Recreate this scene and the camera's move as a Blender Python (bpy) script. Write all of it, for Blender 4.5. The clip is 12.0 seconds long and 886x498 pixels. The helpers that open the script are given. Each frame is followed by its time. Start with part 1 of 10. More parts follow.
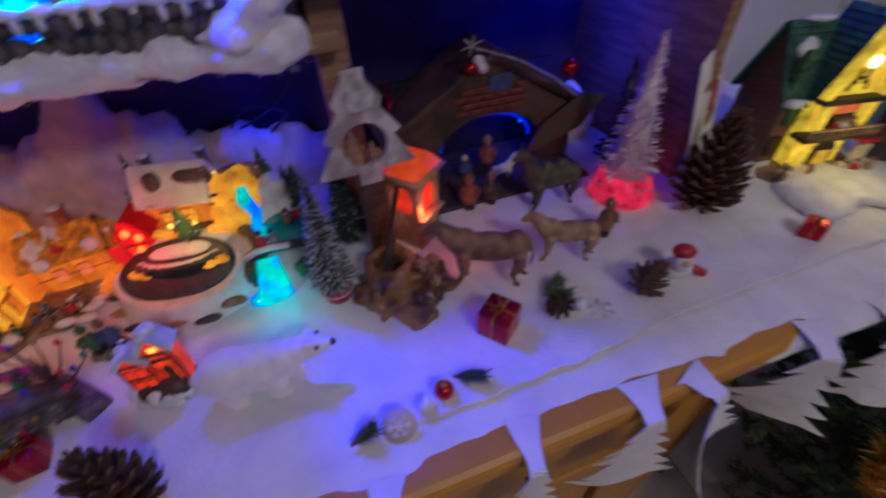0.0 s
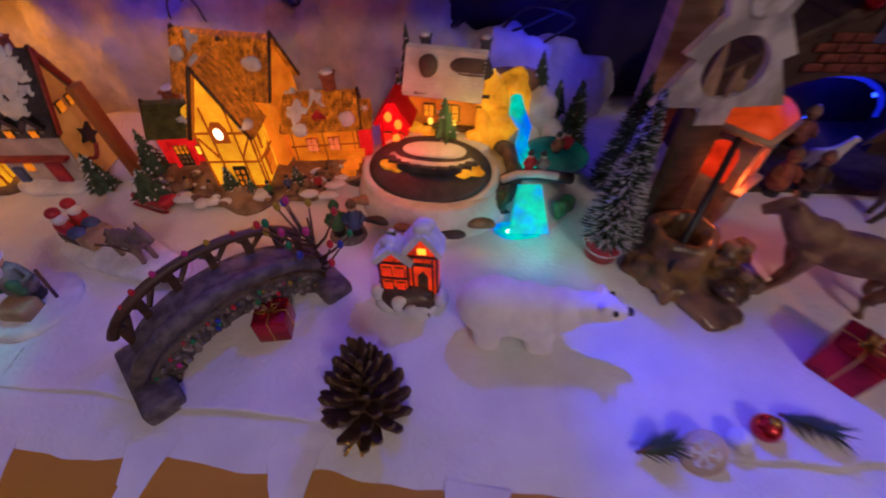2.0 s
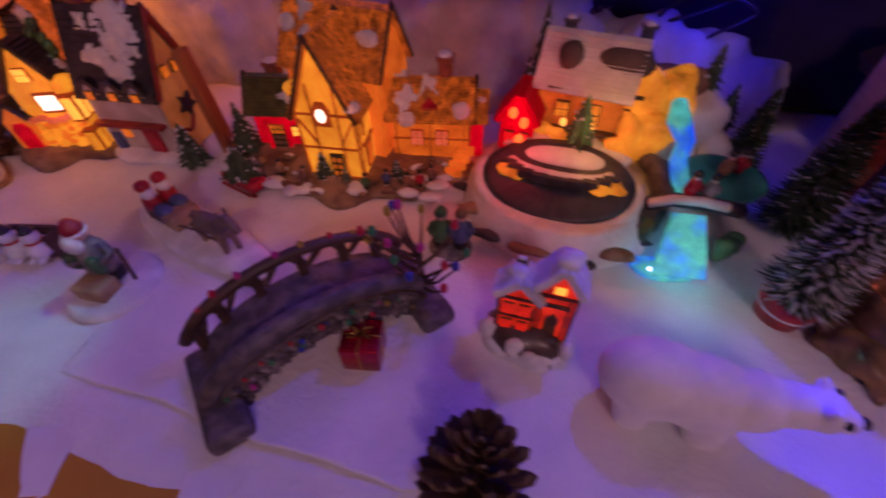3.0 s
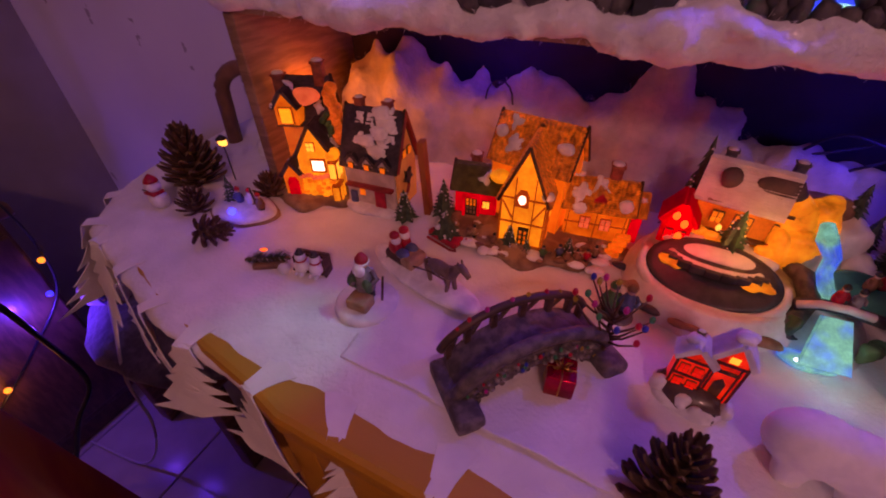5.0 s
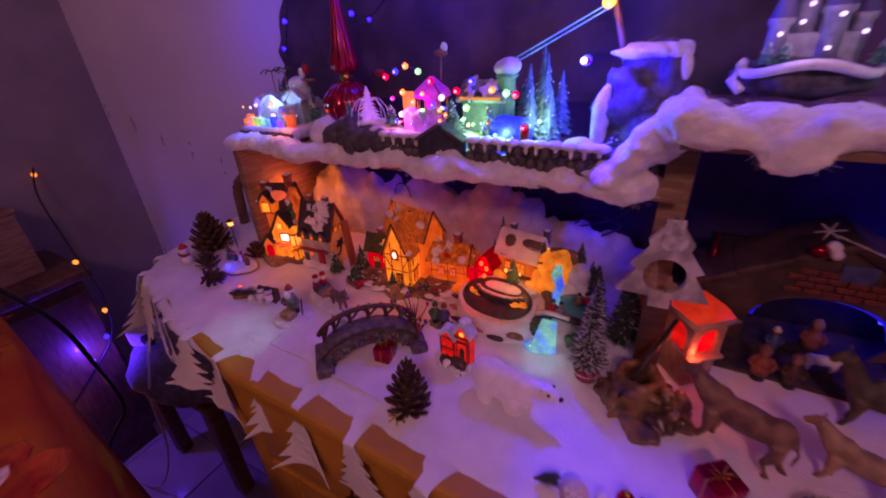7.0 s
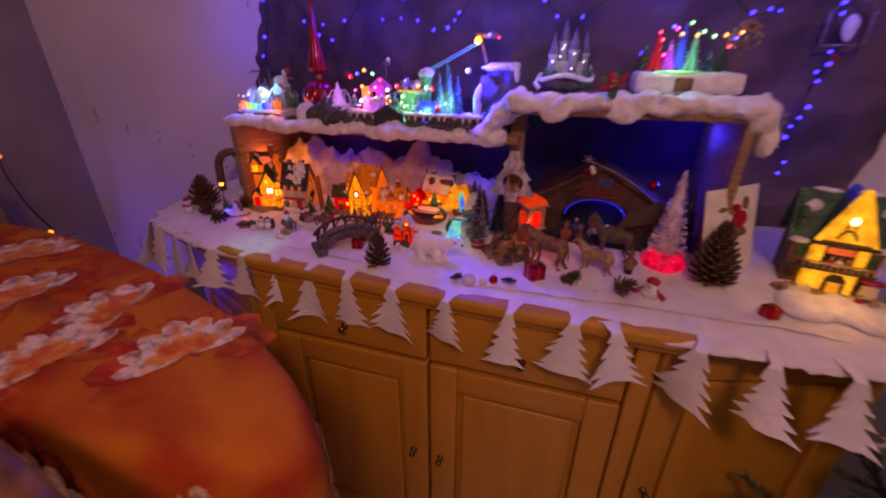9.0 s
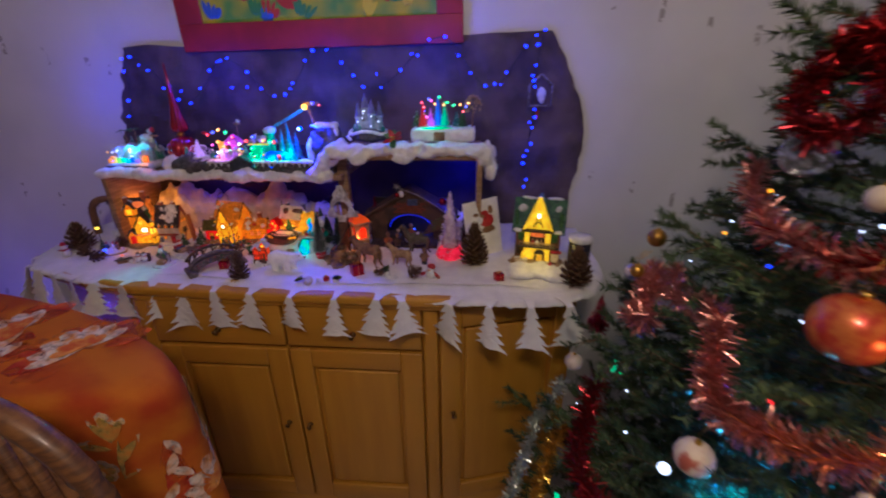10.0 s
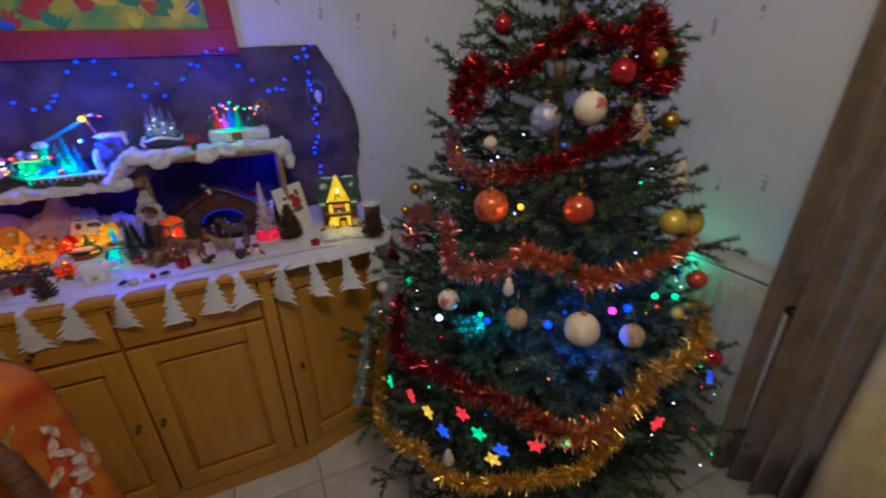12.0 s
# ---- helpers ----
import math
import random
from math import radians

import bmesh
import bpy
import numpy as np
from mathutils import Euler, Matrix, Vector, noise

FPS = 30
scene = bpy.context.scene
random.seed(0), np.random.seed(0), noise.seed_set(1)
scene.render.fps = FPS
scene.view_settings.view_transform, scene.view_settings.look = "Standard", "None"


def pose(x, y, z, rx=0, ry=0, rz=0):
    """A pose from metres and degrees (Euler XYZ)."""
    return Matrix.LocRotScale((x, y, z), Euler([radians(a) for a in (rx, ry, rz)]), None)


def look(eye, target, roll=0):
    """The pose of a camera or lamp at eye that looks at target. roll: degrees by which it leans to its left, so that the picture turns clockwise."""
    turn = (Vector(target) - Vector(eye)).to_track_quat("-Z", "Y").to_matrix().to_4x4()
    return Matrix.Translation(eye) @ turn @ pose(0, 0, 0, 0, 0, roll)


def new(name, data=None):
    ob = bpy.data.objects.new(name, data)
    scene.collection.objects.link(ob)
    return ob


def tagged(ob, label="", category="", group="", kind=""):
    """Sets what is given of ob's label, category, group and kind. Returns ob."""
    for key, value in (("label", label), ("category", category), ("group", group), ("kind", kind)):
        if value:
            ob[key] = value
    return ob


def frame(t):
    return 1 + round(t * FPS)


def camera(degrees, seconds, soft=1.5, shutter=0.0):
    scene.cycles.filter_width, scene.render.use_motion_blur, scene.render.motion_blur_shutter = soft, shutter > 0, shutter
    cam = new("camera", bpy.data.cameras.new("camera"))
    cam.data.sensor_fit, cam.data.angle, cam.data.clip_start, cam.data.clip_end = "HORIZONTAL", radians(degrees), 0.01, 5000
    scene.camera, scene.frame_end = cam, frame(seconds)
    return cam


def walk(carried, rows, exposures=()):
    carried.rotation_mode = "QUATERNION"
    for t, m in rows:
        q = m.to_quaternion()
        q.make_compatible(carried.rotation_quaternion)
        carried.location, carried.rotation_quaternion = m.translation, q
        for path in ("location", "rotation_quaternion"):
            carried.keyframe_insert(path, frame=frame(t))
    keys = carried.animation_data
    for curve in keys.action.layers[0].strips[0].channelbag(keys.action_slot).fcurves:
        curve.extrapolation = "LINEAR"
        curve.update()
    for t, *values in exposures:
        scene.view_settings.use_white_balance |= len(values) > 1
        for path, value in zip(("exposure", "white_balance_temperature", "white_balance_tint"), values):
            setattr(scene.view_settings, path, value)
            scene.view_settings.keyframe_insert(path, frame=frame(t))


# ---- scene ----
cam = camera(94.7, 12.0, soft=1.9, shutter=0.55)
PATH = [
    (0, (0.076, -0.142, 1.311), (0.528, 1.262, -0.04), -3.5),
    (0.5, (0.005, -0.128, 1.278), (0.243, 1.332, -0.068), -2.5),
    (1, (-0.024, -0.109, 1.279), (0.101, 1.324, -0.111), -1.4),
    (1.5, (-0.046, -0.095, 1.265), (0.002, 1.312, -0.156), -0.4),
    (2, (-0.083, -0.064, 1.239), (-0.134, 1.302, -0.221), -0.2),
    (2.5, (-0.109, -0.018, 1.204), (-0.249, 1.328, -0.268), 0.6),
    (3, (-0.141, -0.01, 1.204), (-0.447, 1.315, -0.263), -0.8),
    (3.5, (-0.23, -0.054, 1.25), (-0.683, 1.285, -0.165), -1.5),
    (3.7, (-0.251, -0.074, 1.263), (-0.756, 1.29, -0.11), -1.2),
    (5.3, (-0.209, -0.135, 1.283), (-0.928, 1.281, 0.067), -1.3),
    (5.5, (-0.168, -0.145, 1.293), (-0.938, 1.273, 0.11), -2.2),
    (6, (-0.04, -0.146, 1.312), (-0.87, 1.295, 0.201), -3.5),
    (6.5, (0.047, -0.183, 1.372), (-0.848, 1.294, 0.364), -4.2),
    (7, (0.101, -0.255, 1.389), (-0.783, 1.276, 0.455), -3.2),
    (7.2, (0.133, -0.299, 1.385), (-0.758, 1.257, 0.499), -2.7),
    (8.8, (0.252, -0.647, 1.354), (-0.338, 1.072, 0.518), 1.2),
    (9, (0.249, -0.698, 1.385), (-0.29, 1.024, 0.522), 0.3),
    (9.5, (0.425, -0.854, 1.463), (0.129, 0.932, 0.612), 0.9),
    (10, (0.554, -0.996, 1.506), (0.41, 0.838, 0.72), -0.6),
    (10.5, (0.576, -1.077, 1.512), (0.661, 0.733, 0.665), -0.4),
    (11, (0.565, -1.277, 1.543), (0.924, 0.505, 0.71), -0.0),
    (11.5, (0.537, -1.355, 1.543), (1.054, 0.398, 0.729), -0.9),
    (12, (0.507, -1.379, 1.542), (1.239, 0.294, 0.725), -1.5),
]
walk(cam, [(t, look(eye, target, roll)) for t, eye, target, roll in PATH],
     exposures=((0, -0.12, 4700, 16), (1.5, -0.18, 5550, 18), (2.4, -0.33, 5700, 36), (3.0, -0.64, 6000, 82), (3.7, -0.63, 6100, 74), (5.3, -0.48, 7750, 120), (6.0, -0.60, 7350, 130), (6.5, -0.55, 6650, 130), (7.2, -0.53, 7100, 122), (8.8, -0.16, 7600, 95), (9.5, 0.0, 6500, 38), (10.5, 0.0, 5150, 6), (12, 0.03, 5150, -2)))

# ---- light, world, exposure ----
world = bpy.data.worlds.new("room_air")
scene.world = world
world.use_nodes = True
world.node_tree.nodes["Background"].inputs[0].default_value = (0.30, 0.30, 0.42, 1)
world.node_tree.nodes["Background"].inputs[1].default_value = 0.02


def lamp(name, loc, colour, watts, radius=0.01):
    d = bpy.data.lights.new(name, "POINT")
    d.color, d.energy, d.shadow_soft_size = colour, watts, radius
    ob = new(name, d)
    ob.location = loc
    return ob


AMBER, BLUE, CYAN = (1.0, 0.30, 0.012), (0.02, 0.03, 1.0), (0.0, 0.85, 0.55)
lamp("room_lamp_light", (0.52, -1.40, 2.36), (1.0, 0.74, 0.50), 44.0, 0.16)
d = bpy.data.lights.new("blue_star_light", "SPOT")
d.color, d.energy, d.shadow_soft_size, d.spot_size, d.spot_blend = BLUE, 6.5, 0.012, radians(44), 0.4
star = new("blue_star_light", d)
star.matrix_basis = look((-0.011, 0.333, 1.340), (0.185, 0.040, 0.955))
lamp("blue_star_side_light", (-0.002, 0.318, 1.346), BLUE, 1.9, 0.006)
# Spot added for the teal pool on the cotton hem; its source is unknown.
d = bpy.data.lights.new("fair_spot_light", "SPOT")
d.color, d.energy, d.shadow_soft_size, d.spot_size, d.spot_blend = (0.08, 1.0, 0.62), 2.0, 0.006, radians(24), 0.9
teal_spot = new("fair_spot_light", d)
teal_spot.matrix_basis = look((-0.300, 0.262, 1.265), (-0.480, 0.050, 0.955))
# Amber lamps added in the air round the houses, standing in for window light.
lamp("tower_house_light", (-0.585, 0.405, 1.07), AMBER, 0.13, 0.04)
lamp("tower_house_side_fill", (-0.672, 0.372, 1.08), AMBER, 0.30, 0.02)
lamp("tower_house_front_fill", (-0.575, 0.225, 1.045), AMBER, 0.08, 0.010)
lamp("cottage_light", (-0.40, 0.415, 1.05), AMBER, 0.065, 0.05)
lamp("cottage_front_fill", (-0.28, 0.225, 1.055), AMBER, 0.08, 0.012)
lamp("station_red_light", (-0.150, 0.285, 1.045), (1.0, 0.03, 0.02), 0.11, 0.005)
lamp("station_light", (-0.080, 0.290, 1.045), (1.0, 0.55, 0.05), 0.06, 0.006)
lamp("waterfall_light", (-0.005, 0.205, 0.985), CYAN, 0.03, 0.006)
lamp("lantern_light", (0.176, 0.236, 1.012), (1.0, 0.16, 0.02), 0.08, 0.008)
lamp("stable_light", (0.375, 0.410, 1.03), BLUE, 0.20, 0.008)
lamp("stable_end_light", (0.470, 0.400, 1.10), BLUE, 0.22, 0.006)
lamp("white_tree_light", (0.478, 0.225, 0.985), (1.0, 0.06, 0.10), 0.13, 0.012)
lamp("chalet_light", (0.740, 0.105, 1.03), (1.0, 0.70, 0.12), 0.09, 0.015)
lamp("pond_light", (-0.672, 0.172, 0.992), BLUE, 0.03, 0.004)
lamp("back_blue_light", (0.02, 0.42, 1.08), BLUE, 0.16, 0.01)
lamp("bay_blue_light", (-0.42, 0.44, 1.165), BLUE, 0.17, 0.006)
lamp("fair_green_light", (-0.165, 0.318, 1.268), (0.0, 0.9, 0.26), 0.20, 0.01)
lamp("fair_light", (-0.270, 0.318, 1.290), (0.80, 0.16, 1.0), 0.10, 0.01)
lamp("lodge_teal_light", (-0.070, 0.330, 1.275), (0.0, 0.70, 0.40), 0.34, 0.01)
lamp("lodge_green_light", (-0.112, 0.308, 1.258), (0.02, 1.0, 0.12), 0.14, 0.008)
lamp("lake_blue_light", (-0.665, 0.318, 1.275), (0.03, 0.14, 1.0), 0.16, 0.01)
lamp("lake_amber_light", (-0.560, 0.300, 1.250), (1.0, 0.22, 0.03), 0.05, 0.006)
lamp("fair_warm_light", (-0.290, 0.312, 1.268), (1.0, 0.36, 0.10), 0.06, 0.008)
lamp("fair_cyan_light", (-0.60, 0.322, 1.285), (0.02, 0.62, 0.72), 0.13, 0.01)
lamp("yellow_star_light", (0.002, 0.345, 1.414), (1.0, 0.55, 0.05), 0.10, 0.006)
lamp("castle_light", (0.19, 0.29, 1.39), (0.75, 0.82, 1.0), 0.06, 0.01)
lamp("lamp_string_light", (-1.42, 0.08, 0.50), (0.10, 0.05, 1.0), 2.4, 0.01)
lamp("lamp_string_amber_light", (-1.44, -0.08, 0.36), (1.0, 0.5, 0.08), 0.15, 0.01)
lamp("village_light", (0.42, 0.30, 1.38), (0.15, 1.0, 0.6), 0.20, 0.01)
for x, z in ((-0.84, 1.42), (-0.72, 1.55), (-0.35, 1.50), (0.05, 1.55), (0.42, 1.58), (0.78, 1.50), (0.76, 1.22)):
    lamp("garland_light", (x, 0.40, z), BLUE, 1.1 if -0.7 < x < 0.7 else 0.3, 0.03)
lamp("shelf_end_light", (0.53, 0.42, 1.22), BLUE, 0.38, 0.01)
lamp("fir_green_light", (1.93, -0.42, 0.83), (0.05, 1.0, 0.45), 0.35, 0.02)
lamp("fir_blue_light", (1.14, -0.77, 0.95), (0.03, 0.10, 1.0), 2.0, 0.015)
lamp("fir_cyan_light", (0.99, -0.52, 0.86), (0.03, 0.5, 1.0), 0.9, 0.015)
lamp("fir_warm_light", (1.02, -0.66, 1.22), (1.0, 0.35, 0.08), 0.12, 0.015)


# ---- materials ----
def mat(name, colour, rough=0.6, metal=0.0, second=None, scale=40.0, detail=3.0, bump=0.0, bump_scale=None, spread=(0.4, 0.6), stretch=None, emit=None, power=0.0,
        through_light=0.0, alpha=None, rand=0.0, coat=0.0, sheen=0.0):
    m = bpy.data.materials.new(name)
    m.use_nodes = True
    nt = m.node_tree
    p = nt.nodes["Principled BSDF"]
    p.inputs["Roughness"].default_value = rough
    p.inputs["Metallic"].default_value = metal
    p.inputs["Base Color"].default_value = (*colour, 1)
    p.inputs["Coat Weight"].default_value = coat
    p.inputs["Sheen Weight"].default_value = sheen
    co = nt.nodes.new("ShaderNodeTexCoord")
    src = co.outputs["Object"]
    if stretch:
        mp = nt.nodes.new("ShaderNodeMapping")
        mp.inputs["Scale"].default_value = stretch
        nt.links.new(src, mp.inputs["Vector"])
        src = mp.outputs["Vector"]
    if second is not None:
        n = nt.nodes.new("ShaderNodeTexNoise")
        n.inputs["Scale"].default_value, n.inputs["Detail"].default_value = scale, detail
        nt.links.new(src, n.inputs["Vector"])
        r = nt.nodes.new("ShaderNodeValToRGB")
        r.color_ramp.elements[0].position, r.color_ramp.elements[1].position = spread
        r.color_ramp.elements[0].color, r.color_ramp.elements[1].color = (*colour, 1), (*second, 1)
        nt.links.new(n.outputs["Fac"], r.inputs["Fac"])
        out = r.outputs["Color"]
        if rand:
            oi = nt.nodes.new("ShaderNodeObjectInfo")
            hs = nt.nodes.new("ShaderNodeHueSaturation")
            mr = nt.nodes.new("ShaderNodeMapRange")
            mr.inputs["To Min"].default_value, mr.inputs["To Max"].default_value = 1 - rand, 1 + rand
            nt.links.new(oi.outputs["Random"], mr.inputs["Value"])
            nt.links.new(mr.outputs["Result"], hs.inputs["Value"])
            nt.links.new(out, hs.inputs["Color"])
            out = hs.outputs["Color"]
        nt.links.new(out, p.inputs["Base Color"])
    if bump:
        n2 = nt.nodes.new("ShaderNodeTexNoise")
        n2.inputs["Scale"].default_value, n2.inputs["Detail"].default_value = bump_scale or scale * 3, 6.0
        nt.links.new(src, n2.inputs["Vector"])
        b = nt.nodes.new("ShaderNodeBump")
        b.inputs["Strength"].default_value, b.inputs["Distance"].default_value = 0.6, bump
        nt.links.new(n2.outputs["Fac"], b.inputs["Height"])
        nt.links.new(b.outputs["Normal"], p.inputs["Normal"])
    if emit:
        p.inputs["Emission Color"].default_value = (*emit, 1)
        p.inputs["Emission Strength"].default_value = power
        m.cycles.emission_sampling = "NONE"
    if through_light:
        p.inputs["Transmission Weight"].default_value = through_light
        p.inputs["IOR"].default_value = 1.45
    return m


def bulb(name, colour, power):
    """A small lit bulb: plastic that gives off light."""
    return mat(name, tuple(0.3 * c for c in colour), 0.3, emit=colour, power=power)


SNOW = mat("cotton_sheet", (0.80, 0.79, 0.80), 0.95, second=(0.68, 0.67, 0.69), scale=22, bump=0.0024, bump_scale=230, spread=(0.35, 0.7), sheen=0.3)
FLUFF = mat("cotton_wool", (0.84, 0.83, 0.84), 0.95, second=(0.70, 0.69, 0.72), scale=45, bump=0.004, bump_scale=150, sheen=0.4)
PAPER = mat("cut_paper", (0.80, 0.79, 0.76), 0.85, second=(0.70, 0.69, 0.67), scale=20, bump=0.0004, bump_scale=300)
# Darker copy of the cotton wool: shade under the shelf put into its colour.
SHADED_FLUFF = mat("shaded_cotton_wool", (0.52, 0.50, 0.55), 0.95, second=(0.36, 0.34, 0.40), scale=30, bump=0.004, bump_scale=150, spread=(0.35, 0.68), sheen=0.3)
GLAZE_SNOW = mat("painted_snow", (0.78, 0.79, 0.82), 0.5, second=(0.62, 0.63, 0.68), scale=70, bump=0.0012, bump_scale=180)
OAK = mat("oak_veneer", (0.56, 0.275, 0.020), 0.45, second=(0.46, 0.210, 0.014), scale=5, detail=7, bump=0.0003, bump_scale=14, stretch=(5, 5, 0.5), spread=(0.3, 0.75), coat=0.1)
OAK_X = mat("oak_lengthwise", (0.56, 0.275, 0.020), 0.45, second=(0.46, 0.210, 0.014), scale=5, detail=7, bump=0.0003, bump_scale=14, stretch=(0.5, 5, 5), spread=(0.3, 0.75), coat=0.1)
BOARD = mat("raw_board", (0.34, 0.21, 0.115), 0.7, second=(0.22, 0.13, 0.065), scale=8, detail=6, stretch=(2, 2, 14), bump=0.0008)
BRASS = mat("old_brass", (0.30, 0.20, 0.08), 0.4, 1.0, second=(0.14, 0.09, 0.04), scale=60)
DARK_WOOD = mat("dark_wood", (0.10, 0.05, 0.03), 0.5, second=(0.05, 0.026, 0.016), scale=10, stretch=(2, 2, 10), bump=0.0006)
RED_PAINT = mat("red_paint", (0.50, 0.02, 0.03), 0.4, second=(0.32, 0.012, 0.02), scale=60)
RED_FOIL = mat("red_foil", (0.55, 0.015, 0.03), 0.22, 0.75, second=(0.30, 0.01, 0.02), scale=50, bump=0.001, bump_scale=120)
GOLD = mat("gold_foil", (0.75, 0.48, 0.10), 0.28, 1.0, second=(0.45, 0.26, 0.05), scale=80, bump=0.0005)
CONE = mat("cone_scale", (0.125, 0.062, 0.03), 0.6, second=(0.05, 0.024, 0.012), scale=120, bump=0.0006, rand=0.3)
CONE_TIP = mat("cone_tip_dust", (0.19, 0.125, 0.065), 0.7, second=(0.10, 0.06, 0.03), scale=160)
STONE = mat("glazed_stone", (0.30, 0.165, 0.06), 0.32, second=(0.075, 0.042, 0.022), scale=38, detail=6, bump=0.002, bump_scale=110, coat=0.3)
GREY_STONE = mat("grey_resin", (0.26, 0.23, 0.23), 0.6, second=(0.12, 0.10, 0.11), scale=110, bump=0.0022, bump_scale=190)
SLATE = mat("slate_resin", (0.11, 0.10, 0.11), 0.6, second=(0.055, 0.05, 0.06), scale=90, bump=0.002)
FIR = mat("fir_bristle", (0.055, 0.10, 0.06), 0.8, second=(0.03, 0.055, 0.035), scale=140, bump=0.001)
NEEDLE = mat("fir_needle", (0.088, 0.140, 0.050), 0.6, second=(0.028, 0.056, 0.023), scale=18)
FROST = mat("frosting", (0.75, 0.78, 0.82), 0.8, second=(0.6, 0.63, 0.68), scale=90)
BLACK = mat("black_plastic", (0.012, 0.012, 0.015), 0.4, second=(0.02, 0.02, 0.024), scale=50)
FUR = mat("white_flock", (0.90, 0.88, 0.88), 1.0, second=(0.82, 0.80, 0.81), scale=60, bump=0.0004, bump_scale=420, sheen=0.8)
BROWN = mat("brown_resin", (0.27, 0.145, 0.075), 0.55, second=(0.15, 0.075, 0.04), scale=60, bump=0.001)
TAN = mat("tan_resin", (0.42, 0.27, 0.15), 0.55, second=(0.27, 0.16, 0.085), scale=60, bump=0.001)
SKINNY = mat("pale_resin", (0.60, 0.40, 0.30), 0.5, second=(0.5, 0.32, 0.24), scale=60)
GREENP = mat("green_paint", (0.05, 0.16, 0.06), 0.5, second=(0.03, 0.09, 0.04), scale=70)
BLUEP = mat("blue_paint", (0.07, 0.10, 0.25), 0.5, second=(0.04, 0.06, 0.15), scale=70)
CREAM = mat("cream_porcelain", (0.72, 0.62, 0.45), 0.4, second=(0.58, 0.47, 0.32), scale=60, bump=0.0008, coat=0.3)
WALLPAPER_BROWN = mat("crumpled_rock_paper", (0.125, 0.085, 0.09), 0.75, second=(0.06, 0.04, 0.045), scale=7, bump=0.01, bump_scale=9)


class Build:
    """Gathers shapes of several materials in one mesh."""

    def __init__(self):
        self.bm, self.mats = bmesh.new(), []

    def slot(self, m):
        if m not in self.mats:
            self.mats.append(m)
        return self.mats.index(m)

    def _end(self, verts, m, mx, smooth):
        if mx is not None:
            bmesh.ops.transform(self.bm, matrix=mx, verts=verts)
        i = self.slot(m)
        for f in {f for v in verts for f in v.link_faces}:
            f.material_index, f.smooth = i, smooth
        return self

    def box(self, m, c, s, bevel=0.0, mx=None, segments=2):
        r = bmesh.ops.create_cube(self.bm, size=1.0)
        vs = r["verts"]
        bmesh.ops.transform(self.bm, matrix=Matrix.Translation(c) @ Matrix.Diagonal((*s, 1)), verts=vs)
        if bevel:
            es = list({e for v in vs for e in v.link_edges})
            r = bmesh.ops.bevel(self.bm, geom=es, offset=min(bevel, 0.45 * min(s)), segments=segments, affect="EDGES", profile=0.6)
            vs = r["verts"]
        return self._end(vs, m, mx, bool(bevel))

    def cone(self, m, base, r1, r2, h, seg=16, mx=None, smooth=True):
        r = bmesh.ops.create_cone(self.bm, cap_ends=True, segments=seg, radius1=r1, radius2=max(r2, 1e-5), depth=h)
        bmesh.ops.transform(self.bm, matrix=Matrix.Translation((base[0], base[1], base[2] + h / 2)), verts=r["verts"])
        return self._end(r["verts"], m, mx, smooth)

    def ball(self, m, c, s, sub=2, mx=None, rough=0.0, freq=40.0):
        if not hasattr(s, "__len__"):
            s = (s, s, s)
        r = bmesh.ops.create_icosphere(self.bm, subdivisions=sub, radius=1.0)
        for v in r["verts"]:
            k = 1 + rough * noise.noise(Vector((v.co.x * s[0], v.co.y * s[1], v.co.z * s[2])) * freq + Vector(c) * 31) if rough else 1
            v.co = Vector((c[0] + v.co.x * s[0] * k, c[1] + v.co.y * s[1] * k, c[2] + v.co.z * s[2] * k))
        return self._end(r["verts"], m, mx, True)

    def lathe(self, m, profile, seg=24, at=(0, 0, 0), mx=None, flute=0, depth=0.0):
        """A turned shape from (radius, height) pairs; flute: ribs round it."""
        rings = []
        for rr, z in profile:
            rings.append([self.bm.verts.new((at[0] + rr * (1 + depth * math.cos(flute * a)) * math.cos(a), at[1] + rr * (1 + depth * math.cos(flute * a)) * math.sin(a), at[2] + z))
                          for a in (2 * math.pi * i / seg for i in range(seg))])
        for a, b in zip(rings, rings[1:]):
            for i in range(seg):
                self.bm.faces.new((a[i], a[(i + 1) % seg], b[(i + 1) % seg], b[i]))
        for ring, flip in ((rings[0], True), (rings[-1], False)):
            self.bm.faces.new(ring[::-1] if flip else ring)
        return self._end([v for r in rings for v in r], m, mx, True)

    def prism(self, m, poly, y0, y1, mx=None, smooth=False):
        """An outline in x and z, from y0 to y1."""
        a = [self.bm.verts.new((x, y0, z)) for x, z in poly]
        b = [self.bm.verts.new((x, y1, z)) for x, z in poly]
        n = len(poly)
        self.bm.faces.new(a)
        self.bm.faces.new(b[::-1])
        for i in range(n):
            self.bm.faces.new((a[(i + 1) % n], a[i], b[i], b[(i + 1) % n]))
        return self._end(a + b, m, mx, smooth)

    def tube(self, m, path, radius, seg=8, mx=None):
        """A round bar along a path; radius a number or one a point."""
        pts = [Vector(p) for p in path]
        rs = radius if hasattr(radius, "__len__") else [radius] * len(pts)
        rings = []
        for i, p in enumerate(pts):
            d = (pts[min(i + 1, len(pts) - 1)] - pts[max(i - 1, 0)]).normalized()
            u = d.cross(Vector((0.31, 0.17, 0.93))).normalized()
            w = d.cross(u)
            rings.append([self.bm.verts.new(p + rs[i] * (math.cos(t) * u + math.sin(t) * w)) for t in (2 * math.pi * k / seg for k in range(seg))])
        for a, b in zip(rings, rings[1:]):
            for k in range(seg):
                self.bm.faces.new((a[k], a[(k + 1) % seg], b[(k + 1) % seg], b[k]))
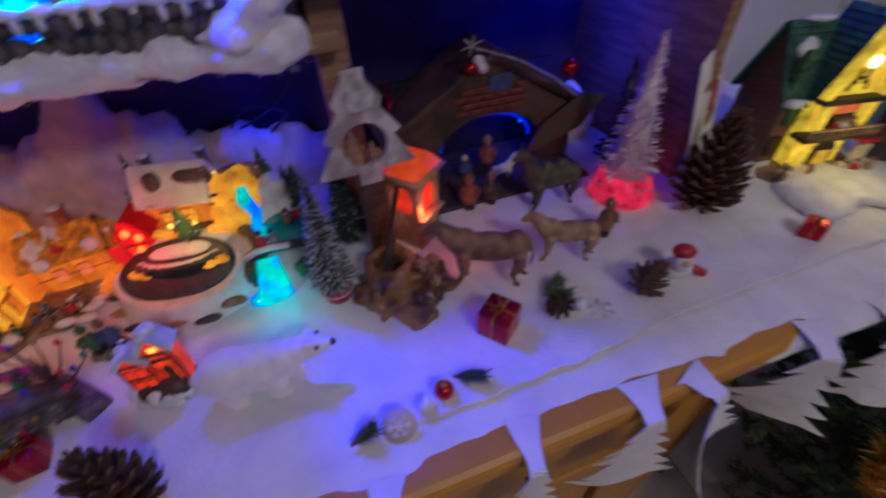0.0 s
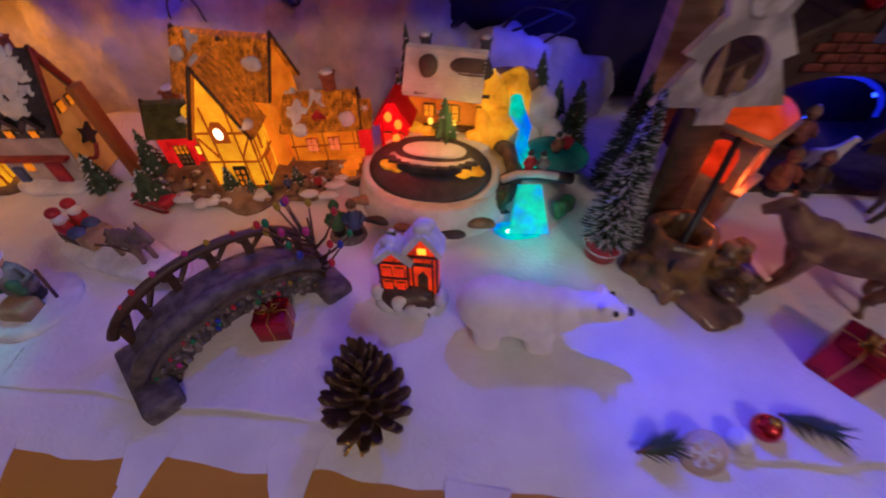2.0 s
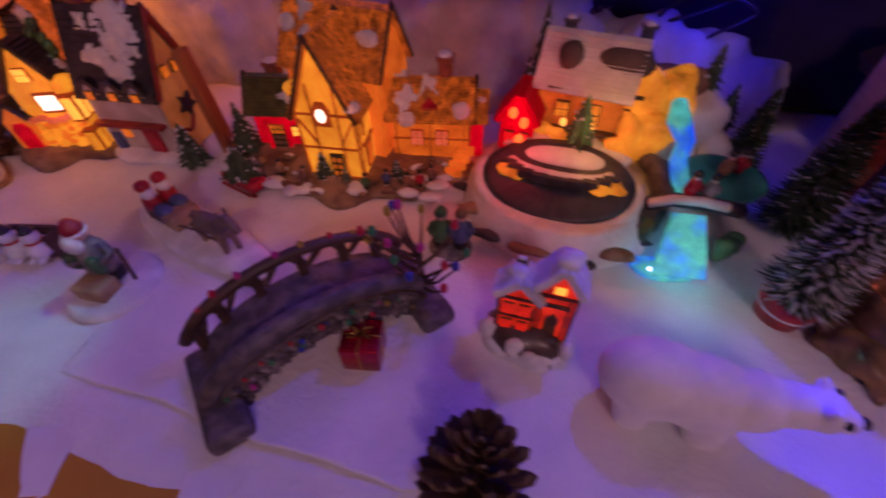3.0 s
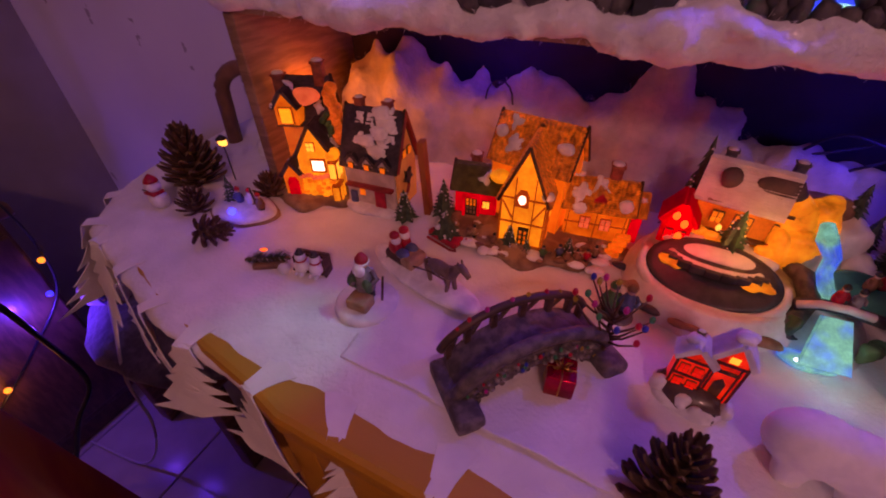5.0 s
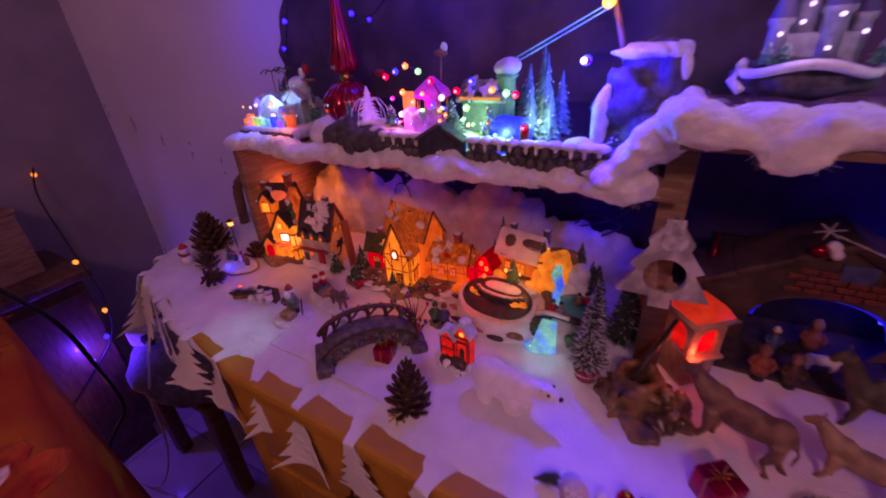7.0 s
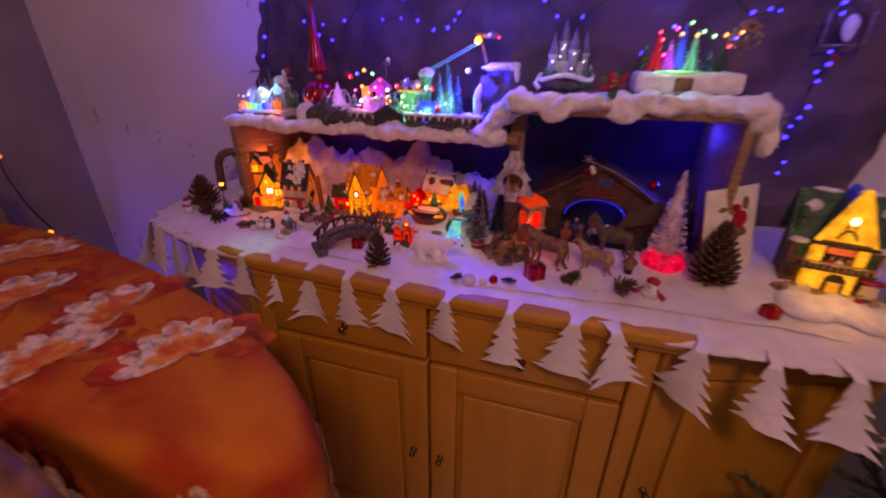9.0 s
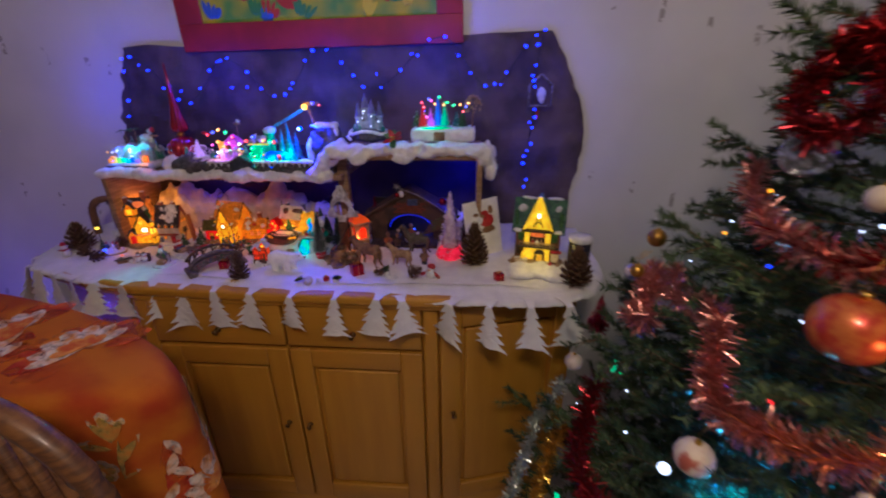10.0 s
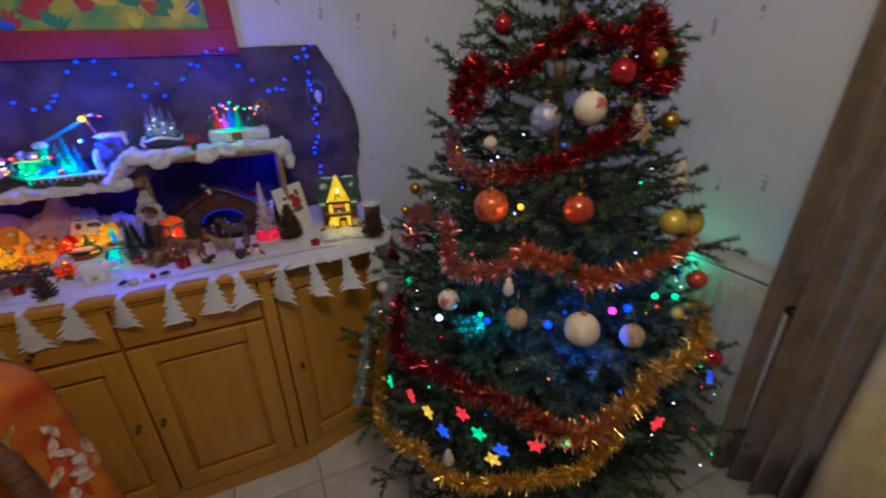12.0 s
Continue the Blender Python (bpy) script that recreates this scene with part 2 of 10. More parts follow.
        self.bm.faces.new(rings[0][::-1])
        self.bm.faces.new(rings[-1])
        return self._end([v for r in rings for v in r], m, mx, True)

    def obj(self, name, parent=None, label="", at=None):
        bmesh.ops.recalc_face_normals(self.bm, faces=self.bm.faces[:])
        me = bpy.data.meshes.new(name)
        self.bm.to_mesh(me)
        self.bm.free()
        for m in self.mats:
            me.materials.append(m)
        ob = new(name, me)
        if parent is not None:
            ob.parent = parent
        if at is not None:
            ob.matrix_basis = at
        if label:
            ob["label"] = label
        return ob


def thing(name, at, label, category, group="", kind=""):
    """An Empty at a thing's base, which parents its parts."""
    ob = new(name)
    ob.empty_display_size = 0.02
    ob.matrix_basis = at
    return tagged(ob, label, category, group, kind)


def smooth_blend(ob, size, factor=0.6, times=4):
    """Melts the joined lumps of a mesh into one skin."""
    r = ob.modifiers.new("skin", "REMESH")
    r.mode, r.voxel_size, r.use_smooth_shade = "VOXEL", size, True
    s = ob.modifiers.new("soft", "SMOOTH")
    s.factor, s.iterations = factor, times
    return ob


def curve(points, n=8):
    """A smooth path through points."""
    p = [Vector(q) for q in points]
    p = [2 * p[0] - p[1]] + p + [2 * p[-1] - p[-2]]
    out = []
    for a, b, c, d in zip(p, p[1:], p[2:], p[3:]):
        for k in range(n):
            t = k / n
            out.append(0.5 * ((2 * b) + (c - a) * t + (2 * a - 5 * b + 4 * c - d) * t * t + (3 * b - a - 3 * c + d) * t * t * t))
    return out + [p[-2]]


def spread(seed):
    return random.Random(seed)


Z0 = 0.952                      # the cotton on the sideboard
WALL_Y, LEFT_X, RIGHT_X, BACK_Y, CEIL = 0.55, -1.82, 2.10, -3.6, 2.55

# ---- the room ----
def wallpaper():
    """Pale wallpaper with small dark stacked marks in staggered rows."""
    m = mat("wallpaper", (0.78, 0.78, 0.78), 0.85, second=(0.72, 0.72, 0.72), scale=3, bump=0.0015, bump_scale=60)
    nt = m.node_tree
    p = nt.nodes["Principled BSDF"]
    base = p.inputs["Base Color"].links[0].from_socket
    geo = nt.nodes.new("ShaderNodeNewGeometry")
    sep = nt.nodes.new("ShaderNodeSeparateXYZ")
    nt.links.new(geo.outputs["Position"], sep.inputs[0])

    def mathn(op, a, b=None, c=None):
        n = nt.nodes.new("ShaderNodeMath")
        n.operation = op
        for k, v in enumerate((a, b, c)):
            if v is None:
                continue
            if isinstance(v, (int, float)):
                n.inputs[k].default_value = v
            else:
                nt.links.new(v, n.inputs[k])
        return n.outputs[0]
    u = mathn("ADD", sep.outputs["X"], sep.outputs["Y"])
    row = mathn("FLOOR", mathn("DIVIDE", sep.outputs["Z"], 0.31))
    uu = mathn("ADD", u, mathn("MULTIPLY", row, 0.077))
    fu = mathn("MODULO", mathn("ADD", uu, 20.0), 0.155)
    fz = mathn("MODULO", mathn("ADD", sep.outputs["Z"], mathn("MULTIPLY", mathn("FLOOR", mathn("DIVIDE", mathn("ADD", uu, 20.0), 0.155)), 0.037)), 0.62)
    wob = nt.nodes.new("ShaderNodeTexNoise")
    wob.inputs["Scale"].default_value = 55
    nt.links.new(geo.outputs["Position"], wob.inputs["Vector"])
    du = mathn("ABSOLUTE", mathn("SUBTRACT", fu, 0.07))
    dz = mathn("ABSOLUTE", mathn("SUBTRACT", fz, 0.12))
    inside = mathn("MULTIPLY", mathn("LESS_THAN", du, 0.008), mathn("LESS_THAN", dz, 0.030))
    spot = mathn("MULTIPLY", inside, mathn("GREATER_THAN", wob.outputs["Fac"], 0.5))
    mix = nt.nodes.new("ShaderNodeMix")
    mix.data_type = "RGBA"
    nt.links.new(spot, mix.inputs["Factor"])
    nt.links.new(base, mix.inputs[6])
    mix.inputs[7].default_value = (0.42, 0.40, 0.39, 1)
    nt.links.new(mix.outputs[2], p.inputs["Base Color"])
    return m


WALLPAPER = wallpaper()
CEILING_PAINT = mat("ceiling_paint", (0.70, 0.69, 0.66), 0.9, second=(0.64, 0.63, 0.60), scale=4, bump=0.001)
DULL_WALL = mat("dark_grey_wall", (0.30, 0.27, 0.27), 0.85, second=(0.25, 0.22, 0.22), scale=5, bump=0.001)
TILE = mat("floor_tile", (0.62, 0.58, 0.55), 0.25, second=(0.54, 0.50, 0.47), scale=9, bump=0.0006, rand=0.06)
GROUT = mat("grout", (0.36, 0.33, 0.31), 0.9, second=(0.28, 0.26, 0.24), scale=40)


def wall(name, c, s, m, label):
    return tagged(Build().box(m, c, s).obj(name), label, "wall", kind="structure")


wall("wall_north", (0.14, WALL_Y + 0.05, CEIL / 2), (RIGHT_X - LEFT_X + 0.2, 0.10, CEIL), WALLPAPER, "pale wallpaper with small dark stacked marks")
wall("wall_east", (RIGHT_X + 0.05, (WALL_Y + BACK_Y) / 2, CEIL / 2), (0.10, WALL_Y - BACK_Y, CEIL), WALLPAPER, "pale wallpapered wall beside the curtain")
wall("wall_west", (LEFT_X - 0.05, (WALL_Y + BACK_Y) / 2, CEIL / 2), (0.10, WALL_Y - BACK_Y, CEIL), DULL_WALL, "plain dark grey side wall")
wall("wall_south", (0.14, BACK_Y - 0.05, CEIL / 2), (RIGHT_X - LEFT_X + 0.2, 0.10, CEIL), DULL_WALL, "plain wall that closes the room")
tagged(Build().box(CEILING_PAINT, (0.14, (WALL_Y + BACK_Y) / 2, CEIL + 0.05), (RIGHT_X - LEFT_X + 0.2, WALL_Y - BACK_Y + 0.2, 0.10)).obj("ceiling"), "plain matt white ceiling", "ceiling", kind="structure")
floor = tagged(Build().box(GROUT, (0.14, (WALL_Y + BACK_Y) / 2, -0.056), (RIGHT_X - LEFT_X + 0.2, WALL_Y - BACK_Y + 0.2, 0.10)).obj("floor"), "pale glossy floor tiles with grey grout", "floor", kind="structure")

# ---- sideboard ----
board = thing("sideboard", pose(0, 0, 0), "golden oak sideboard with panelled doors under a cotton cover", "sideboard")
b = Build()
b = Build().prism(OAK, [(-0.90, 0.52), (-0.90, 0.235), (-0.455, 0.022), (0.455, 0.022), (0.88, 0.141), (0.88, 0.52)], 0.088, 0.90)
bmesh.ops.transform(b.bm, matrix=Matrix(((1, 0, 0, 0), (0, 0, 1, 0), (0, 1, 0, 0), (0, 0, 0, 1))), verts=b.bm.verts[:])
b.obj("body", board)
b = Build().prism(OAK_X, [(-0.89, 0.52), (-0.89, 0.23), (-0.45, 0.004), (0.45, 0.004), (0.87, 0.122), (0.87, 0.52)], 0.0, 0.088)
bmesh.ops.transform(b.bm, matrix=Matrix(((1, 0, 0, 0), (0, 0, 1, 0), (0, 1, 0, 0), (0, 0, 0, 1))), verts=b.bm.verts[:])
b.obj("plinth", board)


def slab(outline, z0, z1, bevel):
    s = Build().prism(OAK_X, outline, z0, z1)
    bmesh.ops.transform(s.bm, matrix=Matrix(((1, 0, 0, 0), (0, 0, 1, 0), (0, 1, 0, 0), (0, 0, 0, 1))), verts=s.bm.verts[:])
    es = [e for e in s.bm.edges if abs(e.verts[0].co.z - e.verts[1].co.z) < 1e-4]
    bmesh.ops.bevel(s.bm, geom=es, offset=bevel, segments=4, affect="EDGES", profile=0.6)
    return s


slab([(-0.945, 0.525), (-0.945, 0.225), (-0.885, 0.112), (-0.64, 0.026), (-0.49, -0.003), (-0.44, -0.017), (0.0, -0.032), (0.47, -0.036), (0.88, 0.070), (0.92, 0.13), (0.92, 0.525)], 0.914, 0.945, 0.013).obj("top", board)
slab([(-0.93, 0.520), (-0.93, 0.232), (-0.88, 0.120), (-0.64, 0.034), (-0.49, 0.005), (-0.44, -0.013), (0.0, -0.020), (0.47, -0.022), (0.87, 0.084), (0.90, 0.13), (0.90, 0.520)], 0.899, 0.914, 0.005).obj("moulding", board)
for x in (-0.437, 0.437):
    Build().box(OAK, (x, 0.008, 0.497), (0.042, 0.03, 0.80), 0.006).obj("pilaster", board)


def panel_door(x0, x1, z0, z1, y, name, knob, swing=None):
    w, h = x1 - x0, z1 - z0
    door = Build()
    door.box(OAK, ((x0 + x1) / 2, y + 0.014, (z0 + z1) / 2), (w - 0.006, 0.012, h - 0.006), 0.002)
    door = door.obj(name, board, at=swing)
    st = min(0.065, 0.35 * h)
    for cx, cz, sx, sz, mm, nm in ((x0 + st / 2 + 0.003, (z0 + z1) / 2, st, h - 0.006, OAK, "stile"), (x1 - st / 2 - 0.003, (z0 + z1) / 2, st, h - 0.006, OAK, "stile"),
                                   ((x0 + x1) / 2, z0 + st / 2 + 0.003, w - 2 * st - 0.006, st, OAK_X, "rail"), ((x0 + x1) / 2, z1 - st / 2 - 0.003, w - 2 * st - 0.006, st, OAK_X, "rail")):
        Build().box(mm, (cx, y, cz), (sx, 0.022, sz), 0.004).obj(nm, door)
    if h > 0.3:
        Build().box(OAK, ((x0 + x1) / 2, y + 0.003, (z0 + z1) / 2), (w - 2 * st - 0.03, 0.016, h - 2 * st - 0.03), 0.014, segments=3).obj("panel", door)
    if knob:
        k = Build()
        k.lathe(BRASS, [(0.009, 0), (0.007, 0.004), (0.004, 0.008), (0.007, 0.014), (0.008, 0.018), (0.004, 0.022)], 12, mx=pose(knob[0], y - 0.011, knob[1], 90, 0, 0))
        k.obj("knob", door, "dull brass knob")


panel_door(-0.414, -0.001, 0.092, 0.745, -0.002, "door", (-0.042, 0.447))
panel_door(0.001, 0.414, 0.092, 0.745, -0.002, "door", (0.030, 0.442))
END = pose(0.458, 0.0, 0, 0, 0, 15.6)
panel_door(0.004, 0.434, 0.092, 0.892, 0.006, "door", (0.045, 0.50), END)
SIDE = pose(-0.460, 0.0, 0, 0, 0, -25.6)
panel_door(-0.470, -0.015, 0.092, 0.745, 0.006, "door", (-0.06, 0.44), SIDE)
for x0, x1 in ((-0.414, -0.001), (0.001, 0.414), (-0.470, -0.015)):
    d = Build().box(OAK_X, ((x0 + x1) / 2, -0.001, 0.828), (x1 - x0 - 0.006, 0.022, 0.146), 0.005).obj("drawer", board, at=SIDE if x0 == -0.470 else None)
    Build().lathe(BRASS, [(0.010, 0), (0.008, 0.004), (0.004, 0.008), (0.008, 0.014), (0.009, 0.018), (0.004, 0.022)], 12, mx=pose((x0 + x1) / 2, -0.012, 0.804, 90, 0, 0)).obj("knob", d, "dull brass knob")


# ---- the cotton cover and its hem ----
EDGE = ((-0.955, 0.24), (-0.93, 0.17), (-0.88, 0.105), (-0.64, 0.030), (-0.50, 0.012), (-0.35, 0.008), (-0.19, -0.002), (0.06, -0.010), (0.30, -0.014), (0.50, -0.026), (0.66, -0.034), (0.80, -0.016), (0.90, 0.05), (0.955, 0.16))


def edge_y(x):
    for (xa, ya), (xb, yb) in zip(EDGE, EDGE[1:]):
        if x <= xb:
            k = max(0.0, (x - xa) / (xb - xa))
            return ya + k * (yb - ya)
    return EDGE[-1][1]


def snow_z(x, y):
    z = Z0 + 0.0035 * noise.noise(Vector((x * 9, y * 9, 3))) + 0.0016 * noise.noise(Vector((x * 34, y * 34, 7)))
    d = y - edge_y(x)
    z -= 0.010 * math.exp(-max(d, 0) / 0.02)
    fold = 0.042 + 0.012 * math.sin(x * 7) + 0.006 * noise.noise(Vector((x * 25, 0, 1)))
    torn = 0.5 + 0.5 * noise.noise(Vector((x * 3.1, 8, 0)))
    z += 0.0015 * torn / (1 + math.exp(-(d - fold) / 0.0012)) * math.exp(-max(0, d - fold) / 0.06)
    z += 0.004 * max(0, noise.noise(Vector((x * 11 + 3, y * 5, 12)))) ** 2
    if x > 0.5:
        z += 0.020 * min(1, (x - 0.5) / 0.2) * max(0, min(1, (y - 0.10) / 0.10)) * max(0, min(1, (0.90 - x) / 0.06))
    return z


def cotton_cover():
    bm = bmesh.new()
    nx, rows = 320, []
    for i in range(nx + 1):
        x = -0.952 + 1.904 * i / nx
        e = edge_y(x)
        col = []
        for j in range(130):
            y = 0.525 + (e + 0.006 - 0.525) * (j / 129) ** 0.7
            col.append((x, y, snow_z(x, y)))
        zt = col[-1][2]
        drop = 0.013 + 0.008 * noise.noise(Vector((x * 14, 2, 0))) + 0.006 * noise.noise(Vector((x * 60, 5, 0)))
        for k in range(1, 9):
            a = k / 8
            col.append((x + 0.002 * noise.noise(Vector((x * 80, a, 0))), e + 0.006 - 0.020 * math.sin(a * 1.5) - 0.003 * noise.noise(Vector((x * 30, a * 2, 4))), zt - drop * a ** 1.6))
        rows.append([bm.verts.new(c) for c in col])
    for a, c in zip(rows, rows[1:]):
        for j in range(len(a) - 1):
            f = bm.faces.new((a[j], a[j + 1], c[j + 1], c[j]))
            f.smooth = True
    bmesh.ops.recalc_face_normals(bm, faces=bm.faces[:])
    me = bpy.data.meshes.new("cotton_cover")
    bm.to_mesh(me)
    bm.free()
    me.materials.append(SNOW)
    ob = new("cotton_cover", me)
    s = ob.modifiers.new("thick", "SOLIDIFY")
    s.thickness, s.offset = 0.005, -1
    return tagged(ob, "white cotton sheet like snow spread over the sideboard", "decoration")


cotton_cover()
FOLD = ((-0.80, 0.15), (-0.64, 0.092), (-0.464, 0.064), (-0.39, 0.054), (-0.27, 0.046), (-0.18, 0.039), (0.0, 0.030), (0.13, 0.022), (0.28, 0.024), (0.40, 0.033), (0.55, 0.034), (0.74, 0.03))


def fold_y(x):
    for (xa, ya), (xb, yb) in zip(FOLD, FOLD[1:]):
        if x <= xb:
            return ya + (yb - ya) * (x - xa) / (xb - xa) + 0.0025 * noise.noise(Vector((x * 40, 3, 3))) + 0.004 * noise.noise(Vector((x * 13, 7, 3)))
    return FOLD[-1][1]


def cotton_overlap():
    """The free edge of a second cotton sheet, which lies a little proud of the first."""
    bm = bmesh.new()
    rows = []
    for i in range(421):
        x = -0.42 + 1.16 * i / 420
        y0 = fold_y(x)
        loose = 0.5 + 0.5 * noise.noise(Vector((x * 5, 1, 9)))
        held = max(0.0, min(1.0, (x + 0.215) / 0.05, (0.125 - x) / 0.05))
        end = (1.0 - 1.25 * held) * min(1.0, (x + 0.42) / 0.16, (0.74 - x) / 0.08)
        col = []
        for j in range(13):
            u = j / 12
            y = y0 + 0.075 * u ** 1.4
            rise = end * (0.0022 + 0.0028 * loose) * (1 - u) ** 1.5 - 0.0015 * u
            col.append(bm.verts.new((x, y, snow_z(x, y) + rise)))
        rows.append(col)
    for a, c in zip(rows, rows[1:]):
        for j in range(12):
            bm.faces.new((a[j], c[j], c[j + 1], a[j + 1])).smooth = True
    me = bpy.data.meshes.new("cotton_overlap")
    bm.to_mesh(me)
    bm.free()
    me.materials.append(SNOW)
    ob = new("cotton_overlap", me)
    s = ob.modifiers.new("thick", "SOLIDIFY")
    s.thickness, s.offset = 0.0008, 1
    tagged(ob, "loose front edge of an overlapping white cotton sheet", "decoration")


cotton_overlap()


def paper_tree(x, y, w, h, turn, lean, seed):
    r = spread(seed)
    half = [(0.30, 0.40), (0.22, 0.28), (0.16, 0.16), (0.14, 0.08), (0.13, 0.02), (0.17, -0.06)]
    for k in range(4):
        zt = -0.08 - 0.19 * k
        half += [(0.30 + 0.13 * k + r.uniform(-.04, .04), zt - 0.16 + r.uniform(-.02, .02)), (0.13 + 0.08 * k, zt - 0.14)]
    half += [(0.82, -0.99), (0.42, -0.93), (0.16, -0.95)]
    side = r.uniform(-0.18, 0.18)
    poly = [(px * w * 0.8 + side * w * pz, pz * h) for px, pz in half] + [(-px * w * 0.8 * r.uniform(.85, 1.1) + side * w * pz, pz * h + r.uniform(-.006, .006)) for px, pz in half[::-1]]
    b = Build().prism(PAPER, poly, -0.0006, 0.0006)
    b.bm.normal_update()
    bmesh.ops.triangulate(b.bm, faces=b.bm.faces[:])
    bmesh.ops.subdivide_edges(b.bm, edges=b.bm.edges[:], cuts=2)
    curl, twist, furl = r.uniform(-0.05, 0.30), r.uniform(-0.5, 0.5), r.uniform(-4, 7)
    for v in b.bm.verts:
        k = v.co.z / h
        if k > 0:
            back, up = 0.004 + 0.95 * v.co.z, v.co.y + 0.002 * min(1, k * 4) + 0.02 * k * h
            v.co.y, v.co.z = back * math.cos(radians(lean)) + up * math.sin(radians(lean)), up * math.cos(radians(lean)) - back * math.sin(radians(lean))
            continue
        v.co.y -= curl * h * 0.5 * k * k * (0.7 + 0.6 * v.co.x / w) - 0.004
        v.co.y -= twist * v.co.x * k * k + furl * v.co.x * v.co.x * min(1, -2 * k)
        v.co.y += 0.002 * math.sin(v.co.x * 60 + seed)
    ob = b.obj("paper_tree", at=pose(x, y, Z0 - 0.008, lean, 0, turn))
    return tagged(ob, "white cut-paper fir tree hanging from the cotton hem", "paper decoration", group="paper trees along the hem")


r = spread(5)
for k, x in enumerate((-0.925, -0.885, -0.825, -0.745, -0.660, -0.575, -0.480, -0.375, -0.285, -0.180, -0.070, 0.050, 0.177, 0.295, 0.372, 0.496, 0.600, 0.705, 0.800)):
    slope = math.degrees(math.atan2(edge_y(x + 0.03) - edge_y(x - 0.03), 0.06))
    nx, ny = math.sin(radians(slope)), -math.cos(radians(slope))
    far = 0.020 + 0.020 * min(1, max(0, (x + 0.5) / 0.6))
    paper_tree(x + far * nx, edge_y(x) + far * ny, r.uniform(0.070, 0.098), r.uniform(0.100, 0.130) if x > -0.5 else r.uniform(0.105, 0.135), slope + r.uniform(-22, 22), r.uniform(-6, 3) if x > -0.4 else r.uniform(-12, -2), k)

# ---- shelf unit over the sideboard ----
unit = thing("shelf_unit", pose(0, 0, 0), "raw wooden stepped shelf unit standing on the sideboard", "shelf")
Build().box(BOARD, (-0.705, 0.405, 1.073), (0.018, 0.24, 0.236), 0.002).obj("end_board", unit)
Build().box(BOARD, (-0.295, 0.412, 1.199), (0.84, 0.25, 0.018), 0.002).obj("shelf_board", unit)
Build().box(BOARD, (0.118, 0.335, 1.11), (0.034, 0.03, 0.31), 0.002).obj("post", unit)
Build().box(BOARD, (0.345, 0.385, 1.276), (0.47, 0.29, 0.018), 0.002).obj("shelf_board", unit)
Build().box(BOARD, (0.570, 0.385, 1.108), (0.018, 0.29, 0.316), 0.002).obj("end_board", unit)
Build().box(mat("dark_violet_paper", (0.035, 0.020, 0.065), 0.8, second=(0.02, 0.012, 0.04), scale=12, bump=0.002), (-0.065, 0.525, 1.115), (1.29, 0.012, 0.31), 0.002).obj("back_board", unit)


def backdrop():
    """Crumpled dark rock paper against the wall."""
    bm = bmesh.new()
    nx, nz, rows = 90, 44, []
    for i in range(nx + 1):
        u = i / nx
        col = []
        for j in range(nz + 1):
            v = j / nz
            right = 0.80 + 0.14 * math.sin(min(1, (1 - v) * 1.35) * 2.2) + 0.012 * noise.noise(Vector((v * 14, 3, 0)))
            left = -0.70 - 0.11 * math.sin((1 - v) * 2.2) + 0.015 * noise.noise(Vector((v * 18, 9, 0)))
            x = left + u * (right - left)
            top = 1.605 + 0.03 * u + 0.012 * noise.noise(Vector((u * 9, 1, 0)))
            z = 0.955 + v * (top - 0.955)
            y = 0.534 - 0.014 * abs(noise.noise(Vector((x * 6, z * 6, 0)))) - 0.010 * noise.noise(Vector((x * 17, z * 17, 2)))
            col.append(bm.verts.new((x, y, z)))
        rows.append(col)
    for a, c in zip(rows, rows[1:]):
        for j in range(nz):
            bm.faces.new((a[j], c[j], c[j + 1], a[j + 1]))
    me = bpy.data.meshes.new("rock_paper")
    bm.to_mesh(me)
    bm.free()
    me.materials.append(WALLPAPER_BROWN)
    ob = new("rock_paper", me)
    s = ob.modifiers.new("thick", "SOLIDIFY")
    s.thickness = 0.001
    tagged(ob, "crumpled dark brown rock paper fixed on the wall", "backdrop paper")


backdrop()


def painting():
    ob = thing("painting", pose(0.025, 0.532, 1.595, 0, 0, 0) @ pose(0, 0, 0, 0, -1.0, 0), "bright floral painting with a wide red border", "painting")
    w, h, t = 0.97, 0.62, 0.085
    red = mat("red_border", (0.42, 0.025, 0.03), 0.6, second=(0.34, 0.02, 0.025), scale=12)
    for c, s, n in (((0, -0.010, t / 2), (w, 0.018, t), "border"), ((0, -0.010, h - t / 2), (w, 0.018, t), "border"), ((-w / 2 + t / 2, -0.010, h / 2), (t, 0.018, h - 2 * t), "border"),
                    ((w / 2 - t / 2, -0.010, h / 2), (t, 0.018, h - 2 * t), "border")):
        Build().box(red, c, s, 0.002).obj(n, ob)
    field = mat("painted_field", (0.55, 0.50, 0.03), 0.6, second=(0.12, 0.36, 0.06), scale=9, detail=2)
    Build().box(field, (0, -0.006, h / 2), (w - 2 * t, 0.012, h - 2 * t)).obj("canvas", ob)
    r = spread(8)
    paints = [mat("paint_blue", (0.05, 0.14, 0.5), 0.5), mat("paint_red", (0.55, 0.05, 0.03), 0.5), mat("paint_green", (0.06, 0.30, 0.08), 0.5), mat("paint_yellow", (0.75, 0.62, 0.05), 0.5)]
    for k in range(46):
        x, z = r.uniform(-0.37, 0.37), r.choice((r.uniform(0.10, 0.20), r.uniform(0.1, 0.5)))
        s = Build()
        n = r.randint(3, 5)
        for i in range(n):
            s.ball(paints[k % 4], (0, 0, 0), (r.uniform(.006, .012), 0.0012, r.uniform(.018, .034)), 2, mx=pose((i - n / 2) * 0.014, 0, 0, 0, (i - n / 2) * 16, 0))
        s.obj("brush_mark", ob, at=pose(x, -0.0125, z, 0, r.uniform(-30, 30), 0))


painting()


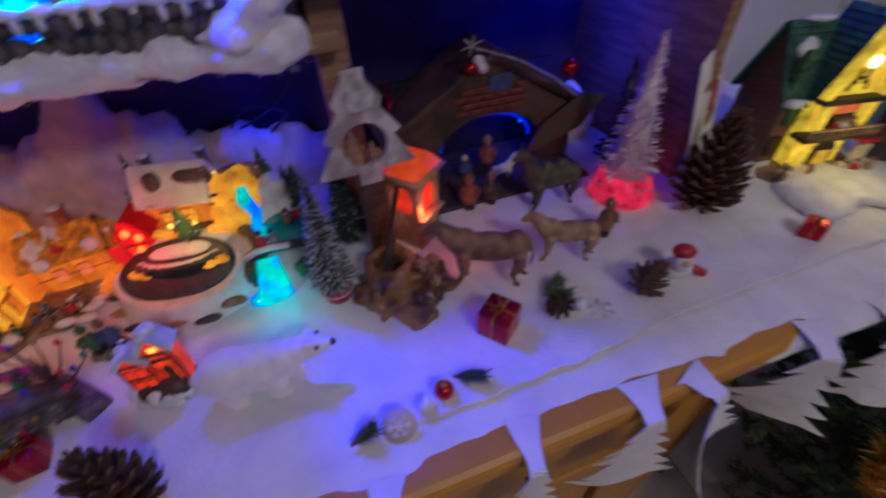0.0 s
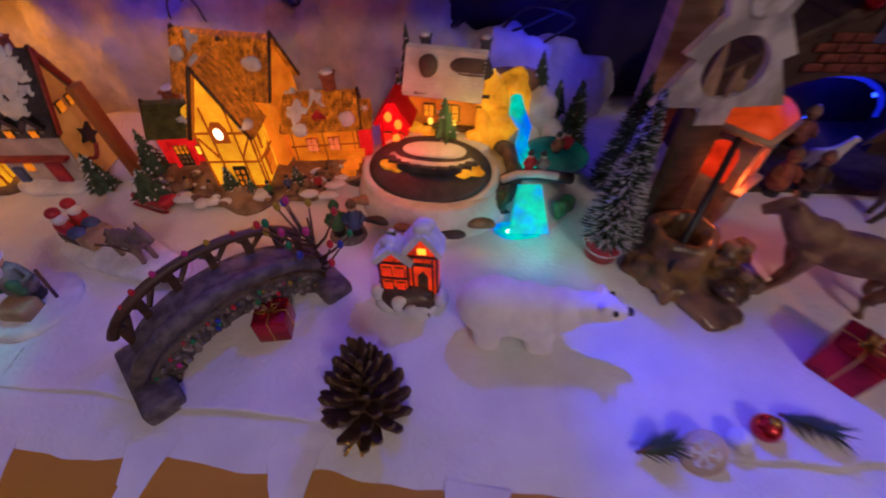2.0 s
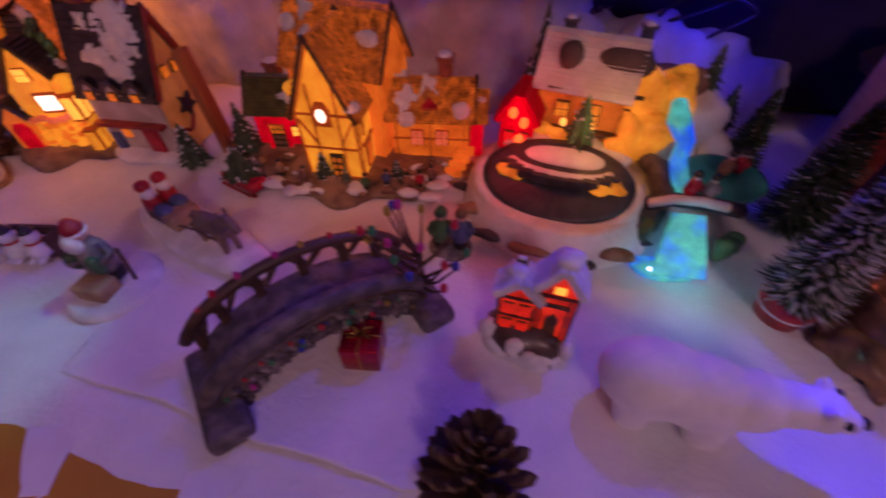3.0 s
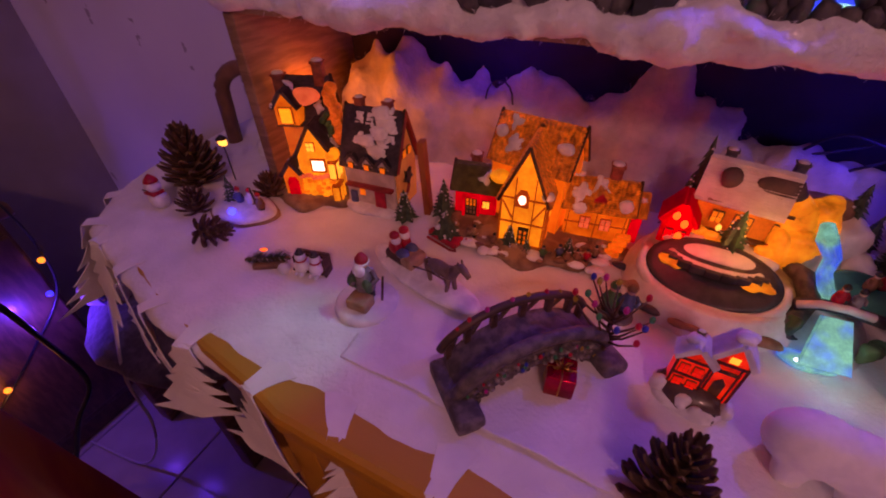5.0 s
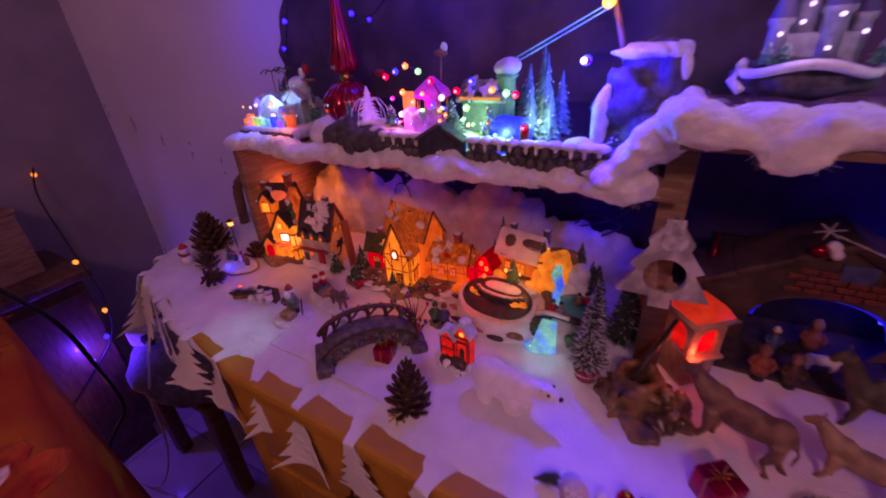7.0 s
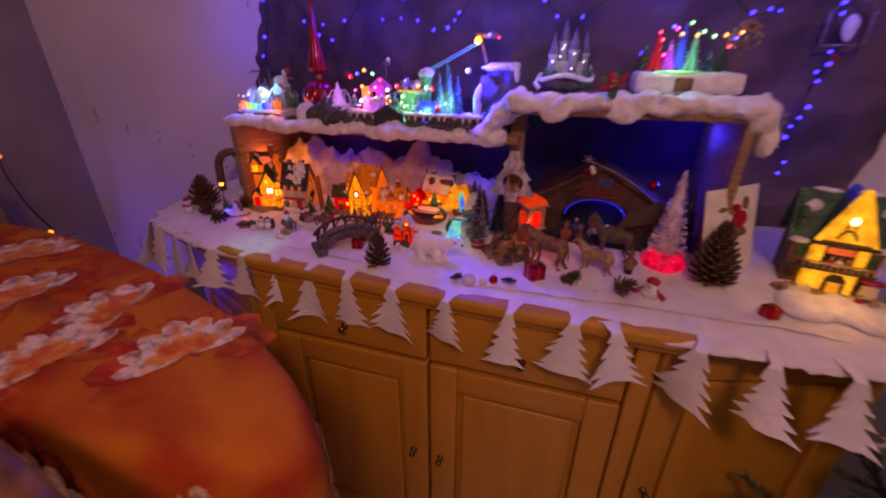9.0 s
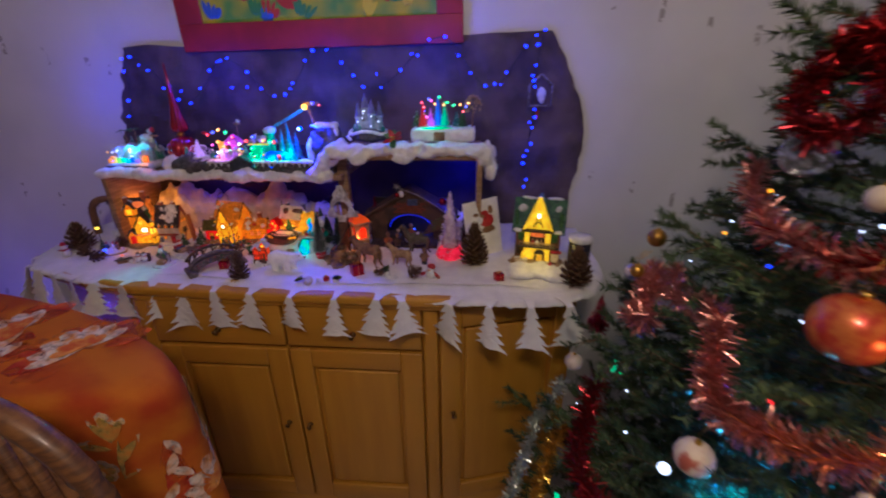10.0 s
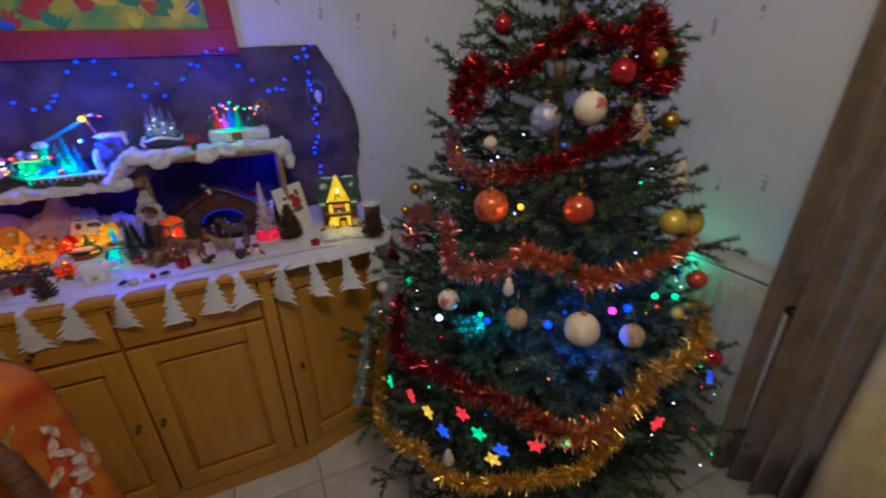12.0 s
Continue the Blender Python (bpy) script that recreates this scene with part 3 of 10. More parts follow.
# ---- cotton wool on and behind the shelves ----
def wool(name, lumps, label, size=0.005, seed=1, m=None):
    """A bank of cotton wool: lumps (centre, half sizes) melted into one ragged skin."""
    r, m = spread(seed), m or FLUFF
    b = Build()
    for c, s in lumps:
        b.ball(m, c, s, 3, rough=0.35, freq=28)
        for k in range(5):
            a, e = r.uniform(0, 6.28), r.uniform(-0.9, 1.2)
            q = (c[0] + s[0] * 0.85 * math.cos(a) * math.cos(e), c[1] + s[1] * 0.85 * math.sin(a) * math.cos(e), c[2] + s[2] * 0.85 * math.sin(e))
            b.ball(m, q, tuple(v * r.uniform(0.3, 0.6) for v in s), 2, rough=0.4, freq=60)
    ob = b.obj(name)
    verts, faces = [], []
    for c, q in lumps:
        n = int(40 + 60000 * (q[0] * q[1] + q[0] * q[2] + q[1] * q[2]))
        for k in range(n):
            d = Vector((r.gauss(0, 1), r.gauss(0, 1), r.gauss(0, 1))).normalized()
            if d.z < -0.75:
                continue
            foot = Vector((c[0] + 0.97 * q[0] * d.x, c[1] + 0.97 * q[1] * d.y, c[2] + 0.97 * q[2] * d.z))
            bend = Vector((r.gauss(0, 1), r.gauss(0, 1), r.gauss(0, 0.7)))
            tip = foot + (0.9 * d + 0.6 * bend).normalized() * r.uniform(0.003, 0.008)
            mid = foot.lerp(tip, 0.5) + 0.003 * bend
            side = (tip - foot).cross(bend).normalized() * 0.00022
            i = len(verts)
            verts.extend((foot - side, foot + side, mid + side, mid - side, tip))
            faces.extend(((i, i + 1, i + 2, i + 3), (i + 3, i + 2, i + 4)))
    me = bpy.data.meshes.new("cotton_fuzz")
    me.from_pydata([tuple(v) for v in verts], [], faces)
    me.materials.append(m)
    f = new("cotton_fuzz", me)
    f.parent = ob
    tagged(f, "loose white cotton fibres", kind="stuff")
    smooth_blend(ob, size, 0.6, 17)
    t = bpy.data.textures.new(name, "CLOUDS")
    t.noise_scale, t.noise_depth = 0.030, 4
    d = ob.modifiers.new("tufts", "DISPLACE")
    d.texture, d.strength, d.mid_level, d.texture_coords = t, 0.008, 0.5, "GLOBAL"
    t = bpy.data.textures.new(name + "_fine", "CLOUDS")
    t.noise_scale, t.noise_depth = 0.007, 3
    d = ob.modifiers.new("fibres", "DISPLACE")
    d.texture, d.strength, d.mid_level, d.texture_coords = t, 0.0045, 0.5, "GLOBAL"
    return tagged(ob, label, "cotton wool")


r = spread(21)
wool("cotton_bank", [((-0.64 + 0.062 * k, 0.482 + r.uniform(-.01, .01), 0.985 + r.uniform(0, .03)), (r.uniform(.05, .07), 0.032, r.uniform(.085, .125))) for k in range(9)], "white cotton wool clouds banked behind the lit houses", seed=2, m=SHADED_FLUFF)
wool("cotton_bank", [((-0.10 + 0.06 * k, 0.480, 0.985 - 0.008 * k), (r.uniform(.045, .06), 0.030, 0.085 - 0.008 * k)) for k in range(4)], "white cotton wool clouds banked behind the station", seed=3, m=SHADED_FLUFF)
wool("cotton_edging", [((-0.70 + 0.045 * k, 0.300 + 0.008 * math.sin(k), 1.204 + r.uniform(-.006, .004)), (0.036, 0.030, r.uniform(.014, .022))) for k in range(18)], "thick white cotton edging along the lower shelf front", 0.004, 4)
wool("cotton_edging", [((0.13 + 0.048 * k, 0.268 + 0.006 * math.sin(k * 2), 1.292 + r.uniform(-.003, .004)), (0.040, 0.046, r.uniform(.018, .023))) for k in range(10)]
     + [((0.595, 0.27, 1.275), (0.026, 0.05, 0.036)), ((0.605, 0.27, 1.24), (0.02, 0.04, 0.034)), ((0.20, 0.222, 1.272), (0.030, 0.012, 0.018)), ((0.34, 0.222, 1.274), (0.034, 0.012, 0.014))],
     "thick white cotton edging hanging over the upper shelf", 0.004, 5)
wool("cotton_slope", [((0.115, 0.315, 1.285), (0.035, 0.06, 0.03)), ((0.085, 0.30, 1.262), (0.028, 0.04, 0.026)), ((0.062, 0.295, 1.236), (0.024, 0.035, 0.024)), ((0.04, 0.293, 1.216), (0.03, 0.03, 0.016))],
     "white cotton slope between the two shelves", 0.004, 6)
wool("cotton_lump", [((-0.470, 0.312, 1.232), (0.024, 0.022, 0.026)), ((-0.462, 0.318, 1.252), (0.017, 0.016, 0.016))], "white cotton lump on the lower shelf edge", 0.004, 8)
wool("cotton_mound", [((0.70 + 0.05 * k, 0.12 + 0.02 * math.sin(k * 2), 0.962), (0.05, 0.055, 0.014)) for k in range(4)], "loose white cotton heap before the lit chalet", 0.005, 7)


# ---- pine cones ----
def scale_mesh():
    b = Build()
    pts = [(0.0, -0.30), (0.55, -0.22), (1.0, -0.16), (1.12, 0.0)]
    vs = []
    for lift in (0.0, 0.16):
        for x, y in pts + [(x, -y) for x, y in pts[-2::-1]]:
            z = 0.10 * x - 0.35 * x * (1 - x) + lift * (0.6 + 0.4 * x) - (0.12 * (abs(y) / 0.3))
            vs.append(b.bm.verts.new((x, y * (1.55 if 0.4 < x < 1.05 else 1.0), z)))
    n = len(vs) // 2
    b.bm.faces.new(vs[:n][::-1])
    b.bm.faces.new(vs[n:])
    for i in range(n):
        b.bm.faces.new((vs[i], vs[(i + 1) % n], vs[n + (i + 1) % n], vs[n + i]))
    b._end(vs, CONE, None, False)
    tip = b.slot(CONE_TIP)
    for f in b.bm.faces:
        if sum(v.co.x for v in f.verts) / len(f.verts) > 0.95:
            f.material_index = tip
    bmesh.ops.recalc_face_normals(b.bm, faces=b.bm.faces[:])
    me = bpy.data.meshes.new("scale")
    b.bm.to_mesh(me)
    b.bm.free()
    for m in b.mats:
        me.materials.append(m)
    return me


SCALE = scale_mesh()


def pine_cone(x, y, z, height, radius, label, tip=(0, 0, 0), turns=68, group=""):
    ob = thing("pine_cone", pose(x, y, z, *tip), label, "pine cone", group)
    Build().lathe(CONE, [(0.12 * radius, 0.02 * height), (0.40 * radius, 0.15 * height), (0.42 * radius, 0.35 * height), (0.28 * radius, 0.65 * height), (0.06 * radius, 0.93 * height)], 10).obj("core", ob)
    for k in range(turns):
        u = k / (turns - 1)
        h = height * (0.030 + 0.870 * u ** 1.25)
        rr = radius * (math.sin(math.pi * min(1, 0.18 + 0.50 * (1 - u) + 0.30 * u)) ** 0.7) * (1.0 if u < 0.30 else 1 - 0.64 * ((u - 0.30) / 0.70) ** 1.2)
        s = new("scale", SCALE)
        s.parent = ob
        size = 1.0 * rr + 0.0040
        s.matrix_basis = pose(0, 0, h, 0, 0, 137.5 * k) @ pose(rr * 0.16, 0, 0, 0, -13 - 52 * u ** 1.2, 0) @ Matrix.Diagonal((size, 0.45 * size, 0.50 * size, 1))
    return ob


# ---- gifts ----
def gift(x, y, size, turn, tilt=0, label="small red foil gift box tied with gold cord"):
    ob = thing("gift_box", pose(x, y, snow_z(x, y) - 0.001, tilt, 0, turn), label, "gift box", "gift boxes")
    Build().box(RED_FOIL, (0, 0, size / 2), (size, size, size), 0.06 * size).obj("box", ob)
    b = Build()
    w = 0.05 * size
    b.box(GOLD, (0, 0, size / 2), (w, size * 1.02, size * 1.02), 0.002)
    b.box(GOLD, (0, 0, size / 2), (size * 1.02, w, size * 1.02), 0.002)
    b.obj("cord", ob, "gold cord")
    b = Build()
    for a in (30, 150, 210, 330):
        c, s = math.cos(radians(a)), math.sin(radians(a))
        b.tube(GOLD, [(0, 0, size), (0.16 * size * c, 0.16 * size * s, 1.22 * size), (0.34 * size * c, 0.34 * size * s, 1.14 * size), (0.2 * size * c, 0.2 * size * s, 1.02 * size), (0, 0, size * 1.01)], 0.03 * size, 6)
    b.obj("bow", ob, "gold bow")
    return ob


gift(-0.224, 0.112, 0.025, 8)
gift(0.207, 0.090, 0.034, 38, 0)
gift(0.632, 0.072, 0.024, 25)


# ---- polar bear ----
def bear():
    b = Build()
    for c, s in (((-0.042, 0, 0.037), (0.042, 0.024, 0.027)), ((-0.010, 0, 0.036), (0.040, 0.022, 0.026)), ((0.022, 0, 0.042), (0.026, 0.018, 0.019)), ((0.045, 0, 0.048), (0.020, 0.013, 0.013)),
                 ((0.062, 0, 0.050), (0.016, 0.0125, 0.0115)), ((0.077, 0, 0.047), (0.011, 0.008, 0.007)), ((-0.074, 0, 0.044), (0.009, 0.006, 0.007)),
                 ((-0.048, -0.012, 0.018), (0.016, 0.011, 0.022)), ((-0.052, 0.012, 0.018), (0.016, 0.011, 0.022)), ((0.006, -0.011, 0.019), (0.016, 0.011, 0.023)), ((0.020, 0.011, 0.019), (0.016, 0.011, 0.023)),
                 ((-0.044, -0.012, 0.004), (0.013, 0.009, 0.005)), ((0.012, -0.011, 0.004), (0.013, 0.009, 0.005)), ((-0.046, 0.012, 0.004), (0.013, 0.009, 0.005)), ((0.025, 0.011, 0.004), (0.013, 0.009, 0.005)),
                 ((0.058, -0.010, 0.061), (0.005, 0.003, 0.004)), ((0.058, 0.010, 0.061), (0.005, 0.003, 0.004))):
        b.ball(FUR, c, s, 3)
    ob = b.obj("polar_bear", at=pose(-0.020, 0.112, Z0 - 0.003, 0, 0, -6) @ Matrix.Diagonal((0.72, 0.90, 1.0, 1)))
    smooth_blend(ob, 0.0022, 0.6, 5)
    tagged(ob, "white flocked polar bear ornament standing on cotton snow", "ornament")
    Build().ball(BLACK, (0.0875, 0, 0.0485), (0.0045, 0.004, 0.003), 2).obj("nose", ob, "black nose")
    for y in (-0.0095, 0.0095):
        Build().ball(BLACK, (0.070, y, 0.0555), 0.0026, 2).obj("eye", ob, "black bead eye")


bear()
pine_cone(-0.139, 0.045, Z0 - 0.004, 0.080, 0.0245, "open brown pine cone standing upright on cotton", (-6, 0, 0), 72)
b = Build()
for s, w in ((-1, 0.036), (1, 0.044)):
    b.tube(GOLD, curve([(0, 0, 0.010), (s * 0.5 * w, -0.012, 0.018), (s * w, -0.010, 0.008), (s * 0.5 * w, 0.004, 0.004), (0, 0, 0.010)]), 0.0042, 6)
    b.tube(GOLD, [(0, 0, 0.010), (s * 0.012, -0.020, 0.008), (s * 0.020, -0.036, 0.004)], 0.0036, 6)
b.ball(GOLD, (0, -0.002, 0.010), 0.008, 2)
tagged(b.obj("gold_ribbon", at=pose(-0.145, 0.028, Z0 - 0.002) @ Matrix.Scale(0.30, 4)), "crumpled gold ribbon at the foot of a pine cone", "ribbon")
pine_cone(-0.824, 0.240, Z0 - 0.001, 0.092, 0.038, "large dark pine cone standing near a small cone", (0, 0, 40), 84)
pine_cone(-0.757, 0.180, Z0 - 0.001, 0.034, 0.020, "small round dark pine cone on cotton", (0, 0, 10), 40)
pine_cone(-0.690, 0.258, Z0 - 0.001, 0.034, 0.020, "small dark pine cone beside a pond scene", (0, 0, 80), 40)
pine_cone(-0.692, 0.132, Z0 + 0.014, 0.050, 0.018, "small pine cone lying on its side", (0, 78, 12), 40)
pine_cone(0.560, 0.178, Z0 + 0.002, 0.136, 0.038, "large dark pine cone before a white card", (0, 0, 60), 120)
pine_cone(0.846, 0.055, Z0 + 0.002, 0.112, 0.038, "large dark pine cone at the sideboard end", (0, 0, 100), 90)
pine_cone(0.366, 0.070, Z0 + 0.016, 0.040, 0.017, "small gilded pine cone lying on its side", (0, 76, 20), 44)


# ---- arched bridge ----
BRIDGE_STONE = mat("brown_grey_resin", (0.15, 0.12, 0.12), 0.6, second=(0.07, 0.055, 0.06), scale=110, bump=0.0022, bump_scale=190)

BRIDGE_FROST = mat("frosted_resin", (0.30, 0.26, 0.26), 0.7, second=(0.16, 0.13, 0.14), scale=120, bump=0.001)


def bridge():
    ob = thing("bridge", pose(-0.260, 0.122, Z0 - 0.002, 0, 0, 46), "grey resin arched footbridge with one railing and coloured bulbs", "bridge")
    L, W, n = 0.147, 0.044, 20

    def arc(u, up):
        a = math.pi * (0.10 + 0.80 * u)
        return (-L / 2 * math.cos(a) / math.cos(math.pi * 0.1), up * (math.sin(a) - math.sin(math.pi * 0.1)) / (1 - math.sin(math.pi * 0.1)))
    top = [arc(k / n, 0.034) for k in range(n + 1)]
    low = [arc(k / n, 0.030) for k in range(n + 1)]
    poly = [(x, z + 0.012) for x, z in top] + [(x * 0.82, max(0.0, z * 1.0 - 0.004)) for x, z in low[::-1]]
    Build().prism(BRIDGE_STONE, poly, -W / 2, W / 2).obj("deck", ob)
    for sx in (-1, 1):
        Build().box(BRIDGE_STONE, (sx * (L / 2 - 0.002), -0.010, 0.007), (0.026, W * 1.6, 0.016), 0.005).obj("footing", ob)
    for y, hh, nm in ((W / 2 - 0.003, 0.020, "railing"), (-W / 2 + 0.002, 0.010, "kerb")):
        hand = Build()
        hand.tube(DARK_WOOD if hh > 0.015 else BRIDGE_STONE, [(x * 1.02, y, z + 0.012 + hh) for x, z in top], 0.0040 if hh > 0.015 else 0.0062, 10)
        rail = hand.obj(nm, ob)
        if hh > 0.015:
            for k in range(1, n, 3):
                (x0, z0), (x1, z1) = top[k], top[min(k + 1, n)]
                Build().box(DARK_WOOD, ((x0 + x1) / 2, y, (z0 + z1) / 2 + 0.020), (0.006, 0.006, 0.020), 0.001).obj("baluster", rail)
                if k + 3 <= n:
                    xb, zb = top[k + 2]
                    Build().tube(DARK_WOOD, [(x0, y, z0 + 0.028), ((x0 + xb) / 2, y, (z0 + zb) / 2 + 0.018), (xb, y, zb + 0.029)], 0.0024, 6).obj("brace", rail)
    cols = [bulb("glass_red", (0.8, 0.02, 0.05), 0.10), bulb("glass_blue", (0.05, 0.08, 0.8), 0.04), bulb("glass_green", (0.02, 0.35, 0.15), 0.05), bulb("glass_amber", (0.8, 0.45, 0.03), 0.06), bulb("glass_pink", (0.8, 0.04, 0.3), 0.10)]
    r = spread(3)
    crust = Build()
    for k in range(150):
        u = r.uniform(0.04, 0.96)
        (x, zt), (xl, zl) = arc(u, 0.034), arc(u, 0.030)
        v = r.random() ** 0.8
        crust.ball(BRIDGE_STONE if k % 3 else BRIDGE_FROST, (x + (0.82 * xl - x) * v, -W / 2 - r.uniform(0, 0.0015), zt + 0.012 + (max(0.001, zl - 0.004) - zt - 0.012) * v), r.uniform(0.0012, 0.0028), 2, rough=0.5, freq=200)
    tagged(crust.obj("crust", ob, "rough crust along the bridge side"), kind="stuff")
    for k in range(13):
        u = r.uniform(0.08, 0.92)
        x, z = arc(u, 0.034)
        Build().ball(cols[r.randint(0, 4)], (x * 0.95, -W / 2 - 0.003, z + r.uniform(-0.004, 0.010)), (0.0018, 0.0018, 0.0027), 2).obj("bulb", ob)
    for k in range(16):
        x, z = top[2 + k]
        y = W / 2 - 0.003 if k % 2 else -W / 2 - 0.001
        Build().ball(cols[r.randint(0, 4)], (x + r.uniform(-.003, .003), y, z + (0.036 if k % 2 else 0.006)), (0.0022, 0.0022, 0.0036) if k % 2 else (0.0012, 0.0012, 0.002), 2).obj("bulb", ob)
    return cols


BULBS = bridge()


def twig_tree(x, y, h, label):
    ob = thing("bare_tree", pose(x, y, Z0 - 0.002), label, "tree")
    r = spread(17)
    b = Build()
    b.lathe(GREY_STONE, [(0.014, 0), (0.012, 0.004), (0.006, 0.008)], 12)
    b.tube(DARK_WOOD, [(0, 0, 0.004), (0.002, 0, 0.3 * h), (0, 0.002, 0.55 * h), (0.003, 0, h)], [0.0028, 0.0024, 0.0018, 0.0008], 8)
    b.obj("trunk", ob)
    for k in range(16):
        a, z = r.uniform(0, 6.28), h * r.uniform(0.25, 0.7)
        l = r.uniform(0.016, 0.036)
        p = [(0.001, 0, z), (l * 0.5 * math.cos(a), l * 0.5 * math.sin(a), z + 0.010), (l * math.cos(a), l * math.sin(a), z + 0.022 + r.uniform(0, .01))]
        Build().tube(DARK_WOOD, p, [0.0014, 0.0011, 0.0006], 6).obj("branch", ob)
        Build().ball(BULBS[k % 5], (p[-1][0], p[-1][1], p[-1][2] + 0.003), (0.0026, 0.0026, 0.0042), 2).obj("bulb", ob)


twig_tree(-0.196, 0.158, 0.082, "bare resin tree hung with coloured bulbs by a bridge")


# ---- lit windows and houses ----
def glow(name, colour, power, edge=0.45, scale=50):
    """Porcelain or film lit from inside, or lit ground: its light is uneven emission."""
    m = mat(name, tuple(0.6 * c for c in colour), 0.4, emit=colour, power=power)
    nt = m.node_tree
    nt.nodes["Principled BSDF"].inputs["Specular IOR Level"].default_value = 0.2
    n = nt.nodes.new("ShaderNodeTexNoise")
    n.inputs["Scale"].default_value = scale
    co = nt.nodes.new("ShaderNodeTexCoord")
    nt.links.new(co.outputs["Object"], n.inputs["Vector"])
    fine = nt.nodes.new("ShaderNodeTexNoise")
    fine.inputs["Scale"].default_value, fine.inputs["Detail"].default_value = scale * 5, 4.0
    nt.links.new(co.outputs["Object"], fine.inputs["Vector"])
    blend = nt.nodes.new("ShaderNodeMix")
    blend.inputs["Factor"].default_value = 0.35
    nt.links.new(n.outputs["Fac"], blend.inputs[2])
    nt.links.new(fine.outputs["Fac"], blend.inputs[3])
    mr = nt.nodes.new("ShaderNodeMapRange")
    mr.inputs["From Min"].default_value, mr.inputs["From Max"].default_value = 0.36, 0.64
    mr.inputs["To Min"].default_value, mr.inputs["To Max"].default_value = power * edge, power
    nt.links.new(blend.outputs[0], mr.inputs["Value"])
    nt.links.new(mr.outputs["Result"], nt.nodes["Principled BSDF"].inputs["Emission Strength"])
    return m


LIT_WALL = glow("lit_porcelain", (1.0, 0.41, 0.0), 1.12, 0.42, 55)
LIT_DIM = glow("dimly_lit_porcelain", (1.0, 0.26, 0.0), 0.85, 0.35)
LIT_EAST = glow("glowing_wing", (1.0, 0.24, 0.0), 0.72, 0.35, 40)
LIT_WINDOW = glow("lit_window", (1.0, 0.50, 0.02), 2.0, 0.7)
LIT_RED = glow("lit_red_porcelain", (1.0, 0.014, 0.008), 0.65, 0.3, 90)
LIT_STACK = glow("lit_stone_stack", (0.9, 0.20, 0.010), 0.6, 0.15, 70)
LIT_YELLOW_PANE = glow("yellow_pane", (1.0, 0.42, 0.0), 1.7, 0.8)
LIT_PINK = glow("pink_glow", (1.0, 0.22, 0.05), 0.8, 0.4)
DARK_PANE = mat("dark_glazed_door", (0.045, 0.04, 0.02), 0.3, second=(0.02, 0.02, 0.012), scale=90)
LIT_BULB = bulb("house_bulb", (1.0, 0.76, 0.36), 4.0)
LIT_ORANGE = glow("orange_glow", (1.0, 0.036, 0.001), 1.0, 0.3)
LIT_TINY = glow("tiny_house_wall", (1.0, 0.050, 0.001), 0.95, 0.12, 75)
TINY_BEAM = mat("dark_red_beam", (0.16, 0.025, 0.010), 0.5, second=(0.08, 0.012, 0.006), scale=90)
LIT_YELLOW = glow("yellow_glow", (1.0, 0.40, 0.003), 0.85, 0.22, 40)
TIMBER = mat("painted_timber", (0.16, 0.07, 0.02), 0.6, second=(0.05, 0.025, 0.012), scale=80)
# Beams take the amber glow around them as emission of their own.
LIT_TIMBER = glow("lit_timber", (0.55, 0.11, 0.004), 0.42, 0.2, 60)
ROOF_EDGE = mat("dark_roof_edge", (0.07, 0.035, 0.016), 0.6, second=(0.035, 0.018, 0.010), scale=90)


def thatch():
    """Brown ribbed porcelain roof; lamp light in and on it is put in as patchy emission."""
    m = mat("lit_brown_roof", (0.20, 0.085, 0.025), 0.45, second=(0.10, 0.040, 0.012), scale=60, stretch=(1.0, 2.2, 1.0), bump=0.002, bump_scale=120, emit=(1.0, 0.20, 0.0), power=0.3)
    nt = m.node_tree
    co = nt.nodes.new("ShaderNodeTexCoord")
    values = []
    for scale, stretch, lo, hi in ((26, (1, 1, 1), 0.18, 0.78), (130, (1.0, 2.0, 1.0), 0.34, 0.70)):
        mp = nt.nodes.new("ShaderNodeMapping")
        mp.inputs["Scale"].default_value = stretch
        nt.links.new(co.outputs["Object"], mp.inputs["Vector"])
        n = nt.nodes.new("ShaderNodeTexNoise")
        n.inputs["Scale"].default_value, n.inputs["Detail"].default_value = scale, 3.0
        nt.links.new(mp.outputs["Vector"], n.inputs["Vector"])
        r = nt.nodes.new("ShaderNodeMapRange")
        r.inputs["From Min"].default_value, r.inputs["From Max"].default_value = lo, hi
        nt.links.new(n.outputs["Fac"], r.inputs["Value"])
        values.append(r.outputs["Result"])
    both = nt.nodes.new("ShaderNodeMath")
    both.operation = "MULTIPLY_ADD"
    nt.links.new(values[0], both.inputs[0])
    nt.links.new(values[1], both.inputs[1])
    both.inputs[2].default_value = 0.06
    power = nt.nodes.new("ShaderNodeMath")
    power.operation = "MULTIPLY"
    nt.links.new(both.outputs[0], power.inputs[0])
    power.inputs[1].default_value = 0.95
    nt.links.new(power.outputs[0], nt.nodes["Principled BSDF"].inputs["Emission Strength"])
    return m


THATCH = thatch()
DARK_ROOF = mat("dark_roof", (0.06, 0.05, 0.065), 0.6, second=(0.03, 0.025, 0.035), scale=90, bump=0.0015)
GREEN_ROOF = mat("green_roof", (0.14, 0.14, 0.04), 0.6, second=(0.08, 0.08, 0.025), scale=100, bump=0.002)
BRICK = mat("brick_resin", (0.34, 0.11, 0.05), 0.6, second=(0.20, 0.06, 0.03), scale=120, bump=0.0015)
BASE = mat("village_base", (0.36, 0.24, 0.13), 0.6, second=(0.17, 0.10, 0.055), scale=45, bump=0.002)


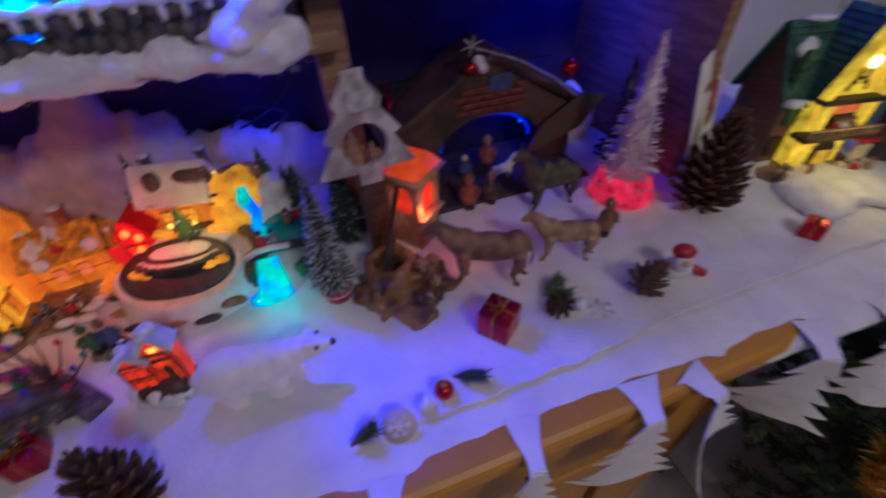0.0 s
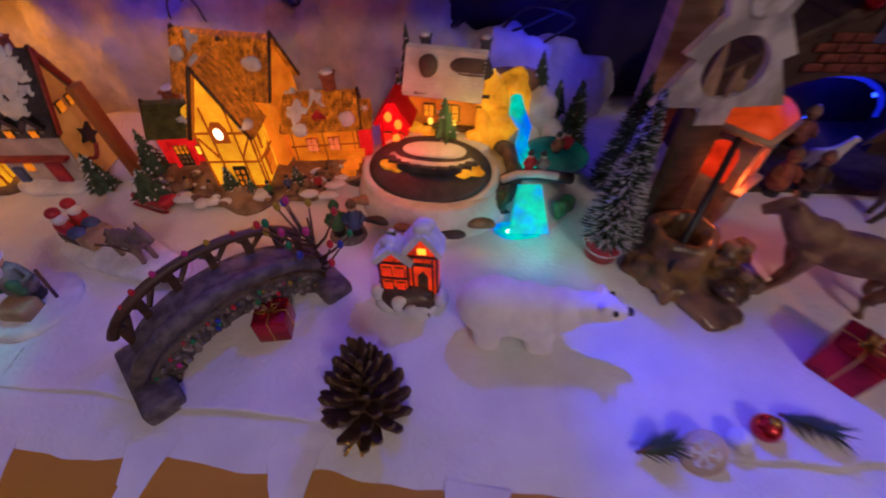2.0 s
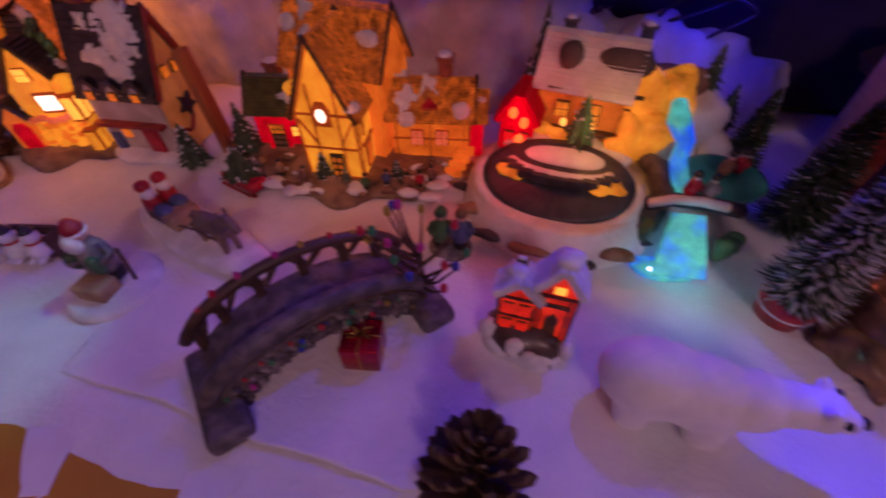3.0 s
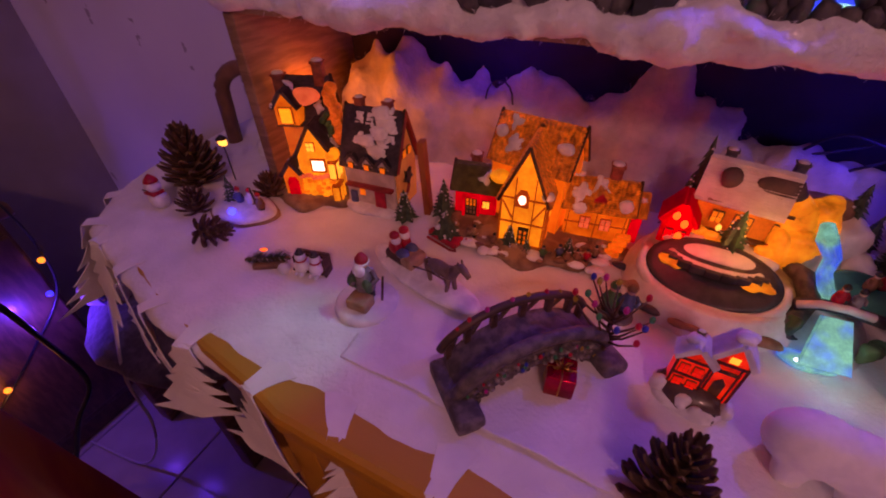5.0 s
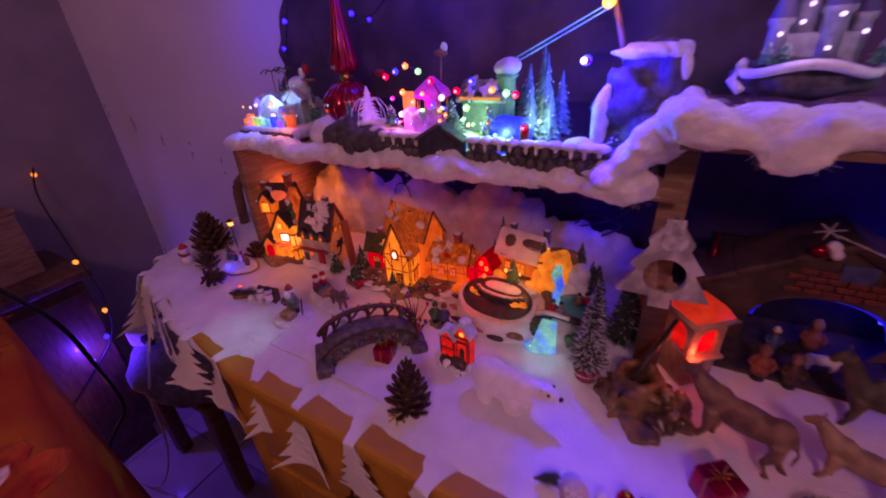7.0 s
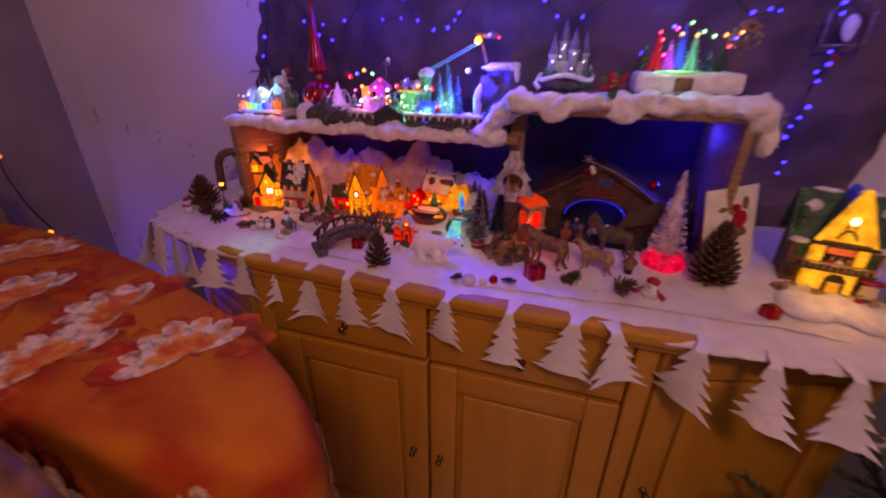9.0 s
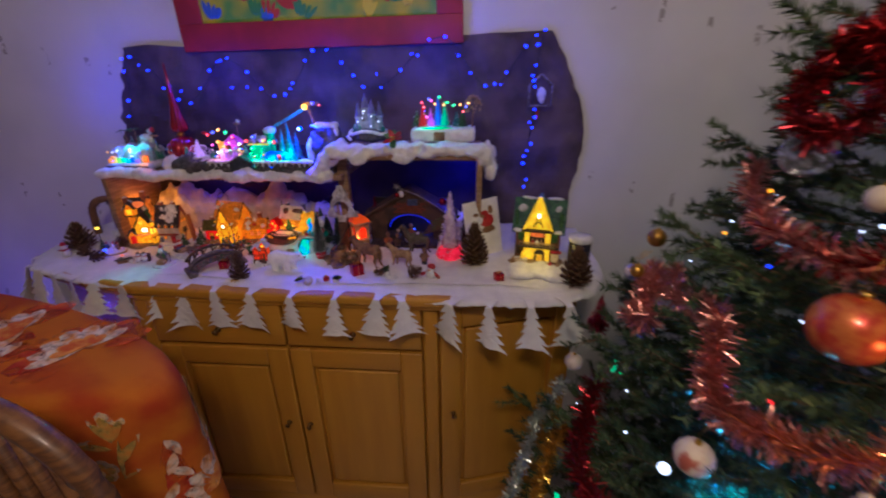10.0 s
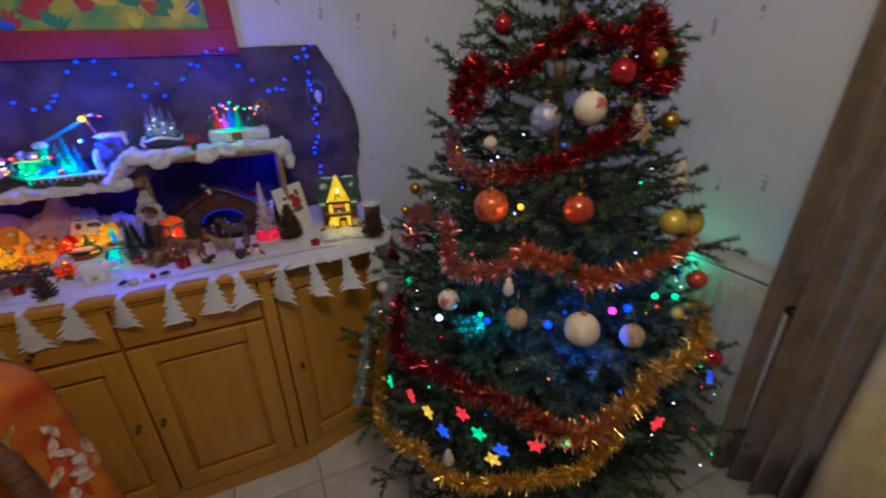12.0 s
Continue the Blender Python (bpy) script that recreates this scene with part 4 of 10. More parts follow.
def gable_house(parent, name, mx, w, d, h, rise, wall_m, roof_m, snow=3, seed=1, over=0.006, timber=True, label=""):
    """Walls with a gable on the -y side, two roof slopes, half timbering and roof snow, as parts of parent."""
    r = spread(seed)
    walls = Build().prism(wall_m, [(-w / 2, 0), (w / 2, 0), (w / 2, h), (0, h + rise), (-w / 2, h)], -d / 2, d / 2).obj("house_wall", parent, label, at=mx)
    L = math.hypot(w / 2, rise) + over
    ang = math.degrees(math.atan2(rise, w / 2))
    for s in (-1, 1):
        roof = Build()
        steps, line = 13, []
        for k in range(steps):
            line += [(s * L * k / steps, 0.0026), (s * L * (k + 1) / steps, 0.0046)]
        line = [(0, -0.0010)] + line + [(s * L, -0.0010)]
        roof.prism(roof_m, line, -d / 2 - over, d / 2 + over, mx=pose(0, 0, h + rise + 0.0005, 0, s * ang, 0))
        ro = roof.obj("roof", parent, at=mx)
        for k in range(snow):
            u, v = r.uniform(0.1, 0.95) * L, r.uniform(-0.45, 0.45) * d
            x, z = s * u * math.cos(radians(ang)), h + rise - u * math.sin(radians(ang))
            wide, patch = min(1.0, d / 0.05), Build()
            patch.lathe(GLAZE_SNOW, [(1.0, -0.0016), (0.98, 0.0008), (0.86, 0.0022), (0.5, 0.0028), (0.04, 0.0030)], 40, flute=r.choice((3, 4, 5)), depth=0.30,
                        mx=pose(x, v, z + 0.0050, 0, s * ang, 0) @ Matrix.Diagonal((wide * r.uniform(.007, .014), wide * r.uniform(.005, .011), 1, 1)) @ pose(0, 0, 0, 0, 0, r.uniform(0, 360)))
            for q in patch.bm.verts:
                q.co += 0.0022 * wide * noise.noise_vector(q.co * 150 + Vector((7 * k, seed, s)))
            patch.obj("snow_patch", ro, "painted snow patch")
        if roof_m in (THATCH, GREEN_ROOF, DARK_ROOF) and d > 0.03:
            ex, ez = s * L * math.cos(radians(ang)), h + rise - L * math.sin(radians(ang))
            for y in (-d / 2 - over, d / 2 + over):
                Build().tube(ROOF_EDGE, [(0, y, h + rise + 0.004), (ex * 0.5, y, (ez + h + rise) / 2 + 0.003), (ex, y, ez + 0.002)], 0.0021, 6).obj("verge", ro, "dark roof edge")
    if timber:
        y = -d / 2 - 0.0008
        th = 0.0017

        def beam(c, s, at=None):
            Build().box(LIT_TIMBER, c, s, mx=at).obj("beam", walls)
        for x in (-w / 2 + th / 2, w / 2 - th / 2):
            beam((x, y, h / 2), (th, 0.0024, h))
        for z in (0.0016, h * 0.5, h):
            beam((0, y, z), (w, 0.0028, th * 0.9))
        for x in (-w * 0.2, w * 0.22):
            beam((x, y, h * 0.5 + rise * 0.24), (th * 0.8, 0.0022, h * 0.95 + rise * 0.45))
        for s in (-1, 1):
            beam((0, 0, 0), (0.0020, 0.0020, 0.4 * h), pose(s * w * 0.34, y, h * 0.75, 0, s * 32, 0))
            beam((0, 0, 0), (0.0026, 0.0030, math.hypot(w / 2, rise)), pose(s * w * 0.25, y, h + rise / 2, 0, -s * math.degrees(math.atan2(w / 2, rise)), 0))
            beam((s * (w / 2 + 0.0008), 0, h * 0.5), (0.0024, d, th * 0.8))
            for v in (-0.45, 0.0, 0.45):
                beam((s * (w / 2 + 0.0008), v * d, h / 2), (0.0020, th * 0.8, h))
    return walls


def window(parent, mx, w, h, lit=None, frame=None, arch=False):
    f = Build().box(frame or TIMBER, (0, 0, 0), (w, 0.003, h), 0.0006).obj("window", parent, at=mx)
    for sx in (-0.23, 0.23):
        for sz in (-0.24, 0.24):
            Build().box(lit or LIT_WINDOW, (sx * w, -0.0012, sz * h), (0.38 * w, 0.0026, 0.40 * h)).obj("pane", f)
    return f


def chimney(parent, mx, s, h, m=None):
    c = Build()
    c.box(m or BRICK, (0, 0, h / 2), (s, s, h), 0.001).box(m or BRICK, (0, 0, h), (s * 1.25, s * 1.25, s * 0.25), 0.001)
    c.ball(GLAZE_SNOW, (0, 0, h + s * 0.15), (s * 0.55, s * 0.55, s * 0.25), 2, rough=0.3)
    c.obj("chimney", parent, at=mx)


def small_fir(parent, x, y, z, h, r0, m=FIR, frost=0.3, seed=0, name="fir"):
    """A bristle tree of stacked ragged whorls."""
    r = spread(seed + 100)
    b = Build()
    b.cone(DARK_WOOD, (x, y, z), r0 * 0.16, r0 * 0.1, h * 0.2, 8)
    n = 9
    for k in range(n):
        u = k / n
        rr, zz = r0 * (1 - u) ** 0.9 + 0.0008, z + h * (0.12 + 0.86 * u)
        seg = 14
        ring = [b.bm.verts.new((x + rr * (1.12 if i % 2 else 0.72) * r.uniform(.85, 1.12) * math.cos(6.283 * i / seg), y + rr * (1.12 if i % 2 else 0.72) * r.uniform(.85, 1.12) * math.sin(6.283 * i / seg), zz - h * 0.035 * (1 if i % 2 else 0) * r.uniform(.6, 1.4))) for i in range(seg)]
        apex = b.bm.verts.new((x, y, zz + h * 0.17 * (1 - 0.4 * u)))
        low = b.bm.verts.new((x, y, zz + h * 0.02))
        for i in range(seg):
            b.bm.faces.new((ring[i], ring[(i + 1) % seg], apex))
            b.bm.faces.new((ring[(i + 1) % seg], ring[i], low))
        b._end(ring + [apex, low], m, None, False)
        if frost:
            for i in range(0, seg):
                if r.random() < frost:
                    v = ring[i].co
                    b.ball(FROST, (v.x, v.y, v.z + 0.0006), r0 * r.uniform(.05, .11), 1)
    return b.obj(name, parent)


def figure(x, y, h, coat, hat=None, turn=0, label="small painted resin figurine", z=None, parent=None, legs=BLACK, face=SKINNY):
    """A plain little figurine: one mesh."""
    b = Build()
    b.lathe(legs, [(0.16 * h, 0), (0.15 * h, 0.25 * h)], 10)
    b.lathe(coat, [(0.17 * h, 0.2 * h), (0.20 * h, 0.32 * h), (0.17 * h, 0.55 * h), (0.10 * h, 0.68 * h), (0.06 * h, 0.72 * h)], 12)
    for s in (-1, 1):
        b.tube(coat, [(s * 0.14 * h, 0, 0.62 * h), (s * 0.24 * h, -0.06 * h, 0.48 * h), (s * 0.14 * h, -0.18 * h, 0.44 * h)], 0.055 * h, 6)
    b.ball(face, (0, -0.01 * h, 0.80 * h), 0.115 * h, 2)
    b.lathe(hat or RED_PAINT, [(0.125 * h, 0.83 * h), (0.12 * h, 0.90 * h), (0.05 * h, 1.0 * h)], 10)
    ob = b.obj("figurine", parent, at=pose(x, y, Z0 - 0.001 if z is None else z, 0, 0, turn))
    return ob if parent is not None else tagged(ob, label, "figurine")


# ---- timbered cottage with two wings ----
def cottage():
    ob = thing("village_cottage", pose(-0.298, 0.338, Z0 - 0.002, 0, 0, 8) @ Matrix.Diagonal((0.93, 0.93, 0.91, 1)), "lit half-timbered porcelain cottage with brown roofs and two wings", "model house")
    b = Build()
    b.ball(BASE, (-0.010, -0.010, 0.004), (0.122, 0.080, 0.012), 4, rough=0.25, freq=25)
    b.obj("ground_base", ob)
    r = spread(4)
    for k in range(11):
        Build().ball(GLAZE_SNOW, (r.uniform(-.10, .10), r.uniform(-.085, -.045), 0.011), (r.uniform(.006, .015), r.uniform(.005, .010), 0.004), 2, rough=0.5, freq=60).obj("snow_patch", ob, "painted snow patch")
    T = pose(-0.021, 0, 0, 0, 0, -18) @ Matrix.Diagonal((1.0, 1, 1.13, 1))
    E = pose(-0.008, 0, 0) @ Matrix.Diagonal((1, 1, 1.08, 1))
    F = T @ pose(0.008, -0.024, 0.010, 0, 0, 13)
    # Walls, steps, red frames and snow lump carry the lamp light as emission.
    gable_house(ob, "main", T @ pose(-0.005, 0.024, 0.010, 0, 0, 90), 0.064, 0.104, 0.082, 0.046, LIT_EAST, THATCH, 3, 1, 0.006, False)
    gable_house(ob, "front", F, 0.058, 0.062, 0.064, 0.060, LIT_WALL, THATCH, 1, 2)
    Build().prism(LIT_TIMBER, [(-0.0085, -0.010), (0.0085, -0.010), (0.0085, 0.004), (0.004, 0.0115), (-0.004, 0.0115), (-0.0085, 0.004)], -0.0015, 0.0015, mx=F @ pose(-0.002, -0.0325, 0.064)).obj("window_frame", ob, "arched window frame")
    Build().ball(LIT_BULB, (-0.002, -0.0335, 0.064), (0.005, 0.003, 0.0065), 2).obj("bulb_glow", ob, "bright bulb behind the window", at=F)
    door = Build().box(DARK_PANE, (0.004, -0.0328, 0.014), (0.014, 0.003, 0.026), 0.0006).obj("front_door", ob, "dark glazed door", at=F)
    for x in (-0.003, 0.003):
        for z in (-0.007, 0.0, 0.007):
            Build().box(LIT_DIM, (0.004 + x, -0.0342, 0.014 + z), (0.0030, 0.001, 0.0045)).obj("pane", door)
    window(ob, F @ pose(0.0300, -0.010, 0.018, 0, 0, 90), 0.015, 0.024, LIT_EAST, LIT_TIMBER)
    window(ob, F @ pose(0.0300, -0.010, 0.048, 0, 0, 90), 0.015, 0.018, LIT_WALL, LIT_TIMBER)
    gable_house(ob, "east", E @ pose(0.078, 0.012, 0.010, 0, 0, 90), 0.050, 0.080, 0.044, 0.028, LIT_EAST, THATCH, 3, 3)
    window(ob, E @ pose(0.064, -0.0145, 0.034), 0.014, 0.017, LIT_PINK, LIT_TIMBER)
    window(ob, E @ pose(0.090, -0.0145, 0.034), 0.014, 0.017, LIT_PINK, LIT_TIMBER)
    gable_house(ob, "dormer", E @ pose(0.078, -0.002, 0.058), 0.016, 0.018, 0.010, 0.009, RED_PAINT, THATCH, 2, 8, 0.002, False, "red dormer")
    chimney(ob, E @ pose(0.092, 0.020, 0.066), 0.014, 0.034)
    gable_house(ob, "west", pose(-0.096, 0.020, 0.014, 0, 0, 90), 0.044, 0.060, 0.040, 0.030, LIT_RED, GREEN_ROOF, 2, 4, 0.006, False, "red wing")
    door = Build().box(DARK_PANE, (-0.102, -0.0030, 0.026), (0.017, 0.003, 0.030), 0.0006).obj("front_door", ob, "dark glazed door in a red wall")
    for x in (-0.0052, 0.0, 0.0052):
        for z in (-0.009, -0.002, 0.005, 0.011):
            Build().box(LIT_DIM if z > 0 else BASE, (-0.102 + x, -0.0046, 0.026 + z), (0.0032, 0.001, 0.0046)).obj("pane", door)
    for x, z, sx, sz in ((-0.102, 0.0435, 0.026, 0.005), (-0.113, 0.024, 0.004, 0.036), (-0.091, 0.024, 0.004, 0.036)):
        Build().box(LIT_RED, (x, -0.0042, z), (sx, 0.005, sz), 0.001).obj("door_frame", ob, "red door frame")
    window(ob, pose(-0.080, -0.0025, 0.032), 0.011, 0.012, LIT_WINDOW)
    chimney(ob, pose(-0.104, 0.034, 0.066), 0.014, 0.026)
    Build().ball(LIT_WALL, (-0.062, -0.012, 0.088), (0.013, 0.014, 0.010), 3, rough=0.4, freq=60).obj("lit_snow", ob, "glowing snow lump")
    gable_house(ob, "porch", E @ pose(0.124, 0.008, 0.010, 0, 0, 90), 0.032, 0.020, 0.040, 0.022, LIT_RED, THATCH, 1, 7, 0.004, False, "red end porch")
    for k in range(4):
        Build().box(LIT_EAST, (0.104 + 0.004 * k, -0.040 + 0.007 * k, 0.010 + 0.004 * k), (0.018, 0.009, 0.007), 0.001).obj("step", ob, "amber lit step", at=E)
    for q, at, tilt in (((-0.054, 0.004, 0.122), T, 55), ((0.036, 0.000, 0.120), T, 55), ((0.026, -0.030, 0.072), F, 0), ((0.108, -0.012, 0.062), E, 45), ((0.052, -0.016, 0.054), E, 45)):
        Build().ball(GLAZE_SNOW, (0, 0, 0), (r.uniform(.008, .012), r.uniform(.007, .011), 0.0045), 4, rough=0.45, freq=70, mx=at @ pose(*q, tilt, 0, 0)).obj("snow_patch", ob, "painted snow lump")
    for k in range(46):
        a, u = r.uniform(3.3, 6.1), r.uniform(0.62, 0.97)
        s = r.uniform(0.0025, 0.006)
        Build().ball((BASE, BROWN, GLAZE_SNOW, TAN)[k % 4], (-0.010 + 0.118 * u * math.cos(a), -0.010 + 0.078 * u * math.sin(a), 0.013 - 0.008 * max(0, u - 0.7)), (s * 1.4, s, s * 0.8), 2, rough=0.5, freq=120).obj("stone", ob)
    for x, y, h in ((-0.036, -0.058, 0.034), (0.040, -0.060, 0.030), (-0.012, -0.066, 0.020)):
        small_fir(ob, x, y, 0.010, h, h * 0.32, FIR, 0.25, int(h * 1000))
    for x, y, c in ((-0.055, -0.066, BROWN), (0.010, -0.074, GREENP), (0.030, -0.066, BLUEP), (0.040, -0.074, BROWN), (0.052, -0.070, BROWN), (0.064, -0.066, RED_PAINT), (0.074, -0.056, BROWN), (-0.084, -0.056, TAN)):
        figure(x, y, 0.020, c, BLACK, 0, z=0.012, parent=ob)


cottage()


# ---- tower house and its neighbours ----
def tower_house():
    ob = thing("village_house", pose(-0.628, 0.315, Z0 - 0.002, 0, 0, 20), "lit tall porcelain village house with a dark crooked roof", "model house")
    Build().ball(BASE, (-0.012, -0.012, 0.004), (0.072, 0.056, 0.012), 4, rough=0.25, freq=30).obj("ground_base", ob)
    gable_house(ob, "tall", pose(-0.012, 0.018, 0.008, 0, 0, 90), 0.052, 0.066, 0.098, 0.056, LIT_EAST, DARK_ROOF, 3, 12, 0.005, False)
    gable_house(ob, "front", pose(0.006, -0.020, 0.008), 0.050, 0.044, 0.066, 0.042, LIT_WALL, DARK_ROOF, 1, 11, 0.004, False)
    w = Build().box(LIT_TIMBER, (0.009, -0.0425, 0.060), (0.022, 0.003, 0.021), 0.001).obj("window", ob)
    Build().box(LIT_BULB, (0.009, -0.0438, 0.060), (0.017, 0.002, 0.015), 0.0015).obj("pane", w, "bright pane")
    window(ob, pose(0.003, -0.0432, 0.088), 0.012, 0.013, LIT_WINDOW, LIT_TIMBER)
    gable_house(ob, "dormer", pose(-0.026, -0.014, 0.112), 0.030, 0.030, 0.024, 0.020, LIT_DIM, DARK_ROOF, 1, 15, 0.004, False)
    w = Build().box(LIT_TIMBER, (-0.026, -0.0300, 0.125), (0.020, 0.003, 0.024), 0.001).obj("window", ob)
    Build().box(LIT_YELLOW_PANE, (-0.026, -0.0313, 0.125), (0.016, 0.002, 0.020), 0.001).obj("pane", w, "bright yellow pane")
    gable_house(ob, "porch", pose(-0.032, -0.030, 0.008), 0.026, 0.030, 0.036, 0.018, LIT_DIM, DARK_ROOF, 1, 16, 0.003, False)
    Build().prism(LIT_RED, [(-0.008, 0), (0.008, 0), (0.008, 0.026), (0.004, 0.032), (-0.004, 0.032), (-0.008, 0.026)], -0.002, 0.002, mx=pose(-0.032, -0.0455, 0.010)).obj("front_door", ob, "red arched door")
    r = spread(2)
    # Stones, sill snow, bay snow and stack emit in place of light on them.
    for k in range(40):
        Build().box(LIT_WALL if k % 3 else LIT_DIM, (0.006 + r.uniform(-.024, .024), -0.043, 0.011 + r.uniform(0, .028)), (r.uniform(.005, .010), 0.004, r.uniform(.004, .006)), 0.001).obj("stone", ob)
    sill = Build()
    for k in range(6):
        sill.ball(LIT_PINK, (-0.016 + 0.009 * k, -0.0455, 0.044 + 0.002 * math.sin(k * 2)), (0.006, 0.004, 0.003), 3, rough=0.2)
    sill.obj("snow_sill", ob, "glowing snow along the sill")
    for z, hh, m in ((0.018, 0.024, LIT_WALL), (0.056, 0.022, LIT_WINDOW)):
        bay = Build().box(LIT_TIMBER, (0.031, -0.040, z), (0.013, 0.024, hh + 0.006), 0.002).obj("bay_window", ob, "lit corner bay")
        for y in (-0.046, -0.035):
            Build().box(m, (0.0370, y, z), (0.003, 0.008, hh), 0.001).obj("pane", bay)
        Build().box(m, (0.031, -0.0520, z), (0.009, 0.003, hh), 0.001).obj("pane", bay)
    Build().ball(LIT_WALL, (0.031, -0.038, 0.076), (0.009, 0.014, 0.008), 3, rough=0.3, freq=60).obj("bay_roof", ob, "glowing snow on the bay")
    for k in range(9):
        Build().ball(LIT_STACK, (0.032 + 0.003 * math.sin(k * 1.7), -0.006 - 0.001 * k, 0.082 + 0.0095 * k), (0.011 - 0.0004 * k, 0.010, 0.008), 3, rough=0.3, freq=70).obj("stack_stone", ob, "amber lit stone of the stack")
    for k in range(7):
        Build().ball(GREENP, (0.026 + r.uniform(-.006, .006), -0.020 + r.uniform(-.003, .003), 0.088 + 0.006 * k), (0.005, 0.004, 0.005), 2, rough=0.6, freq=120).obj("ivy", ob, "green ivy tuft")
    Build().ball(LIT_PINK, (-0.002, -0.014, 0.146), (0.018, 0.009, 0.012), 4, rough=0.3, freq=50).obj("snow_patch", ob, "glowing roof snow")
    for x, y, z, h in ((0.012, 0.016, 0.138, 0.044), (-0.044, 0.012, 0.132, 0.034)):
        chimney(ob, pose(x, y, z), 0.014, h)


tower_house()


def dark_house():
    ob = thing("village_house", pose(-0.528, 0.318, Z0 - 0.002, 0, 0, 3), "porcelain village house with a dark snow-patched roof and cream gable", "model house")
    wall_m = mat("white_porcelain", (0.55, 0.50, 0.46), 0.4, second=(0.42, 0.37, 0.33), scale=60)
    G = pose(0.0, 0.0, 0.004, 0, 0, 90)
    w, d, h, rise = 0.064, 0.076, 0.066, 0.068
    gable_house(ob, "long", G, w, d, h, rise, wall_m, DARK_ROOF, 7, 31, 0.005, False)
    r = spread(35)
    for k in range(5):
        u = 0.012 + 0.012 * k
        Build().ball(GLAZE_SNOW, (0, 0, 0), (r.uniform(.010, .017), r.uniform(.008, .012), 0.0036), 3, rough=0.5, freq=75,
                     mx=pose(r.uniform(-.024, .024), -u * 0.43, 0.138 - u * 0.905 + 0.007, 64.8, 0, 0)).obj("snow_patch", ob, "painted snow patch")
    # Dim amber light on the gable is put in as emission.
    Build().prism(glow("lit_cream", (1.0, 0.40, 0.07), 0.20, 0.2, 30), [(-0.029, 0.002), (0.029, 0.002), (0.029, h - 0.004), (0, h + rise - 0.008), (-0.029, h - 0.004)], -d / 2 - 0.002, -d / 2 + 0.002).obj("gable_wall", ob, "dimly lit cream gable wall", at=G)
    red = mat("red_trim", (0.34, 0.035, 0.02), 0.5, second=(0.22, 0.02, 0.015), scale=60)
    for s in (-1, 1):
        Build().box(red, (0, 0, 0), (0.005, 0.006, math.hypot(w / 2, rise) + 0.004), 0.001, mx=pose(s * w / 4, -d / 2 - 0.005, h + rise / 2, 0, -s * math.degrees(math.atan2(w / 2, rise)), 0)).obj("barge_board", ob, "dark red edge board", at=G)
        window(ob, G @ pose(s * 0.008, -d / 2 - 0.0025, h + 0.016), 0.009, 0.011, LIT_DIM)
    star = [(0.013 * (1 if k % 2 else 0.5) * math.cos(6.283 * k / 10 + 0.3), 0.013 * (1 if k % 2 else 0.5) * math.sin(6.283 * k / 10 + 0.3)) for k in range(10)]
    Build().prism(BLACK, star, -0.002, 0.002, mx=pose(0.0, -d / 2 - 0.004, 0.046)).obj("star_sign", ob, "black star sign", at=G)
    Build().tube(red, curve([(-0.024, -d / 2 - 0.004, 0.030), (-0.012, -d / 2 - 0.006, 0.024), (0.0, -d / 2 - 0.005, 0.034)]), 0.0022, 6).obj("ribbon", ob, "red ribbon", at=G)
    for x in (-0.024, 0.0, 0.024):
        gable_house(ob, "dormer", pose(x, -0.024, 0.066), 0.016, 0.022, 0.010, 0.009, wall_m, DARK_ROOF, 1, 33, 0.002, False)
        window(ob, pose(x, -0.0360, 0.072), 0.008, 0.008, LIT_DIM)
    Build().box(RED_PAINT, (0.014, -0.0335, 0.020), (0.016, 0.004, 0.032), 0.001).obj("front_door", ob, "red door")
    Build().box(LIT_DIM, (-0.014, -0.0330, 0.030), (0.008, 0.003, 0.009), 0.001).obj("shop_window", ob, "dim amber window")
    Build().box(BLUEP, (-0.028, -0.0335, 0.018), (0.010, 0.004, 0.024), 0.001).obj("side_door", ob, "blue door")
    Build().box(red, (0.0, -0.036, 0.042), (0.072, 0.010, 0.004), 0.001).obj("awning", ob, "red awning strip")
    Build().ball(GLAZE_SNOW, (0.0, -0.030, 0.006), (0.046, 0.020, 0.007), 3, rough=0.2, freq=40).obj("ground_base", ob, "snowy base")
    for x in (-0.024, 0.018):
        chimney(ob, pose(x, 0.004, 0.124), 0.011, 0.024, BRICK)
    small_fir(ob, 0.052, -0.036, 0.0, 0.050, 0.016, FIR, 0.3, 6)
    small_fir(ob, 0.098, -0.006, 0.0, 0.060, 0.017, FIR, 0.2, 7)


dark_house()
strip = Build().box(mat("orange_trim", (0.42, 0.14, 0.03), 0.5, second=(0.30, 0.085, 0.02), scale=60, stretch=(1, 1, 0.2)), (0, 0, 0.054), (0.009, 0.017, 0.108), 0.0015)
tagged(strip.obj("wooden_strip", at=pose(-0.453, 0.316, Z0 - 0.002, 0, -4, 8)), "upright orange-brown wooden strip beside a porcelain house", "wooden strip")


